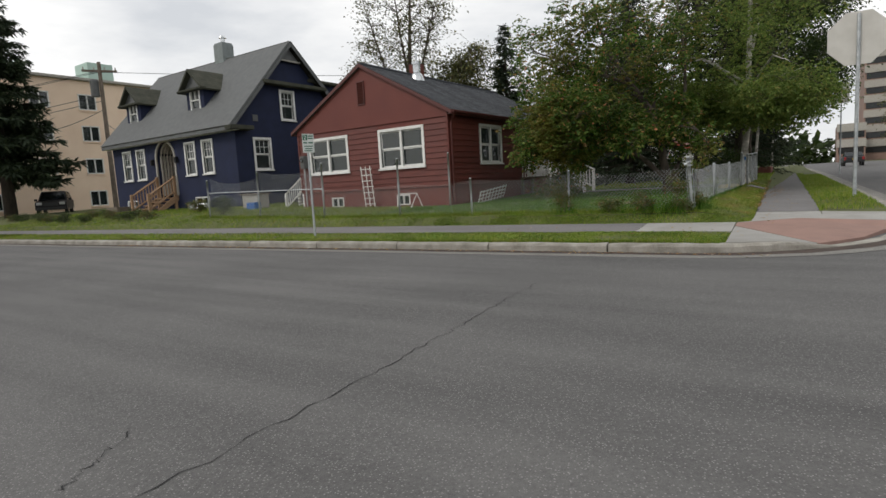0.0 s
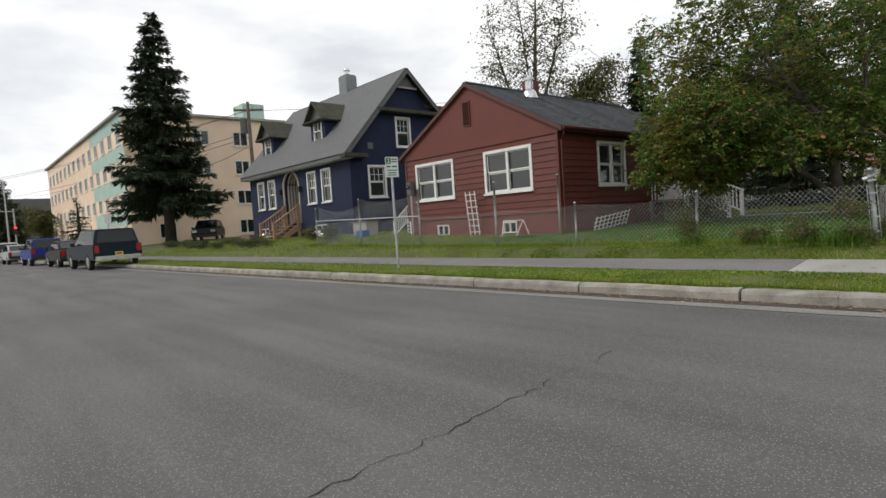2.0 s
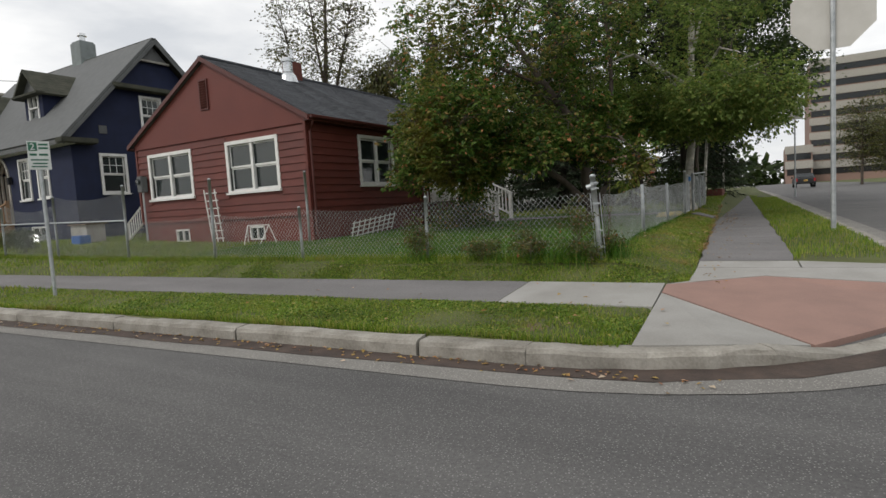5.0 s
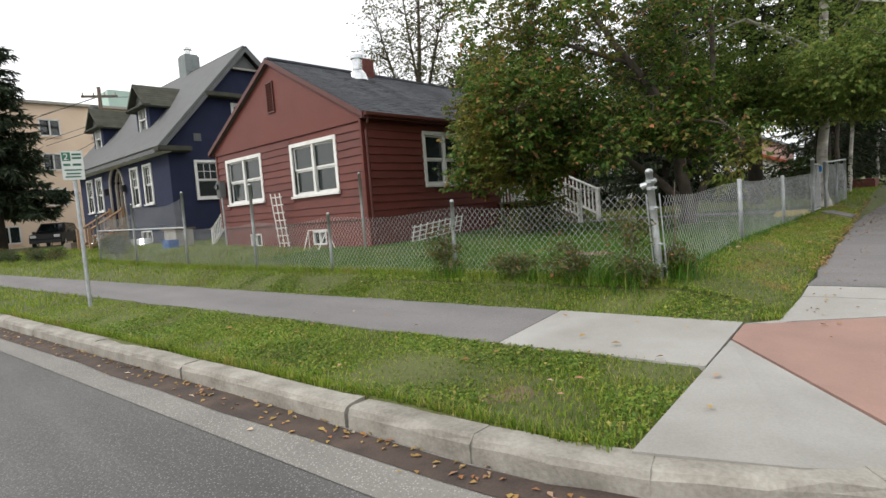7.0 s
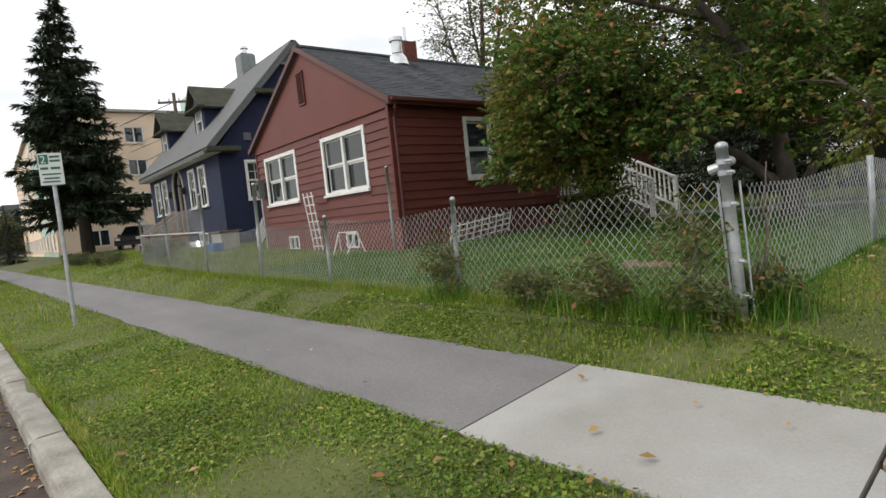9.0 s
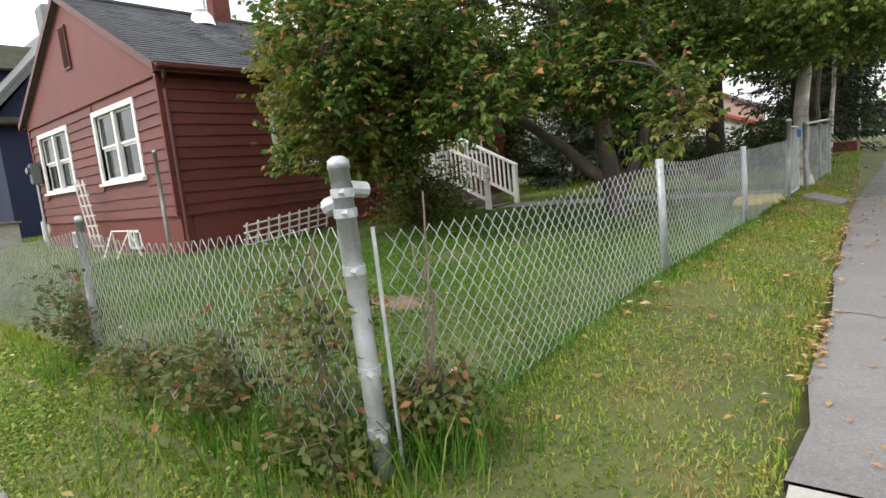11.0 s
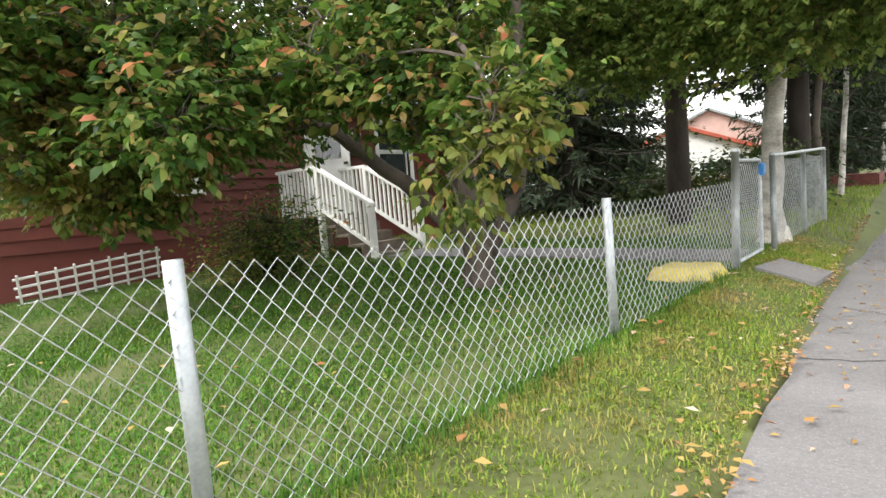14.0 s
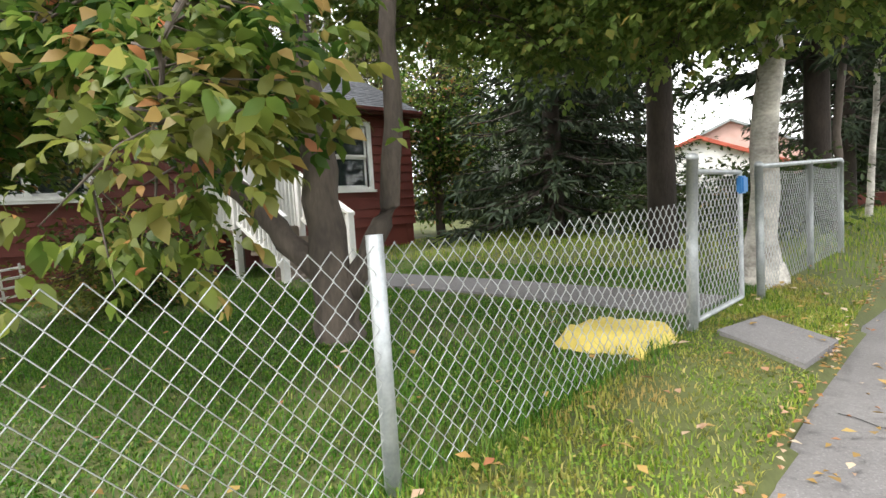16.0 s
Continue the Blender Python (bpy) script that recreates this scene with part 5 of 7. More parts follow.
# the roadside birch
broadleaf("birch_tree", (-0.02, 10.0, 0.36), "white-barked birch beside the fence, light green leaves", [
    [(0, 0, -0.3, 0.25), (-0.03, 0, 0.05, 0.17), (-0.03, 0, 0.4, 0.12), (0.04, 0.02, 2.2, 0.098), (0.1, 0.05, 4.5, 0.09), (0.15, 0.1, 8.0, 0.05), (0.1, 0.1, 10.5, 0.012)],
    [(0.08, 0.02, 2.6, 0.05), (0.9, -0.6, 3.4, 0.035), (1.8, -0.9, 3.6, 0.012)],
    [(0.09, 0.02, 3.0, 0.05), (-0.9, -0.5, 4.2, 0.035), (-1.9, -0.9, 4.6, 0.012)],
    [(0.1, 0.05, 4.2, 0.05), (0.3, 1.0, 5.6, 0.03), (0.5, 1.9, 6.2, 0.012)],
    [(0.09, 0.03, 3.4, 0.045), (-1.2, -1.2, 4.3, 0.03), (-2.4, -2.0, 3.9, 0.01)],
    [(0.09, 0.03, 3.2, 0.04), (0.9, -1.6, 4.0, 0.028), (1.4, -2.6, 3.6, 0.01)],
], [(0.1, -0.2, 5.6, 2.9, 2.7, 3.3, 5), (0.9, -0.9, 2.5, 1.9, 1.4, 0.85, 3.4), (-1.0, -0.9, 2.6, 1.7, 1.3, 0.85, 3), (-2.2, -1.8, 3.0, 1.5, 1.2, 0.85, 2.2), (1.3, -2.4, 2.75, 1.5, 1.0, 0.75, 1.9)], 1400, 16, 0.085, L_BIRCH, M_BIRCH, 12, droop=0.9, bottom=1.55, aspect=0.66, spread=0.2, twig=0.3, tufted=True, spray=4, boughs=110)
# dark conifers behind the garden
spruce((-1.95, 12.3, 0.3), 13, 2.5, "tall dark spruce with a bare lower trunk", 21, clear=2.9, trunk_r=0.175, dense=0.8, group="garden spruces")
spruce((-5.4, 14.8, 0.35), 12, 2.5, "dense dark spruce at the back of the garden", 22, clear=0.7, dense=0.8, group="garden spruces")
spruce((-6.6, 18.5, 0.4), 12, 2.8, "dense dark spruce at the back of the garden", 23, clear=0.7, dense=0.7, group="garden spruces")
spruce((-0.9, 16.4, 0.4), 14, 2.3, "tall dark spruce with a bare lower trunk", 24, clear=3.0, trunk_r=0.2, dense=0.8, group="garden spruces")
spruce((-1.3, 21.5, 0.45), 13, 2.2, "dark spruce beside the footpath", 25, clear=1.6, dense=0.7, group="garden spruces")
spruce((-1.9, 25.5, 0.45), 14, 2.8, "dense dark spruce at the back of the garden", 26, clear=0.6, dense=0.7, group="garden spruces")
spruce((-2.0, 29.0, 0.5), 13, 2.8, "dark spruce beside the footpath", 27, clear=1.0, dense=0.6, group="garden spruces")
spruce((-2.4, 38.0, 0.6), 14, 3.4, "dark spruce beside the footpath", 28, clear=0.8, dense=0.5, group="garden spruces")
spruce((-2.6, 50.0, 0.7), 13, 3.6, "dark spruce beside the footpath", 29, clear=0.8, dense=0.5, group="garden spruces")
for k, (x, y, h) in enumerate(((-0.4, 15.0, 10.5), (-0.5, 19.0, 11), (-0.3, 26.5, 11))):
    broadleaf("birch_tree", (x, y, 0.4), "slim pale birch among the dark spruces", [
        [(0, 0, -0.2, 0.075), (0.05, 0, 1.5, 0.06), (0.3, 0.1, 5.0, 0.045), (0.7, 0.1, h, 0.012)]],
        [(1.5, 0, h * 0.6, 3.0, 2.6, h * 0.38, 1)], 460, 30, 0.14, L_DARKLEAF, M_BARK if k == 0 else M_BIRCH, 40 + k, group="path birches", droop=0.8, bottom=2.3, aspect=0.6, twig=0.4, boughs=30)
# the tall half-bare birch and the spruce behind the houses
broadleaf("birch_tree", (-22.5, 20.0, 0.3), "tall half-bare birch behind the houses, thin leaves", [
    [(0, 0, -0.3, 0.3), (0.1, 0, 4, 0.24), (0.3, 0, 8, 0.17), (0.5, 0.2, 12, 0.1), (0.8, 0.2, 17, 0.02)],
    [(0.1, 0, 4.5, 0.14), (-1.6, 0.2, 8.0, 0.09), (-2.6, 0.2, 11, 0.06), (-3.6, 0, 14.5, 0.015)],
    [(0.3, 0, 6.0, 0.13), (2.0, -0.3, 9.5, 0.08), (3.2, -0.4, 13, 0.04), (3.6, -0.4, 15.5, 0.012)],
    [(0.3, 0, 8.0, 0.1), (-0.5, 0.2, 12, 0.06), (-1.0, 0.2, 16.5, 0.014)],
    [(0.2, 0, 5.5, 0.1), (3.6, 0.3, 8.0, 0.05), (5.6, 0.3, 9.5, 0.014)],
    [(0.2, 0, 5.5, 0.1), (-3.0, 0.3, 8.6, 0.05), (-5.0, 0.3, 10.5, 0.014)],
], [(0, 0, 12, 4.6, 2.6, 4.6, 5), (4.6, 0, 8.2, 2.6, 2.2, 2.4, 3.5), (-3.4, 0, 8.5, 2.2, 2.0, 1.8, 1)], 620, 16, 0.2, L_OLIVE, M_BARK, 51, droop=0.6, aspect=0.55, spread=0.34)
broadleaf("ash_tree", (-18.2, 20.5, 0.3), "olive-green tree behind the red house", [[(0, 0, -0.2, 0.2), (0.1, 0, 3.5, 0.14), (0.2, 0, 7.5, 0.04)]], [(0, 0, 6.2, 2.2, 2.0, 2.6, 1)], 300, 22, 0.2, L_OLIVE, M_BARK, 52, aspect=0.5)
spruce((-16.7, 24.2, 0.3), 11.8, 2.9, "dark pointed spruce behind the red house", 31, clear=0.8, dense=1.3, big=1.4, group="far spruces")
# the large street spruce on the verge
spruce((-41.0, 1.5, 0.25), 16.6, 3.9, "large dark spruce with a bare lower trunk", 33, clear=2.9, trunk_r=0.34, dense=1.5, big=1.9, group="far spruces", whorl=0.36)
spruce((-53.0, -2.2, 0.1), 4.6, 1.4, "small dark spruce before the flats", 34, clear=0.3, dense=0.6, group="far spruces")
spruce((-93, -4.6, 0.0), 11, 3.2, "dark spruce down the street", 35, clear=0.8, dense=0.7, big=2.2, group="far spruces", whorl=0.5)
spruce((-112, -6.5, 0.0), 9, 3.0, "dark spruce down the street", 36, clear=0.8, dense=0.7, big=2.2, group="far spruces", whorl=0.5)
for k, (x, y, h, w, lab) in enumerate(((-82, -1.6, 5.5, 2.0, "bushy olive tree down the street"), (-97, -2.5, 6.5, 2.6, "bushy olive tree down the street"), (-104, -3, 8, 4, "bushy olive tree down the street"),
                                       (-33.8, 7.5, 5.2, 1.5, "slim green tree between the houses"), (9.8, 62, 9, 3.6, "olive street tree across the road"), (14, 74, 11, 5.5, "olive street tree across the road"), (13.5, 72, 7, 4, "olive street tree across the road"), (24, 40, 8, 5, "olive street tree across the road"))):
    broadleaf("street_tree", (x, y, 0.1), lab, [[(0, 0, -0.2, 0.14), (0.05, 0, h * 0.4, 0.1), (0, 0, h * 0.9, 0.02)]], [(0, 0, h * 0.58, w, w, h * 0.42, 1)], 220, 20, 0.26, L_OLIVE, M_BARK, 60 + k, group="street trees", aspect=0.5, spread=0.35, bottom=0.5)

for k, (x, y, h, w) in enumerate(((-7.6, 18.0, 7.5, 2.2), (-7.4, 23.0, 9, 2.8), (-10.2, 22.0, 8, 2.6), (-9.6, 15.5, 6, 1.7))):
    broadleaf("backyard_tree", (x, y, 0.35), "dark green leafy tree at the back of the garden", [[(0, 0, -0.2, 0.14), (0.05, 0, h * 0.4, 0.1), (0, 0, h * 0.9, 0.02)]], [(0, 0, h * 0.52, w, w, h * 0.48, 1)], 330, 24, 0.17, L_MAPLE if k == 3 else L_DARKLEAF, M_BARK, 80 + k, group="backyard trees", aspect=0.5, spread=0.3, bottom=0.3)
for k, (x, y) in enumerate(((-6.3, 16.9), (-4.2, 17.0), (-2.9, 14.6), (-8.8, 16.8), (-0.9, 13.6), (-1.6, 15.2))):
    broadleaf("hedge_bush", (x, y, 0.35), "dark rounded bush in the garden shade", [[(0, 0, -0.1, 0.03), (0.05, 0, 0.6, 0.01)]], [(0, 0, 0.6, 1.0 if x < 0 else 0.55, 0.7, 0.6, 1)], 70, 30, 0.11, L_DARKLEAF, M_BARK, 90 + k, group="shade bushes", aspect=0.5, category="bush")
L_GOLD = leaf_mat("golden_leaves", [(0.0, (0.25, 0.12, 0.02)), (0.6, (0.45, 0.27, 0.04)), (1.0, (0.55, 0.4, 0.1))], 0.3)
for k, (x, y) in enumerate(((-6.9, 28.6), (-5.5, 28.2))):
    broadleaf("golden_shrub", (x, y, 0.45), "low golden-orange shrub before the far bungalow", [[(0, 0, -0.1, 0.03), (0.05, 0, 0.4, 0.01)]], [(0, 0, 0.35, 0.9, 0.6, 0.35, 1)], 60, 30, 0.11, L_GOLD, M_BARK, 97 + k, group="golden shrubs", aspect=0.5, category="bush")
# ---- blue house ----
blue = thing("blue_house", (-25.5, 7.3, 0.3), "two-storey navy blue house with steep grey shingle roof", "house")
BO = at_home(blue)
BR, BL, BF, BB = -20.0, -31.2, 3.5, 11.0
b_front = BO @ side((BL, BF, 0), (1, 0, 0), (0, -1, 0))
b_side = BO @ side((BR, BF, 0), (0, 1, 0), (1, 0, 0))
b_left = BO @ side((BL, BB, 0), (0, -1, 0), (-1, 0, 0))
b_back = BO @ side((BR, BB, 0), (-1, 0, 0), (0, 1, 0))
BW, BD, BE = BR - BL, BB - BF, 4.1
fx = lambda x: x - BL
fronts = [(fx(-30.05), fx(-29.32), 2.08, 3.58), (fx(-28.62), fx(-27.89), 2.08, 3.58), (fx(-24.0), fx(-23.27), 2.08, 3.58), (fx(-22.55), fx(-21.82), 2.08, 3.58)]
arch_h = (fx(-26.75), fx(-25.05), 1.1, 3.88)
low = [(fx(-23.6), fx(-22.4), 0.45, 0.95), (fx(-30.2), fx(-29.0), 0.45, 0.95)]
s_low, s_up = (1.05, 1.9, 2.12, 3.5), (2.85, 3.6, 4.55, 5.88)
part("wall", holed(bmesh.new(), b_front, 0, BW, -0.2, BE, 0.2, fronts + [arch_h] + low), M_BLUE, blue)
part("wall", holed(bmesh.new(), b_side, 0.2, BD - 0.2, -0.2, BE, 0.2, [s_low]), M_BLUE, blue)
part("wall", holed(bmesh.new(), b_left, 0.2, BD - 0.2, -0.2, BE, 0.2, []), M_BLUE, blue)
part("wall", holed(bmesh.new(), b_back, 0, BW, -0.2, BE, 0.2, []), M_BLUE, blue)
RY, RZB = 6.95, 8.15


def gable_end(m, hole=None):
    """The wall over the eaves in strips that narrow to the ridge, with one opening."""
    bm = bmesh.new()
    zs = sorted({BE, 5.0, 6.0, 6.6, 7.2, 7.75, 8.0} | ({hole[2], hole[3]} if hole else set()))
    edge = lambda z: ((z - BE) / (RZB - BE) * (RY - BF), BD - (z - BE) / (RZB - BE) * (BB - RY))
    for a, b in zip(zs, zs[1:]):
        (l0, r0), (l1, r1) = edge(a), edge(b)
        cuts = [(l0, r0, l1, r1)]
        if hole and hole[2] <= (a + b) / 2 <= hole[3]:
            cuts = [(l0, hole[0], l1, hole[0]), (hole[1], r0, hole[1], r1)]
        for q in cuts:
            vs = [bm.verts.new(m @ Vector(p)) for p in ((q[0], 0, a), (q[1], 0, a), (q[3], 0, b), (q[2], 0, b), (q[0], -0.2, a), (q[1], -0.2, a), (q[3], -0.2, b), (q[2], -0.2, b))]
            for f in ((0, 1, 2, 3), (7, 6, 5, 4), (0, 4, 5, 1), (1, 5, 6, 2), (2, 6, 7, 3), (3, 7, 4, 0)):
                bm.faces.new([vs[i] for i in f])
    bmesh.ops.remove_doubles(bm, verts=bm.verts, dist=0.0005)
    return bm


part("gable", gable_end(b_side, s_up), M_BLUE, blue)
part("gable", gable_end(b_left), M_BLUE, blue)
for h in fronts:
    window_unit(blue, b_front, *h, 1, 0.09, (M_CURTAIN, 0.0), (3, 2), "tall white sash window with small upper panes")
window_unit(blue, b_side, *s_low, 1, 0.1, (M_CURTAIN, 0.0), (3, 2), "white sash window with drawn curtain")
window_unit(blue, b_side, *s_up, 1, 0.1, (M_CURTAIN, 0.4), (3, 2), "white upper sash window")
for h in low:
    bm = bmesh.new()
    for q in ((h[0], h[0] + 0.06, h[2], h[3]), (h[1] - 0.06, h[1], h[2], h[3]), (h[0], h[1], h[3] - 0.06, h[3]), (h[0], h[1], h[2], h[2] + 0.05), ((h[0] + h[1]) / 2 - 0.025, (h[0] + h[1]) / 2 + 0.025, h[2], h[3])):
        box(bm, q[0], q[1], -0.12, 0.012, q[2], q[3], m=b_front)
    w = part("basement_window", bm, M_WHITE, blue, "white basement window")
    part("pane", box(bmesh.new(), h[0] + 0.03, h[1] - 0.03, -0.07, -0.06, h[2] + 0.03, h[3] - 0.03, m=b_front), M_PANE, w)
    # black panel in place of the unlit basement
    part("dark_room_panel", box(bmesh.new(), h[0], h[1], -0.3, -0.28, h[2], h[3], m=b_front), M_DARK, w)
    well = thing("window_well", (h[0] + BL + 0.6, BF - 0.35, 0.28), "ribbed pale metal window well against the house", "window well", "window wells")
    for k in range(6):
        bm = bmesh.new()
        tube(bm, [(0.85 * math.cos(a), -0.45 * math.sin(a) + 0.2, 0.03 + k * 0.06) for a in np.linspace(0, math.pi, 12)], 0.034, 6)
        part("rib", bm, M_SHINY, well)
# arched porch: spandrels, ribbed vault, inner door
bm = bmesh.new()
ac, ar = (arch_h[0] + arch_h[1]) / 2, (arch_h[1] - arch_h[0]) / 2
za = arch_h[3] - ar
angs = np.linspace(0, math.pi, 17)
for a0, a1 in zip(angs, angs[1:]):
    p = [(ac + ar * math.cos(a0), za + ar * math.sin(a0)), (ac + ar * math.cos(a1), za + ar * math.sin(a1)), (ac + ar * math.cos(a1), arch_h[3] + 0.001), (ac + ar * math.cos(a0), arch_h[3] + 0.001)]
    f0 = [bm.verts.new(b_front @ Vector((x, 0, z))) for x, z in p]
    f1 = [bm.verts.new(b_front @ Vector((x, -0.2, z))) for x, z in p]
    bm.faces.new(f0)
    bm.faces.new(f1[::-1])
    bm.faces.new((f0[0], f1[0], f1[1], f0[1]))
part("arch_spandrel", bm, M_BLUE, blue)
bm = bmesh.new()
for a0, a1 in zip(angs, angs[1:]):
    q = []
    for a in (a0, a1):
        for r in (ar - 0.015, ar + 0.085):
            q.append((ac + r * math.cos(a), za + r * math.sin(a)))
    f0 = [bm.verts.new(b_front @ Vector((x, 0.045, z))) for x, z in q]
    f1 = [bm.verts.new(b_front @ Vector((x, -0.03, z))) for x, z in q]
    bm.faces.new((f0[0], f0[1], f0[3], f0[2]))
    bm.faces.new((f0[1], f1[1], f1[3], f0[3]))
    bm.faces.new((f0[0], f0[2], f1[2], f1[0]))
for x in (arch_h[0], arch_h[1]):
    s = -1 if x == arch_h[0] else 1
    box(bm, min(x - s * 0.015, x + s * 0.085), max(x - s * 0.015, x + s * 0.085), -0.03, 0.045, arch_h[2], za, m=b_front)
part("arch_trim", bm, M_STONE, blue, "pale arched door surround")
for k in range(5):
    bm = bmesh.new()
    y = -0.25 - k * 0.17
    r0 = ar - 0.01
    tube(bm, [b_front @ Vector((arch_h[0] + 0.02, y, arch_h[2]))] + [b_front @ Vector((ac - r0 * math.cos(a), y, za + r0 * math.sin(a))) for a in angs] + [b_front @ Vector((arch_h[1] - 0.02, y, arch_h[2]))], 0.07, 6)
    part("vault_rib", bm, M_STONE, blue)
part("porch_floor", box(bmesh.new(), arch_h[0], arch_h[1], -1.1, 0.0, 1.0, 1.1, m=b_front), M_GREYWOOD, blue)
part("front_door", box(bmesh.new(), arch_h[0], arch_h[1], -1.1, -1.05, 1.1, 3.88, m=b_front), M_NEWWOOD, blue)
for x in (arch_h[0] - 0.28, arch_h[1] + 0.28):
    l = part("wall_lantern", box(bmesh.new(), x - 0.06, x + 0.06, 0.05, 0.17, 2.75, 3.0, 0.015, m=b_front), M_BLACK, blue)
    part("bracket", box(bmesh.new(), x - 0.02, x + 0.02, 0.0, 0.1, 2.98, 3.04, m=b_front), M_BLACK, l)
part("side_vent", box(bmesh.new(), 1.05, 1.35, 0.0, 0.03, 4.35, 4.65, 0.006, m=b_side), M_TRIM_GREY, blue)
# roof
XL, XR = BL - 0.3, BR + 0.35
FE_Y, FE_Z = BF - 0.42, 4.02
rr_ = math.hypot(RY - FE_Y, 8.28 - FE_Z)
shingle_slope(blue, BO @ slope_axes((XR, FE_Y, FE_Z), (-1, 0, 0), (XR, RY, 8.28)) @ Matrix.Identity(4), XR - XL, rr_, M_SHINGLE_GREY, 0.17)
shingle_slope(blue, BO @ slope_axes((XL, BB + 0.42, FE_Z), (1, 0, 0), (XL, RY, 8.28)), XR - XL, math.hypot(BB + 0.42 - RY, 8.28 - FE_Z), M_SHINGLE_GREY, 0.17)
part("ridge_cap", one(XL, XR, RY - 0.12, RY + 0.12, 8.22, 8.33, 0.03, m=BO), M_SHINGLE_GREY, blue)
part("eaves_board", one(XL, XR, FE_Y - 0.03, FE_Y, FE_Z - 0.16, FE_Z + 0.0, m=BO), M_TRIM_GREY, blue)
part("soffit", one(XL, XR, FE_Y, BF, FE_Z - 0.16, FE_Z - 0.13, m=BO), M_WHITE, blue)
for ye, s in ((FE_Y, 1), (BB + 0.42, -1)):
    bm = bmesh.new()
    a, b = Vector((XR, ye, FE_Z - 0.2)), Vector((XR, RY, 8.28 - 0.2))
    c = [a, b, b + Vector((0, 0, 0.19)), a + Vector((0, 0, 0.19))]
    f0 = [bm.verts.new(BO @ p) for p in c]
    f1 = [bm.verts.new(BO @ (p + Vector((0.04, 0, 0)))) for p in c]
    bm.faces.new(f0)
    bm.faces.new(f1[::-1])
    for i in range(4):
        bm.faces.new((f0[i], f1[i], f1[(i + 1) % 4], f0[(i + 1) % 4]))
    part("rake_board", bm, M_TRIM_GREY, blue)
# pent strip across the gable, small peak panel and flared eave return
pk = (6.25 - FE_Z) / (8.28 - FE_Z)
ya, yb = FE_Y + pk * (RY - FE_Y), BB + 0.42 - pk * (BB + 0.42 - RY)
part("gable_pent", one(BR, BR + 0.45, ya - 0.05, yb + 0.05, 6.12, 6.3, 0.03, m=BO), M_SHINGLE_GREY, blue)
bm = bmesh.new()
tri = [(RY - 0.62, 7.42), (RY + 0.62, 7.42), (RY, 8.06)]
f0 = [bm.verts.new(BO @ Vector((BR + 0.04, y, z))) for y, z in tri]
f1 = [bm.verts.new(BO @ Vector((BR + 0.14, y, z))) for y, z in tri]
bm.faces.new(f0)
bm.faces.new(f1[::-1])
for i in range(3):
    bm.faces.new((f0[i], f1[i], f1[(i + 1) % 3], f0[(i + 1) % 3]))
part("gable_peak_panel", bm, M_TRIM_GREY, blue)
part("peak_moulding", one(BR + 0.1, BR + 0.2, RY - 0.7, RY + 0.7, 7.36, 7.44, 0.01, m=BO), M_STONE, blue)
part("eave_return", one(BR, BR + 0.5, FE_Y - 0.1, BF + 0.75, FE_Z - 0.14, FE_Z + 0.06, 0.03, m=BO), M_SHINGLE_GREY, blue)


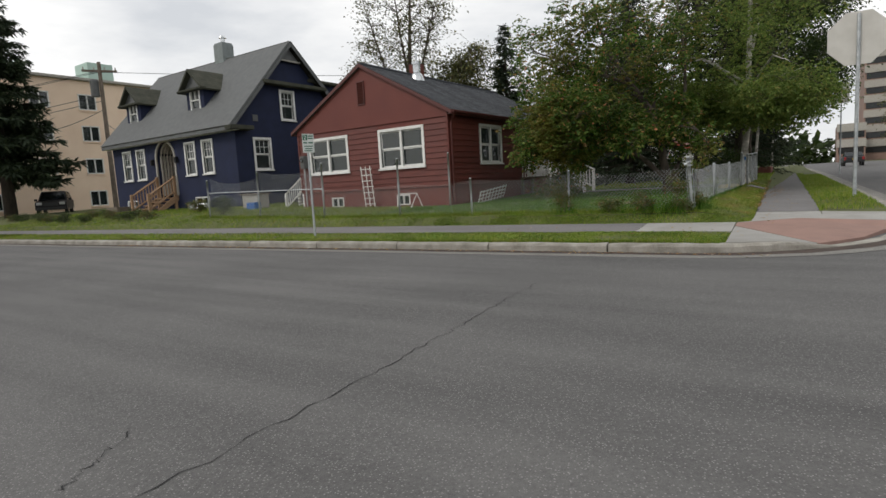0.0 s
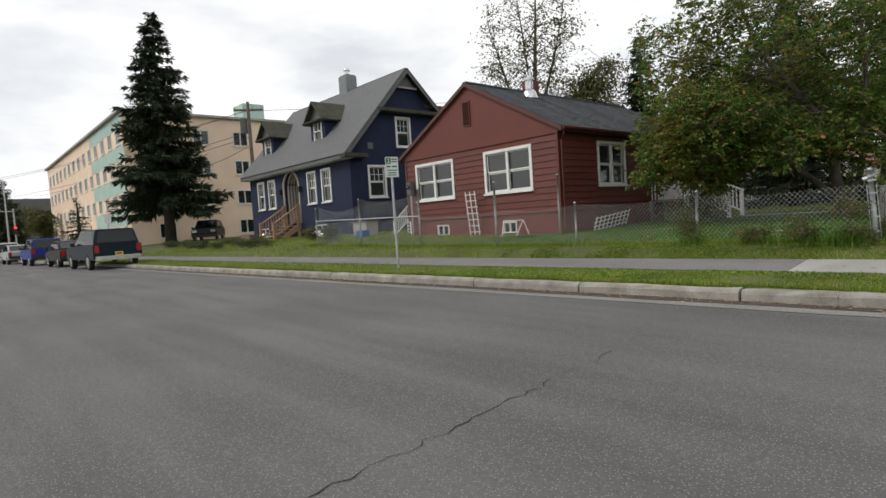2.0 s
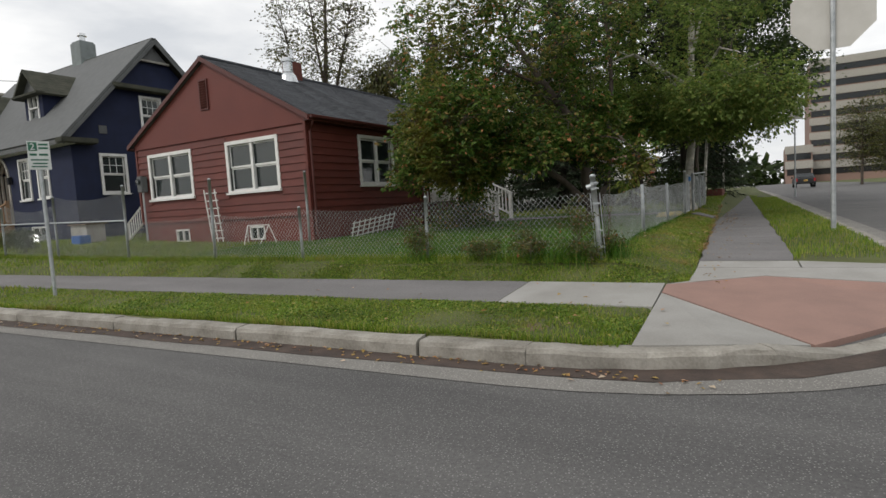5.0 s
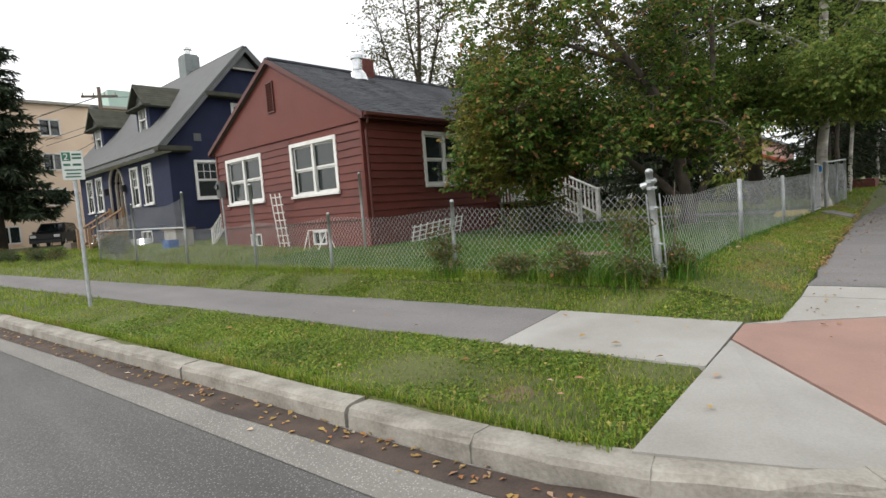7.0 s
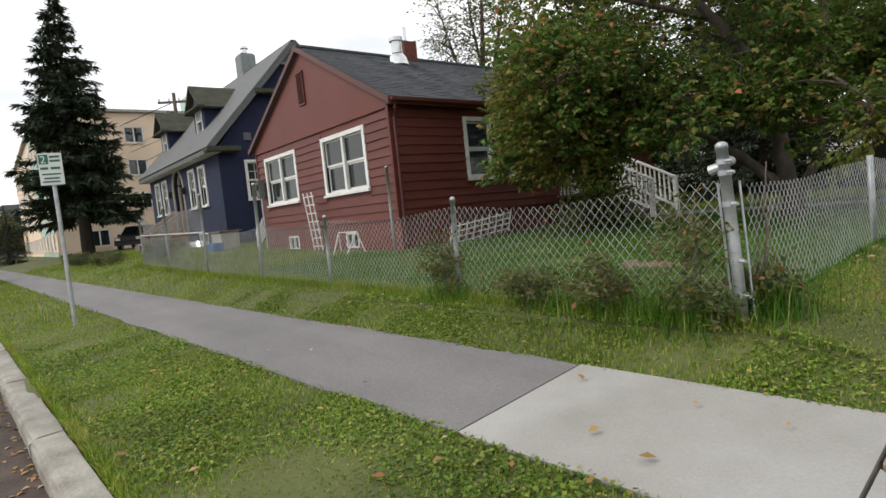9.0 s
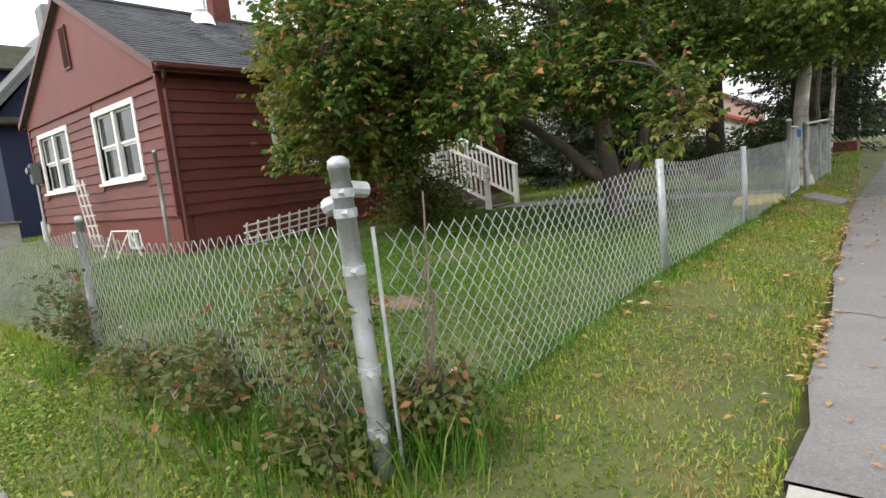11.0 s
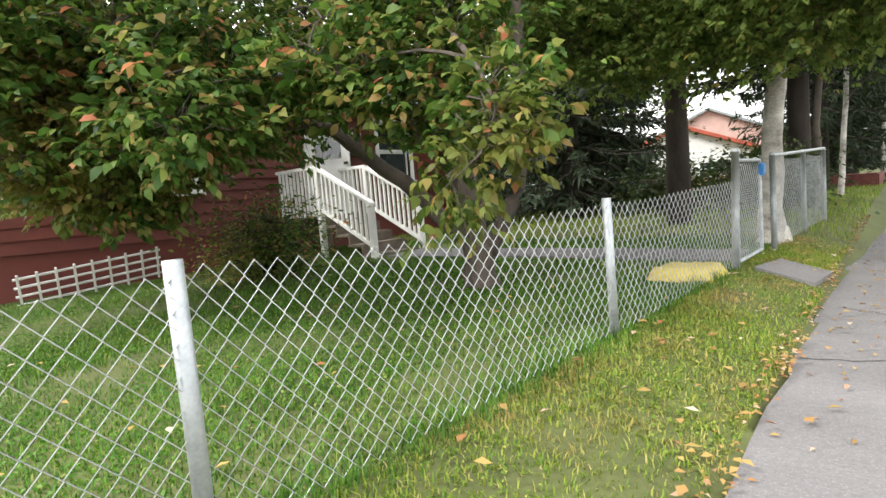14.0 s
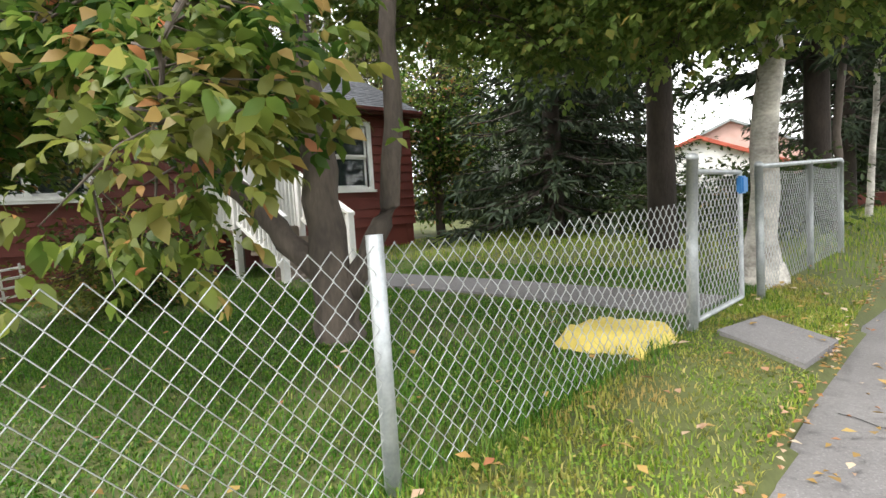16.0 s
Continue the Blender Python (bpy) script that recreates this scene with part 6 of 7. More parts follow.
def dormer(xc, half, label):
    y0, zb, ze, zp = 4.15, 4.9, 6.3, 7.25
    h = (half - 0.42 + 0.0, half + 0.42, 5.2, 6.28)
    m = BO @ side((xc - half, y0, 0), (1, 0, 0), (0, -1, 0))
    d = part("dormer", holed(bmesh.new(), m, 0, 2 * half, zb - 0.5, ze, 0.14, [h]), M_BLUE, blue, label)
    for xc0 in (0, 2 * half - 0.12):
        part("cheek", box(bmesh.new(), xc0, xc0 + 0.12, -2.2, -0.14, zb - 0.3, ze, m=m), M_BLUE, d)
    bm = bmesh.new()
    for q in ((h[0], h[0] + 0.08, h[2], h[3]), (h[1] - 0.08, h[1], h[2], h[3]), (h[0], h[1], h[3] - 0.08, h[3]), (h[0], h[1], h[2], h[2] + 0.08), (h[0], h[1], 5.72, 5.77), ((h[0] + h[1]) / 2 - 0.012, (h[0] + h[1]) / 2 + 0.012, 5.75, h[3])):
        box(bm, q[0], q[1], -0.1, 0.03, q[2], q[3], m=m)
    part("sash", bm, M_WHITE, d)
    part("pane", box(bmesh.new(), h[0], h[1], -0.07, -0.06, h[2], h[3], m=m), M_PANE, d)
    part("blind", box(bmesh.new(), h[0], h[1], -0.13, -0.11, h[2], h[3], m=m), M_CURTAIN, d)
    ov = 0.32
    for s in (-1, 1):
        o = Vector((xc + s * (half + ov), y0 - 0.3, ze - 0.1))
        top = Vector((xc, y0 - 0.3, zp))
        L = 3.4
        if s < 0:
            mm = slope_axes(o + Vector((0, L, 0)), (0, -1, 0), top + Vector((0, L, 0)))
        else:
            mm = slope_axes(o, (0, 1, 0), top)
        run_ = (top - o).length
        part("dormer_roof", box(bmesh.new(), 0, L, 0, run_, -0.08, 0.0, m=BO @ mm), M_SHINGLE_GREY, d)
        for k in range(int(run_ / 0.17)):
            part("shingle_course", box(bmesh.new(), 0, L, k * 0.17, k * 0.17 + 0.16, 0.001, 0.015, m=BO @ mm), M_SHINGLE_GREY, d)
    bm = bmesh.new()
    tri = [(-half - 0.22, ze - 0.02), (half + 0.22, ze - 0.02), (0, zp - 0.12)]
    f0 = [bm.verts.new(BO @ Vector((xc + x, y0 - 0.02, z))) for x, z in tri]
    f1 = [bm.verts.new(BO @ Vector((xc + x, y0 + 0.1, z))) for x, z in tri]
    bm.faces.new(f0)
    bm.faces.new(f1[::-1])
    part("dormer_gable", bm, M_TRIM_GREY, d)
    part("dormer_eave", one(xc - half - ov, xc + half + ov, y0 - 0.34, y0, ze - 0.12, ze - 0.02, 0.02, m=BO), M_SHINGLE_GREY, d)


dormer(-23.75, 0.72, "gabled dormer with white window")
dormer(-29.7, 0.72, "gabled dormer with white window")
ch = part("chimney", one(-25.5, -24.7, 6.7, 7.4, 7.4, 9.15, 0.015, m=BO), M_GREYBLOCK, blue, "square grey block chimney")
part("chimney_cap", one(-25.45, -24.75, 6.75, 7.35, 9.15, 9.22, m=BO), M_GREYBLOCK, ch)
part("flue_pot", tube(bmesh.new(), [BO @ Vector((-25.1, 7.05, z)) for z in (9.2, 9.5, 9.5, 9.62)], [0.12, 0.12, 0.2, 0.16], 12), M_SHINY, ch)
wing = part("rear_wing", one(BR - 4.5, BR - 0.15, 8.4, 12.5, 3.0, 6.55, m=BO), M_BLUE, blue)
part("wing_roof", one(BR - 4.7, BR + 0.1, 8.2, 12.8, 6.55, 6.72, 0.03, m=BO), M_SHINGLE_GREY, blue)

# entrance steps of new lumber
steps = thing("entrance_steps", (-25.9, 2.6, 0.3), "bare lumber entrance steps with square handrails", "stairs")
for k in range(5):
    z, y = 0.7 - k * 0.16, 0.75 - k * 0.3
    part("tread", one(-0.75, 0.75, y - 0.3, y + 0.02, z - 0.05, z, 0.006), M_NEWWOOD, steps)
for x in (-0.8, 0.8):
    for y, z in ((-0.65, 0.95), (0.75, 1.8)):
        part("newel_post", one(x - 0.06, x + 0.06, y - 0.06, y + 0.06, -0.25, z, 0.008), M_NEWWOOD, steps)
    for dz in (0.85, 0.15):
        bm = bmesh.new()
        tube(bm, [(x, -0.65, dz), (x, 0.75, dz + 0.85)], 0.05, 4)
        part("handrail", bm, M_NEWWOOD, steps)
    for k in range(1, 9):
        y = -0.65 + k * 0.155
        zz = (y + 0.65) / 1.4 * 0.85
        part("baluster", one(x - 0.02, x + 0.02, y - 0.02, y + 0.02, zz + 0.12, zz + 0.87), M_NEWWOOD, steps)
    part("stringer", prism(bmesh.new(), [(-0.75, -0.25), (-0.5, -0.25), (0.9, 0.55), (0.9, 0.8), (0.6, 0.72)], x - 0.03, x + 0.03, m=Matrix(((0, 0, 1, 0), (1, 0, 0, 0), (0, 1, 0, 0), (0, 0, 0, 1)))), M_NEWWOOD, steps)
planter = thing("entrance_deck_box", (-29.2, 2.5, 0.3), "low grey wooden box beside the entrance", "planter")
part("box", one(-0.6, 0.6, -0.4, 0.4, -0.1, 0.35, 0.02), M_GREYWOOD, planter)

# white side steps between the houses, with a bin and a grey cabinet
sst = thing("side_steps", (-16.2, 3.75, 0.2), "white-railed wooden side steps of the red house", "stairs", rz=radians(-90))
sst.scale = (0.8, 0.8, 0.8)
for x in (-0.45, 0.45):
    part("newel_post", one(x - 0.05, x + 0.05, -0.75, -0.65, -0.15, 0.85, 0.006), M_WHITE, sst)
    part("newel_post", one(x - 0.05, x + 0.05, 0.65, 0.75, -0.15, 1.75, 0.006), M_WHITE, sst)
    for dz in (0.8, 0.1):
        part("handrail", tube(bmesh.new(), [(x, -0.7, dz), (x, 0.7, dz + 0.88)], 0.045, 4), M_WHITE, sst)
    for k in range(1, 9):
        y = -0.7 + k * 0.155
        zz = (y + 0.7) / 1.4 * 0.88
        part("baluster", one(x - 0.016, x + 0.016, y - 0.016, y + 0.016, zz + 0.1, zz + 0.8), M_WHITE, sst)
for k in range(5):
    part("tread", one(-0.44, 0.44, -0.7 + k * 0.28, -0.4 + k * 0.28, 0.1 + k * 0.17, 0.14 + k * 0.17), M_GREYWOOD, sst)
bench = thing("garden_cabinet", (-17.9, 2.7, 0.28), "pale cabinet with wooden top and blue crate", "cabinet")
part("body", one(-0.5, 0.5, -0.3, 0.3, -0.1, 0.62, 0.01), M_STONE, bench)
part("top", one(-0.6, 0.6, -0.36, 0.36, 0.62, 0.68, 0.008), M_GREYWOOD, bench)
part("crate", one(0.2, 0.75, -0.66, -0.32, -0.05, 0.3, 0.02), mat("blue_plastic", (0.03, 0.13, 0.4), None, 0.5, bump=0.05), bench)

# ---- flats ----
flats = thing("apartment_building", (-60, 14, 0.2), "four-storey cream stucco apartment block with sliding windows", "apartment building")
FO = at_home(flats)
e_x, s_y, TOP = -47.0, 0.4, 10.75
f_east = FO @ side((e_x, s_y, 0), (0, 1, 0), (1, 0, 0))
f_south = FO @ side((-89, s_y, 0), (1, 0, 0), (0, -1, 0))
ew, sw = [], []
for zi, z in enumerate((0.75, 3.35, 5.95, 8.45)):
    for y, w in ((2.0, 1.35), (5.2, 1.35), (8.6, 1.35), (13.6, 0.8), (18.0, 1.35)):
        ew.append((y, y + w, z, z + 1.25))
    for k in range(14):
        sw.append((1.2 + k * 2.95, 2.6 + k * 2.95, z, z + 1.25))
part("wall", holed(bmesh.new(), f_east, 0.25, 24, -0.3, TOP, 0.25, ew), M_CREAM, flats)
part("wall", holed(bmesh.new(), f_south, 0, 42, -0.3, TOP, 0.25, sw), M_CREAM, flats)
# solid core, coloured near-black as the darkness of the rooms behind the windows
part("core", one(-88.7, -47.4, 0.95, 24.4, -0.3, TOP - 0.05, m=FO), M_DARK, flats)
part("roof_edge", one(-89.3, -46.7, 0.1, 24.7, TOP, TOP + 0.22, 0.03, m=FO), M_STONE, flats)
for z0, z1 in ((-0.2, 0.64), (2.02, 3.24), (4.62, 5.84), (7.22, 8.34), (9.72, TOP - 0.02)):
    part("mint_panel", box(bmesh.new(), 29.0, 41.9, 0.004, 0.03, z0, z1, m=f_south), M_MINT, flats)
for m, hs in ((f_east, ew), (f_south, sw)):
    for h in hs:
        bm = bmesh.new()
        xm = (h[0] + h[1]) / 2
        for q in ((h[0], h[0] + 0.08, h[2], h[3]), (h[1] - 0.08, h[1], h[2], h[3]), (h[0], h[1], h[3] - 0.08, h[3]), (h[0], h[1], h[2], h[2] + 0.08), (xm - 0.04, xm + 0.04, h[2], h[3])):
            box(bm, q[0], q[1], -0.12, 0.03, q[2], q[3], m=m)
        w = part("window", bm, M_WHITE, flats)
        part("pane", box(bmesh.new(), h[0], h[1], -0.09, -0.08, h[2], h[3], m=m), M_PANE, w)
        part("sill", box(bmesh.new(), h[0] - 0.05, h[1] + 0.05, 0.0, 0.08, h[2] - 0.1, h[2] - 0.02, m=m), M_CREAM, w)
part("stair_tower", one(-52.5, -50.2, 11.5, 13.6, TOP + 0.2, TOP + 2.3, 0.02, m=FO), M_MINT, flats, "pale green roof stack")

# ---- far buildings ----
def block_house(loc, w, d, h, ridge, wall_m, roof_m, label, rz=0.0):
    t = thing("far_house", loc, label, "house", "far houses", rz=rz)
    m = side((-w / 2, -d / 2, 0), (1, 0, 0), (0, -1, 0))
    hs = [(w * 0.15, w * 0.35, h * 0.35, h * 0.75), (w * 0.6, w * 0.85, h * 0.35, h * 0.75)]
    part("wall", holed(bmesh.new(), m, 0, w, -0.5, h, 0.2, hs), wall_m, t)
    part("core", one(-w / 2, w / 2, -d / 2 + 0.4, d / 2, -0.5, h - 0.02), wall_m, t)
    for q in hs:
        bm = bmesh.new()
        for r in ((q[0], q[0] + 0.1, q[2], q[3]), (q[1] - 0.1, q[1], q[2], q[3]), (q[0], q[1], q[3] - 0.1, q[3]), (q[0], q[1], q[2], q[2] + 0.1)):
            box(bm, r[0], r[1], -0.1, 0.04, r[2], r[3], m=m)
        w_ = part("window", bm, M_WHITE, t)
        part("pane", box(bmesh.new(), q[0], q[1], -0.08, -0.06, q[2], q[3], m=m), M_PANE, w_)
    for s in (-1, 1):
        o, top = Vector((s * (w / 2 + 0.5), -d / 2 - 0.4, h - 0.25)), Vector((0, -d / 2 - 0.4, ridge))
        L = d + 0.8
        mm = slope_axes(o, (0, 1, 0), top) if s > 0 else slope_axes(o + Vector((0, L, 0)), (0, -1, 0), top + Vector((0, L, 0)))
        part("roof", box(bmesh.new(), 0, L, 0, (top - o).length, -0.18, 0, m=mm), roof_m, t)
    tri = [(-w / 2, h - 0.02), (w / 2, h - 0.02), (0, ridge - 0.2)]
    for y in (-d / 2, d / 2 - 0.2):
        bm = bmesh.new()
        f0, f1 = [bm.verts.new((x, y, z)) for x, z in tri], [bm.verts.new((x, y + 0.2, z)) for x, z in tri]
        bm.faces.new(f0)
        bm.faces.new(f1[::-1])
        for i in range(3):
            bm.faces.new((f0[i], f1[i], f1[(i + 1) % 3], f0[(i + 1) % 3]))
        bmesh.ops.recalc_face_normals(bm, faces=bm.faces)
        part("gable", bm, wall_m, t)
    return t


M_ORANGE = mat("orange_red_roof", (0.42, 0.09, 0.05), (0.3, 0.06, 0.035), 0.8, scale=3, bump=0.1)
M_PALEPINK = mat("pale_pink_siding", (0.5, 0.33, 0.29), (0.4, 0.26, 0.22), 0.8, scale=2, bump=0.1)
block_house((-11.3, 38.0, 0.3), 8, 8, 2.2, 3.7, M_WHITE, M_ORANGE, "far bungalow with orange-red roof", radians(25))
block_house((-13.9, 51.0, 0.3), 10, 9, 3.6, 5.8, M_PALEPINK, M_GREYBLOCK, "far pale pink house with grey roof", radians(25))
block_house((-16.5, 30.0, 0.3), 8, 8, 3.2, 5.4, M_WHITE, M_SHINGLE_DARK, "far white house behind the trees", radians(10))
woodbox = thing("flower_bed", (-0.55, 24.0, 0.4), "low reddish stone flower bed beside the path", "flower bed")
part("edging", one(-0.75, 0.45, -0.9, 0.9, -0.1, 0.42, 0.04), M_BRICK, woodbox)
tower = thing("office_building", (0, 150, 1.0), "tall banded office building far up the road", "office building")
for x0, x1, h, y in ((5.0, 10.4, 8.5, 0), (10.6, 36, 30, 14)):
    b = part("wall", one(x0, x1, y, y + 25, -2, h), mat("tan_concrete", (0.3, 0.2, 0.16), (0.24, 0.16, 0.13), 0.9, scale=0.2, bump=0), tower)
    for k in range(int(h / 3.6)):
        part("window_band", one(x0 + 0.3, x1 - 0.3, y - 0.12, y + 0.1, 1.6 + k * 3.6, 3.0 + k * 3.6), M_CARGLASS if k else M_DARK, tower)
        part("white_band", one(x0 - 0.1, x1 + 0.1, y - 0.3, y + 0.1, 3.1 + k * 3.6, 4.9 + k * 3.6), M_STONE, tower)

grey_block = thing("office_building", (-150, 2, 0), "dark grey stepped modern building down the street", "office building", "far offices")
for k, (x0, x1, y0, y1, h) in enumerate(((-12, 4, -2, 12, 11.0), (-12, 0, -6, -2.02, 8.2))):
    part("wall", one(x0, x1, y0, y1, -1, h), M_TRIM_GREY, grey_block)
    for q in range(int(h / 3)):
        part("window_band", one(x1 - 0.1, x1 + 0.08, y0 + 0.4, y1 - 0.4, 1.0 + q * 3, 2.4 + q * 3), M_CARGLASS, grey_block)
# far woods round the horizon
r = np.random.RandomState(3)
cs, ds, ss = [], [], []
for k in range(260):
    a = r.uniform(-0.2, math.pi + 0.25)
    d = r.uniform(150, 260)
    x, y, h, w = d * math.cos(a), d * math.sin(a) + 5, r.uniform(6, 13), r.uniform(3, 7)
    if 3 < math.degrees(math.atan2(x, y)) < 16:
        continue
    n = 70
    p = r.normal(0, 1, (n, 3))
    p /= np.linalg.norm(p, axis=1)[:, None]
    cs.append(p * (w, w, h * 0.5) * r.uniform(0.5, 1, (n, 1)) + (x, y, h * 0.5))
    ds.append(p)
    ss.append(r.uniform(1.4, 2.6, n))
woods = leaf_cloud("far_woods", None, np.concatenate(cs), np.concatenate(ds), np.concatenate(ss), L_DARKLEAF, 4, 0.2, 0.8)
tagged(woods, "distant line of dark green trees on the horizon", "woods", kind="stuff")


# ---- vehicles ----
def extrude_profile(poly, half_w, inset, z_in):
    """A body from a side outline (x, z), narrowing above the height z_in."""
    bm = bmesh.new()
    k = len(poly)
    rows = []
    for s in (-1, 1):
        rows.append([bm.verts.new((x, s * (half_w - (inset * (z - z_in) if z > z_in else 0)), z)) for x, z in poly])
    bm.faces.new(rows[0])
    bm.faces.new(rows[1][::-1])
    for i in range(k):
        bm.faces.new((rows[0][i], rows[1][i], rows[1][(i + 1) % k], rows[0][(i + 1) % k]))
    bmesh.ops.recalc_face_normals(bm, faces=bm.faces)
    bmesh.ops.bevel(bm, geom=list(bm.edges), offset=0.035, segments=2, affect="EDGES")
    return bm


def vehicle(name, loc, rz, paint, body, glass, half_w, wheels, wr, label, rear_x, front_x, belt, tail_z, low_m=None):
    """body: outline of the lower body; glass: outline of the cabin. The vehicle heads along +x."""
    v = thing(name, loc, label, "car" if name != "pickup_truck" else "pickup truck", "parked vehicles", rz=rz)
    part("body", extrude_profile(body, half_w, 0.0, 9), paint, v)
    cab = part("cabin", extrude_profile(glass, half_w - 0.06, 0.22, belt), paint, v)
    inset = [(x * 0.97 + 0.03 * (rear_x + front_x) / 2, z) for x, z in glass]
    zs = max(z for _, z in glass)
    side_pts = [(x, min(z, zs - 0.09)) for x, z in inset]
    for s in (-1, 1):
        bm = bmesh.new()
        prism(bm, [(x * 0.93 + 0.07 * np.mean([q[0] for q in glass]), (z - belt) * 0.84 + belt + 0.04) for x, z in glass], -0.012, 0.012)
        for q in bm.verts:
            x, z, t = q.co.x, q.co.y, q.co.z
            q.co = Vector((x, s * (half_w - 0.06 - 0.22 * max(0, z - belt) + 0.004 + abs(t)), z))
        part("side_window", bm, M_CARGLASS, cab)
    xs_ = sorted(glass, key=lambda q: q[0])
    rear_lo, rear_hi = [q for q in glass if q[1] < belt + 0.05][0], [q for q in glass if q[1] > zs - 0.05][0]
    front_hi, front_lo = [q for q in glass if q[1] > zs - 0.05][-1], [q for q in glass if q[1] < belt + 0.05][-1]
    for nm, lo, hi, sg in (("rear_window", rear_lo, rear_hi, -1), ("windscreen", front_lo, front_hi, 1)):
        bm = bmesh.new()
        a, b = Vector((lo[0], 0, lo[1])).lerp(Vector((hi[0], 0, hi[1])), 0.14), Vector((lo[0], 0, lo[1])).lerp(Vector((hi[0], 0, hi[1])), 0.86)
        off = Vector((sg * 0.02, 0, 0.012))
        q = []
        for p in (a, b):
            w = half_w - 0.06 - 0.22 * max(0, p.z - belt) - 0.1
            q += [p + off + Vector((0, -w, 0)), p + off + Vector((0, w, 0))]
        vs = [bm.verts.new(p) for p in (q[0], q[1], q[3], q[2])]
        vb = [bm.verts.new(p - off * 1.5) for p in (q[0], q[1], q[3], q[2])]
        bm.faces.new(vs)
        bm.faces.new(vb[::-1])
        for i in range(4):
            bm.faces.new((vs[i], vb[i], vb[(i + 1) % 4], vs[(i + 1) % 4]))
        part(nm, bm, M_CARGLASS, cab)
    for wx in wheels:
        for s in (-1, 1):
            c = Vector((wx, s * (half_w - 0.1), wr))
            tyre = part("wheel", tube(bmesh.new(), [c + Vector((0, -0.11, 0)), c + Vector((0, -0.09, 0)), c + Vector((0, 0.09, 0)), c + Vector((0, 0.11, 0))], [wr - 0.03, wr, wr, wr - 0.03], 18), M_RUBBER, v)
            part("rim", tube(bmesh.new(), [c + Vector((0, -0.115, 0)), c + Vector((0, 0.115, 0))], wr * 0.62, 14), M_SHINY, tyre)
    for s in (-1, 1):
        part("tail_light", one(rear_x - 0.02, rear_x + 0.05, s * (half_w - 0.13) - 0.09, s * (half_w - 0.13) + 0.09, tail_z - 0.17, tail_z + 0.17, 0.01), mat_tail, v)
        part("headlight", one(front_x - 0.06, front_x + 0.02, s * (half_w - 0.25) - 0.17, s * (half_w - 0.25) + 0.17, belt - 0.28, belt - 0.1, 0.02), mat_lamp, v)
        part("mirror", one(front_lo[0] - 0.45, front_lo[0] - 0.3, s * (half_w + 0.1) - 0.09, s * (half_w + 0.1) + 0.09, belt, belt + 0.16, 0.02), M_BLACK, v)
    part("rear_bumper", one(rear_x - 0.1, rear_x + 0.05, -half_w + 0.05, half_w - 0.05, 0.42, 0.62, 0.03), low_m or M_SHINY, v)
    part("front_bumper", one(front_x - 0.05, front_x + 0.08, -half_w + 0.05, half_w - 0.05, 0.4, 0.6, 0.03), low_m or M_BLACK, v)
    pl = part("number_plate", one(rear_x - 0.112, rear_x - 0.1, -0.16, 0.16, 0.62, 0.78), M_YELLOW, v)
    part("text_bar", one(rear_x - 0.116, rear_x - 0.1125, -0.12, 0.12, 0.67, 0.73), mat_tail, pl)
    part("grille", one(front_x - 0.02, front_x + 0.03, -half_w + 0.48, half_w - 0.48, 0.68, belt - 0.1, 0.01), M_BLACK, v)
    return v


def paint(name, c):
    m = mat(name, c, tuple(q * 0.85 for q in c), 0.5, metal=0.0, scale=2, bump=0.0, spec=0.25)
    return m


mat_tail = mat("tail_lamp_red", (0.35, 0.02, 0.02), None, 0.2, bump=0)
mat_lamp = mat("headlamp_glass", (0.6, 0.6, 0.58), None, 0.1, metal=0.3, bump=0)
P_GREEN, P_BLACK, P_BLUE, P_SILVER, P_WHITE, P_GREY = paint("dark_teal_paint", (0.004, 0.014, 0.022)), paint("black_paint", (0.012, 0.012, 0.013)), paint("blue_paint", (0.02, 0.04, 0.22)), paint("silver_paint", (0.4, 0.41, 0.42)), paint("white_car_paint", (0.6, 0.6, 0.58)), paint("dark_grey_paint", (0.04, 0.042, 0.045))
TRUCK_B = [(-2.75, 0.45), (-2.75, 1.12), (1.5, 1.12), (2.55, 1.02), (2.65, 0.8), (2.65, 0.45)]
TRUCK_G = [(-2.65, 1.1), (-2.5, 1.8), (0.2, 1.84), (1.0, 1.1)]
vehicle("pickup_truck", (-28.90, -5.05, -0.43), math.pi + TURN, P_GREEN, TRUCK_B, TRUCK_G, 0.97, (-1.65, 1.75), 0.37, "dark teal pickup truck with canopy parked at the kerb", -2.75, 2.65, 1.1, 0.93)
CAR_B = [(-2.15, 0.35), (-2.2, 0.9), (-1.3, 0.98), (1.0, 0.95), (2.05, 0.78), (2.15, 0.35)]
CAR_G = [(-1.75, 0.95), (-0.9, 1.42), (0.3, 1.44), (1.15, 0.94)]
SUV_B = [(-2.25, 0.4), (-2.3, 1.05), (1.15, 1.05), (2.15, 0.95), (2.25, 0.4)]
SUV_G = [(-2.2, 1.03), (-1.95, 1.66), (0.35, 1.7), (1.2, 1.03)]
vehicle("parked_car", (-35.90, -5.35, -0.43), math.pi + TURN, P_BLACK, CAR_B, CAR_G, 0.88, (-1.35, 1.35), 0.32, "dark sedan parked along the kerb", -2.2, 2.15, 0.95, 0.75, M_BLACK)
vehicle("parked_car", (-43.20, -5.90, -0.43), math.pi + TURN, P_BLUE, SUV_B, SUV_G, 0.92, (-1.4, 1.4), 0.36, "bright blue crossover parked along the kerb", -2.3, 2.25, 1.03, 0.9, M_BLACK)
vehicle("parked_car", (-51.70, -6.50, -0.43), math.pi + TURN, P_SILVER, CAR_B, CAR_G, 0.88, (-1.35, 1.35), 0.32, "silver sedan parked along the kerb", -2.2, 2.15, 0.95, 0.75, M_BLACK)
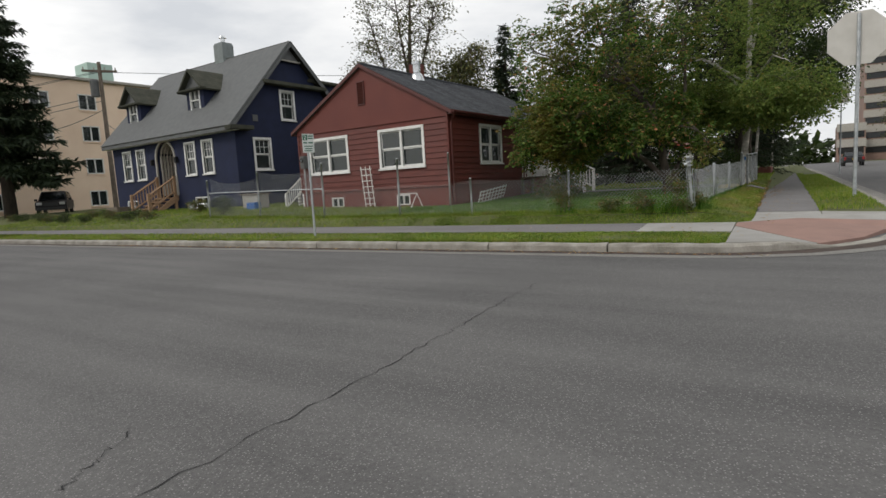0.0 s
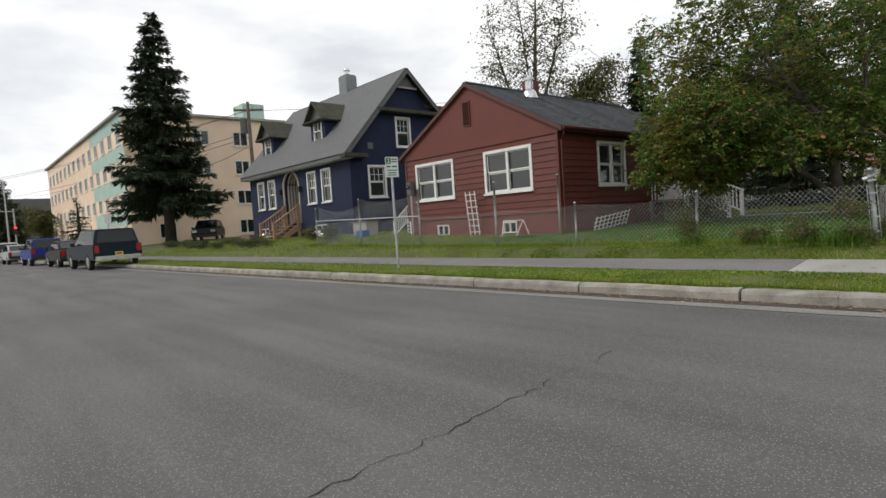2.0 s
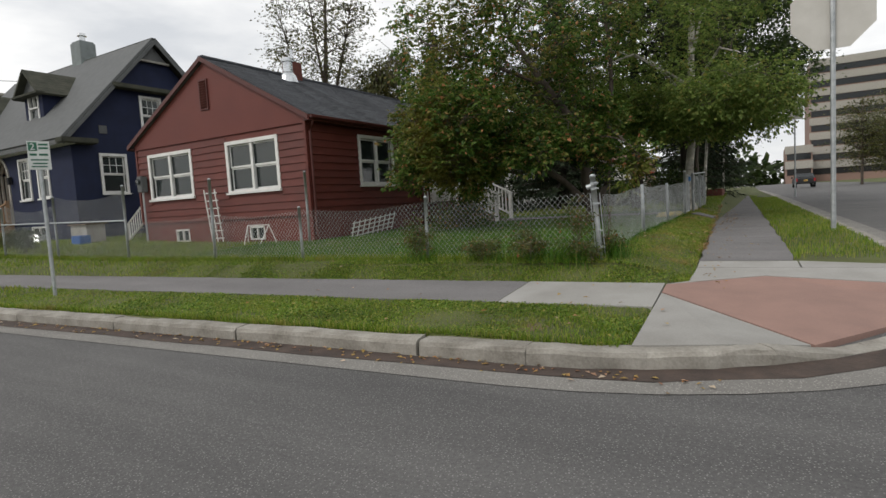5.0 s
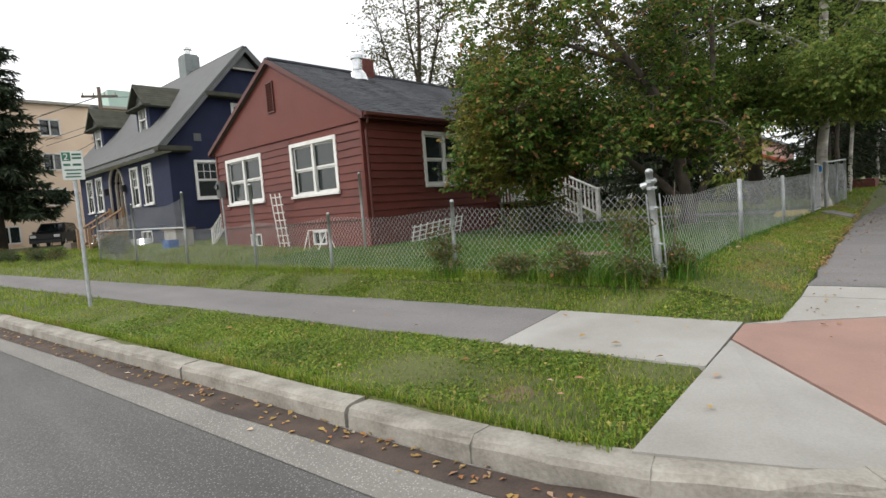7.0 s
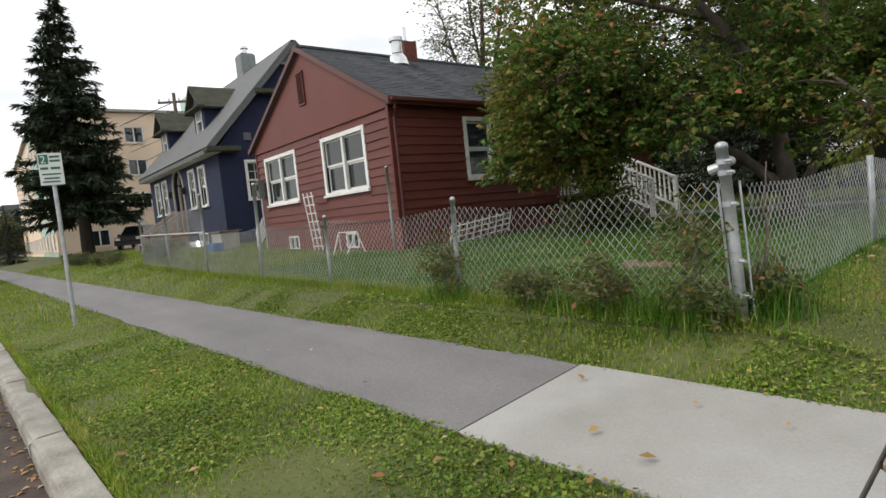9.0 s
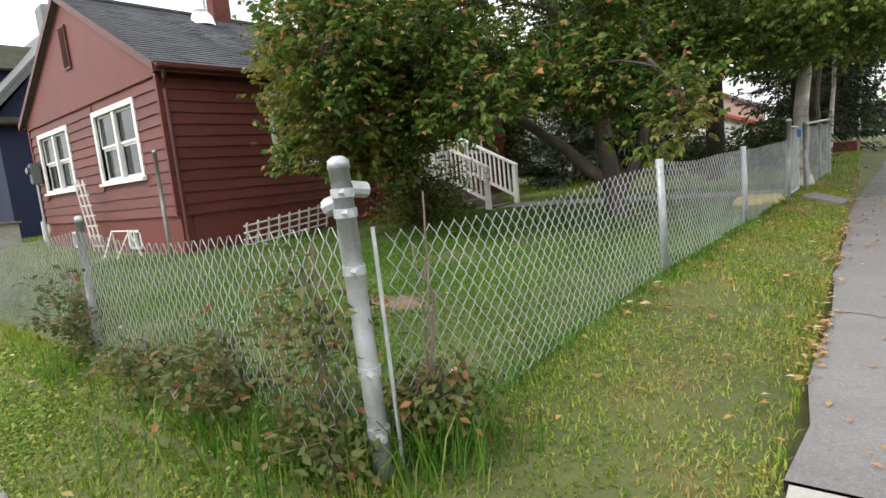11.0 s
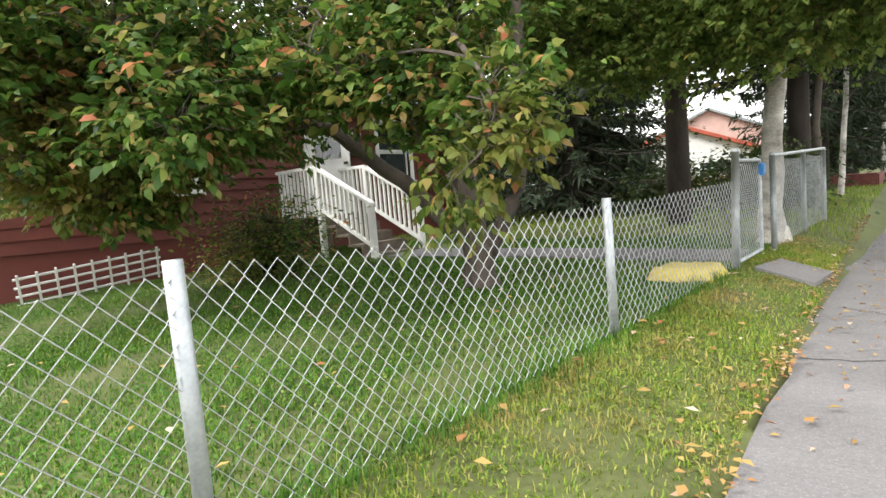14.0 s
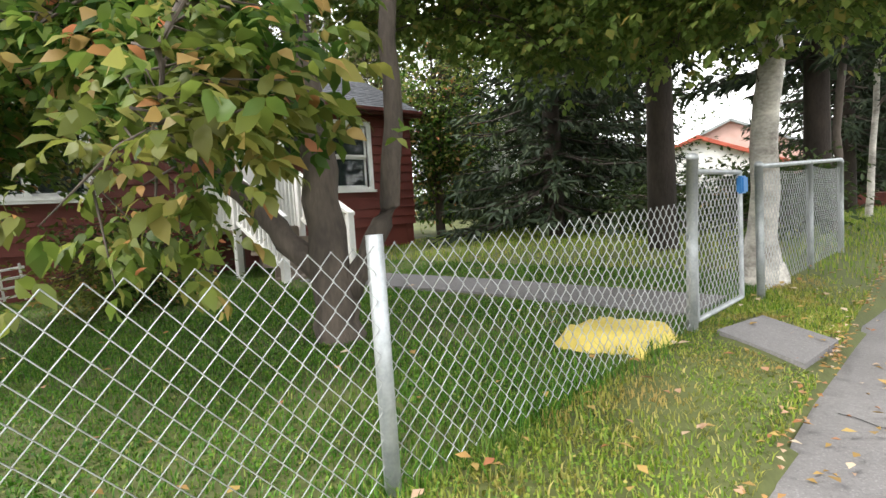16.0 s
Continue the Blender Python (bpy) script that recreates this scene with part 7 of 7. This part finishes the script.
vehicle("parked_car", (-59.70, -6.80, -0.43), math.pi + TURN, P_WHITE, SUV_B, SUV_G, 0.92, (-1.4, 1.4), 0.36, "white crossover parked along the kerb", -2.3, 2.25, 1.03, 0.9, M_BLACK)
vehicle("parked_car", (-43.1, 4.9, 0.27), radians(-28), P_BLACK, SUV_B, SUV_G, 0.9, (-1.4, 1.4), 0.36, "black off-road car parked between the houses", -2.3, 2.25, 1.03, 0.9, M_BLACK)
vehicle("parked_car", (4.9, 62, 0.35), radians(92), P_GREY, CAR_B, CAR_G, 0.9, (-1.35, 1.35), 0.33, "dark car parked up the side road", -2.2, 2.15, 0.95, 0.75, M_BLACK)

# ---- poles and wires ----
upole = thing("utility_pole", (-40.5, 7.8, 0.3), "weathered utility pole with crossarm and transformer", "utility pole")
part("pole", tube(bmesh.new(), [(0, 0, -0.3), (0, 0, 10.6)], [0.17, 0.12], 10), M_GREYWOOD, upole)
part("crossarm", one(-1.1, 1.1, -0.06, 0.06, 9.9, 10.05, 0.01, m=pose(0, 0, 0, 0, 0, 60)), M_GREYWOOD, upole)
part("transformer", tube(bmesh.new(), [(-0.35, -0.3, 8.2), (-0.35, -0.3, 9.3), (-0.35, -0.3, 9.4)], [0.28, 0.28, 0.2], 12), M_TRIM_GREY, upole)
for k in range(4):
    p = pose(0, 0, 0, 0, 0, 60) @ Vector((-1.0 + k * 0.66, 0, 10.05))
    part("insulator", tube(bmesh.new(), [p, p + Vector((0, 0, 0.2))], [0.05, 0.04], 8), M_STONE, upole)
lamp = thing("street_lamp", (-88, -4.5, -0.3), "tall steel street lamp with curved arm", "street lamp")
part("pole", tube(bmesh.new(), [(0, 0, 0), (0, 0, 9.5), (-0.6, -0.8, 10.6), (-1.6, -3.2, 10.9)], [0.12, 0.08, 0.06, 0.05], 8), M_GALV, lamp)
part("lamp_head", one(-1.9, -1.4, -4.0, -3.1, 10.82, 10.98, 0.05), M_GALV, lamp)
signal = thing("traffic_signal", (-90, -3.6, -0.3), "traffic signal showing red on a steel mast", "traffic light")
part("mast", tube(bmesh.new(), [(0, 0, 0), (0, 0, 6.2)], 0.1, 8), M_GALV, signal)
part("mast_arm", tube(bmesh.new(), [(0, 0, 5.8), (0, -9, 6.2)], 0.07, 8), M_GALV, signal)
hd = part("signal_head", one(0.1, 0.4, -0.22, 0.22, 2.8, 3.95, 0.03), M_BLACK, signal)
part("red_lens", tube(bmesh.new(), [(0.4, 0, 3.7), (0.44, 0, 3.7)], 0.16, 14), glow("signal_red", (1.0, 0.03, 0.03), 2.5), hd)
wires = thing("overhead_wires", (-60, 2, 9), "thin dark overhead wires across the street", "cables")
WIRES = [((-40.5, 7.8, 10.3), (-95, -9, 9.4)), ((-40.2, 7.5, 10.1), (-95, -9.6, 9.0)), ((-40.5, 7.8, 8.6), (-95, -8, 6.9)), ((-40.5, 7.8, 8.2), (-95, -8, 6.4)), ((-40.5, 7.8, 7.6), (-46, 3, 6.4)), ((-40.5, 7.8, 6.6), (-31.3, 6.0, 5.6)), ((-40.5, 7.8, 10.2), (-12.5, 40, 11))]
for a, b in WIRES:
    a, b = Vector(a) - wires.location, Vector(b) - wires.location
    part("wire", tube(bmesh.new(), [a.lerp(b, k / 10) - Vector((0, 0, 0.7 * math.sin(math.pi * k / 10))) for k in range(11)], 0.018, 4), M_BLACK, wires)
signp = thing("street_sign", (-33.0, -3.9, -0.25), "small white sign on a pole by the kerb", "road sign")
part("pole", tube(bmesh.new(), [(0, 0, -0.1), (0, 0, 2.5)], 0.03, 8), M_GALV, signp)
part("plate", one(0.035, 0.045, -0.16, 0.16, 2.05, 2.55), M_SIGN, signp)
# ---- grass, weeds, fallen leaves ----
def blades(name, pts, hmin, hmax, width, material, seed, lean=0.5, label="grass", hmap=None):
    r = np.random.RandomState(seed)
    n = len(pts)
    a = r.uniform(0, 2 * math.pi, n)
    h = r.uniform(hmin, hmax, n) if hmap is None else hmap * r.uniform(0.6, 1.2, n)
    dx, dy = np.cos(a), np.sin(a)
    ln = r.uniform(0.1, lean, n) * h
    w = width * r.uniform(0.7, 1.3, n)
    b = np.asarray(pts)
    v0 = b + np.stack([-dy * w, dx * w, 0 * w - 0.01], -1)
    v1 = b + np.stack([dy * w, -dx * w, 0 * w - 0.01], -1)
    m0 = b + np.stack([-dy * w * 0.7 + dx * ln * 0.35, dx * w * 0.7 + dy * ln * 0.35, h * 0.6], -1)
    m1 = b + np.stack([dy * w * 0.7 + dx * ln * 0.35, -dx * w * 0.7 + dy * ln * 0.35, h * 0.6], -1)
    t = b + np.stack([dx * ln, dy * ln, h * 0.97], -1)
    verts = np.stack([v0, v1, m1, t, m0], 1).reshape(-1, 3)
    i = np.arange(n) * 5
    faces = np.concatenate([np.stack([i, i + 1, i + 2], -1), np.stack([i, i + 2, i + 4], -1), np.stack([i + 4, i + 2, i + 3], -1)])
    return raw(name, verts, faces, material)


def on_lawn(x, y):
    u, v = uv_of(x, y)
    ok = inside_block(u, v, 0.2)
    ok &= ~((v > -1.8) & (v < -0.7) & (u < 0.88))
    ok &= ~((u > 1.13) & (u < 2.27) & (v > -1))
    ok &= ~((u > 0.88) & (v < -0.55))
    ok &= ~((u > 1.13) & (v < 0.78))
    ok &= ~((x > RL - 0.1) & (x < RR + 0.1) & (y > RF - 0.1) & (y < RB))
    ok &= ~((x > BL) & (x < BR) & (y > BF) & (y < BB))
    ok &= ~((x > 0.22) & (x < 0.84) & (y > 7.98) & (y < 8.7))
    ok &= ~((x > -5.3) & (x < -0.1) & (y > 8.5) & (y < 9.25))
    ok &= ~((x > -0.52) & (x < 0.04) & (y > 7.4) & (y < 7.96))
    return ok


r = np.random.RandomState(11)


def scatter(x0, x1, y0, y1, n):
    x, y = r.uniform(x0, x1, n), r.uniform(y0, y1, n)
    k = on_lawn(x, y)
    x, y = x[k], y[k]
    patch = np.array([noise.noise((float(a) * 1.3, float(b) * 1.3, 3.0)) for a, b in zip(x, y)])
    k = patch + r.uniform(-0.3, 0.55, len(x)) > -0.38
    return np.stack([x[k], y[k], z_lawn(x[k], y[k]) + 0.0], -1), patch[k]


far_half, _ = scatter(-9.5, -4.5, -3.6, 10.5, 120000)
near_half, _ = scatter(-4.5, 1.3, -3.6, 10.5, 270000)
near = np.concatenate([far_half, near_half])
verge_part = (near[:, 0] > 0.02) & (near[:, 1] > 0.5)
in_garden = (near[:, 0] < 0.02) & (near[:, 1] > 0.05)
lawn = blades("lawn_grass", near[in_garden], 0.015, 0.04, 0.0036, L_LAWN, 5, 1.3)
front = near[~verge_part & ~in_garden]
tagged(blades("front_verge_grass", front, 0.012, 0.036, 0.004, L_GRASS, 25, 1.5), "rough bright green verge grass beside the kerb", "grass", kind="stuff")
tagged(blades("path_verge_grass", near[verge_part], 0.015, 0.042, 0.004, L_VERGE, 15, 1.4), "worn yellowish grass strip with bare brown spots", "grass", kind="stuff")
tagged(lawn, "short mown green grass with yellow tips", "grass", kind="stuff")


def clover(name, x0, x1, y0, y1, count, size, material, seed, label, lift=0.018):
    """Small flat leaves in loose patches among the blades."""
    pts, patch = scatter(x0, x1, y0, y1, count)
    pts = pts[patch + r.uniform(-0.25, 0.25, len(pts)) > 0.02]
    q = np.random.RandomState(seed)
    m = len(pts)
    a = q.uniform(0, 2 * math.pi, m)
    c = pts + np.stack([0 * a, 0 * a, q.uniform(0.3, 1.3, m) * lift], -1)
    ob = leaf_cloud(name, None, c, np.stack([np.cos(a), np.sin(a), 0.1 + 0 * a], -1), q.uniform(0.6, 1.3, m) * size, material, seed, 0.05, 0.85, 0.08, jitter=0.25)
    return tagged(ob, label, "clover", kind="stuff")


clover("verge_clover", -7, 1.0, -3.5, -0.1, 130000, 0.024, L_CLOVER, 71, "low broad-leaved weeds in the front verge")
clover("path_clover", 0.05, 1.2, 0.4, 9.5, 26000, 0.016, L_CLOVER, 72, "low weeds in the worn strip beside the path")
clover("lawn_clover", -5, 0.0, 0.2, 9.0, 90000, 0.02, L_LAWN, 73, "low broad-leaved weeds in the garden lawn")
mid_pts, _ = scatter(-34, -9.5, -5.5, 6, 90000)
tagged(blades("verge_grass", mid_pts, 0.04, 0.09, 0.006, L_GRASS, 6), "rough green grass on the verge", "grass", kind="stuff")
fr_pts, _ = scatter(0.9, 3.6, 1.2, 26, 40000)
tagged(blades("path_grass", fr_pts, 0.04, 0.09, 0.004, L_GRASS, 7), "green grass strip between path and kerb", "grass", kind="stuff")
bk_pts, _ = scatter(-9, 1.3, 10.5, 30, 60000)
tagged(blades("back_grass", bk_pts, 0.04, 0.09, 0.005, L_GRASS, 8), "shaded green grass under the trees", "grass", kind="stuff")


def strip(n, f):
    t = r.uniform(0, 1, n)
    x, y = f(t)
    x, y = x + r.normal(0, 0.09, n), y + r.normal(0, 0.09, n)
    return np.stack([x, y, z_lawn(x, y)], -1)


long_a = strip(16000, lambda t: (-t * 18, 0 * t))
long_b = strip(4500, lambda t: (0 * t, t * 8.0))
tagged(blades("fence_weeds", long_a, 0.04, 0.13, 0.003, L_GRASS, 9, 1.1), "long uncut grass along the fence line", "long grass", kind="stuff")
# the deeper lawn green here puts the fence's shade line into the blades' colour
tagged(blades("fence_weeds", long_b, 0.03, 0.1, 0.003, L_LAWN, 19, 1.2), "uncut grass under the side fence, shade line in its colour", "long grass", kind="stuff")
tuft = np.concatenate([np.stack([r.normal(cx, sx, n), r.normal(cy, 0.12, n), np.zeros(n)], -1) for cx, cy, sx, n in ((-0.3, -0.05, 0.14, 420), (0.14, 0.2, 0.1, 240), (-0.7, -0.08, 0.2, 240), (-1.4, -0.1, 0.3, 200), (-2.8, -0.1, 0.2, 160))])
tuft[:, 2] = z_lawn(tuft[:, 0], tuft[:, 1])
tagged(blades("grass_tuft", tuft, 0.1, 0.32, 0.0034, L_LAWN, 10, 1.3), "tall grass tufts round the corner post", "long grass", kind="stuff")
kerb_tuft = np.stack([r.uniform(-22, 0.8, 7000), np.zeros(7000), np.zeros(7000)], -1)
ku = kerb_tuft[:, 0].copy()
kx, ky = street(ku, KERB_V + 0.2 + np.abs(r.normal(0, 0.04, 7000)))
tagged(blades("kerb_grass", np.stack([kx, ky, z_lawn(kx, ky)], -1), 0.04, 0.1, 0.004, L_GRASS, 12, 1.2), "grass growing over the kerb edge", "grass", kind="stuff")


def weedy(name, x, y, rad, h, label, mat_, seed, tips=46):
    return broadleaf(name, (x, y, float(z_lawn(np.float64(x), np.float64(y)))), label, [[(0, 0, -0.05, 0.008), (0.03, 0.02, h * 0.6, 0.006), (0.05, 0.0, h, 0.003)], [(0, 0, 0, 0.007), (-0.08, 0.05, h * 0.8, 0.003)], [(0, 0, 0, 0.007), (0.09, -0.05, h * 0.75, 0.003)]],
                     [(0, 0, h * 0.5, rad, rad * 0.8, h * 0.5, 1)], tips, 22, 0.05, mat_, M_GREYWOOD, seed, "weedy shrubs", droop=0.3, aspect=0.55, spread=0.06, bottom=0.03, category="shrub", twig=0.2)


weedy("rose_bush", 0.03, 0.26, 0.2, 0.98, "straggly rose bush with reddening leaves at the post", L_ROSE, 101, 36)
weedy("rose_bush", -0.34, 0.02, 0.26, 0.85, "straggly rose bush with reddening leaves at the fence", L_ROSE, 102, 36)
weedy("weed_shrub", -0.14, -0.14, 0.18, 0.3, "brown-green weeds at the foot of the corner post", L_ROSE, 108, 18)
weedy("weed_shrub", -1.0, -0.05, 0.32, 0.5, "brown-green weeds growing through the fence", L_ROSE, 103, 40)
weedy("weed_shrub", -1.75, -0.1, 0.3, 0.42, "brown-green weeds growing through the fence", L_ROSE, 104, 34)
weedy("rose_bush", -2.85, -0.08, 0.28, 0.72, "straggly rose bush with reddening leaves at the fence", L_ROSE, 105, 40)
weedy("weed_shrub", -16.9, 0.4, 0.6, 0.8, "clump of tall green weeds by the fence", L_DARKLEAF, 106, 110)
weedy("weed_shrub", -19.4, 1.0, 0.7, 0.6, "orange-brown low shrub before the blue house", L_ROSE, 107, 110)
for k in range(16):
    x = -21.5 - k * 0.95 + random.Random(k).uniform(-0.3, 0.3)
    weedy("weed_shrub", x, -0.3 + random.Random(k + 50).uniform(-0.4, 0.5), 0.5, 0.4, "low roadside weeds in the grass bank", L_DARKLEAF if k % 3 else L_ROSE, 110 + k, 50)


def fallen(name, xs, ys, zs, size, seed, label):
    q = np.random.RandomState(seed)
    n = len(xs)
    c = np.stack([xs, ys, zs], -1)
    a = q.uniform(0, 2 * math.pi, n)
    d = np.stack([np.cos(a), np.sin(a), q.uniform(-0.1, 0.25, n)], -1)
    s = np.stack([-np.sin(a), np.cos(a), q.uniform(-0.3, 0.3, n)], -1)
    L = size * q.uniform(0.6, 1.3, n)[:, None]
    verts = np.stack([c - d * L * 0.5, c + s * L * 0.3 + np.array([0, 0, 0.008]), c + d * L * 0.5, c - s * L * 0.3 + np.array([0, 0, 0.006])], 1).reshape(-1, 3)
    i = np.arange(n) * 4
    ob = raw(name, verts, np.stack([i, i + 1, i + 2, i + 3], -1), L_FALLEN)
    return tagged(ob, label, "fallen leaves", kind="stuff")


n = 1500
lx, ly = r.uniform(-4.5, 1.2, n), r.uniform(-3.2, 11, n)
k = ((lx > 0.05) & (ly > 1)) | (r.uniform(0, 1, n) < 0.14)
lx, ly = lx[k], ly[k]
fallen("fallen_leaves", lx, ly, z_lawn(lx, ly) + 0.045, 0.06, 1, "yellow and brown leaves fallen on the grass")
n = 1100
lu, lv = 1.16 - np.abs(r.normal(0, 0.07, n)) + 0.03, r.uniform(1.6, 14, n)
k = np.array([noise.noise((float(q) * 1.1, 0.0, 7.0)) for q in lv]) + r.uniform(-0.4, 0.4, n) > -0.05
lx, ly = street(lu[k], lv[k])
fallen("leaf_litter", lx, ly, z_lawn(lx, ly) + 0.03, 0.04, 4, "brown leaf litter gathered along the path edge")
n = 170
lu, lv = 1.22 + np.abs(r.normal(0, 0.35, n)), r.uniform(-1, 14, n)
k = lu < 2.22
lx, ly = street(lu[k], lv[k])
fallen("fallen_leaves", lx, ly, z_path(lv[k]) + 0.028, 0.036, 2, "pale dry leaves scattered on the footpath")
n = 420
lu, lv = r.uniform(-16, 1.5, n), KERB_V - np.abs(r.normal(0.1, 0.1, n))
lx, ly = street(lu, lv)
fallen("fallen_leaves", lx, ly, z_road(lv) + 0.02, 0.05, 3, "wet brown leaves gathered in the gutter")
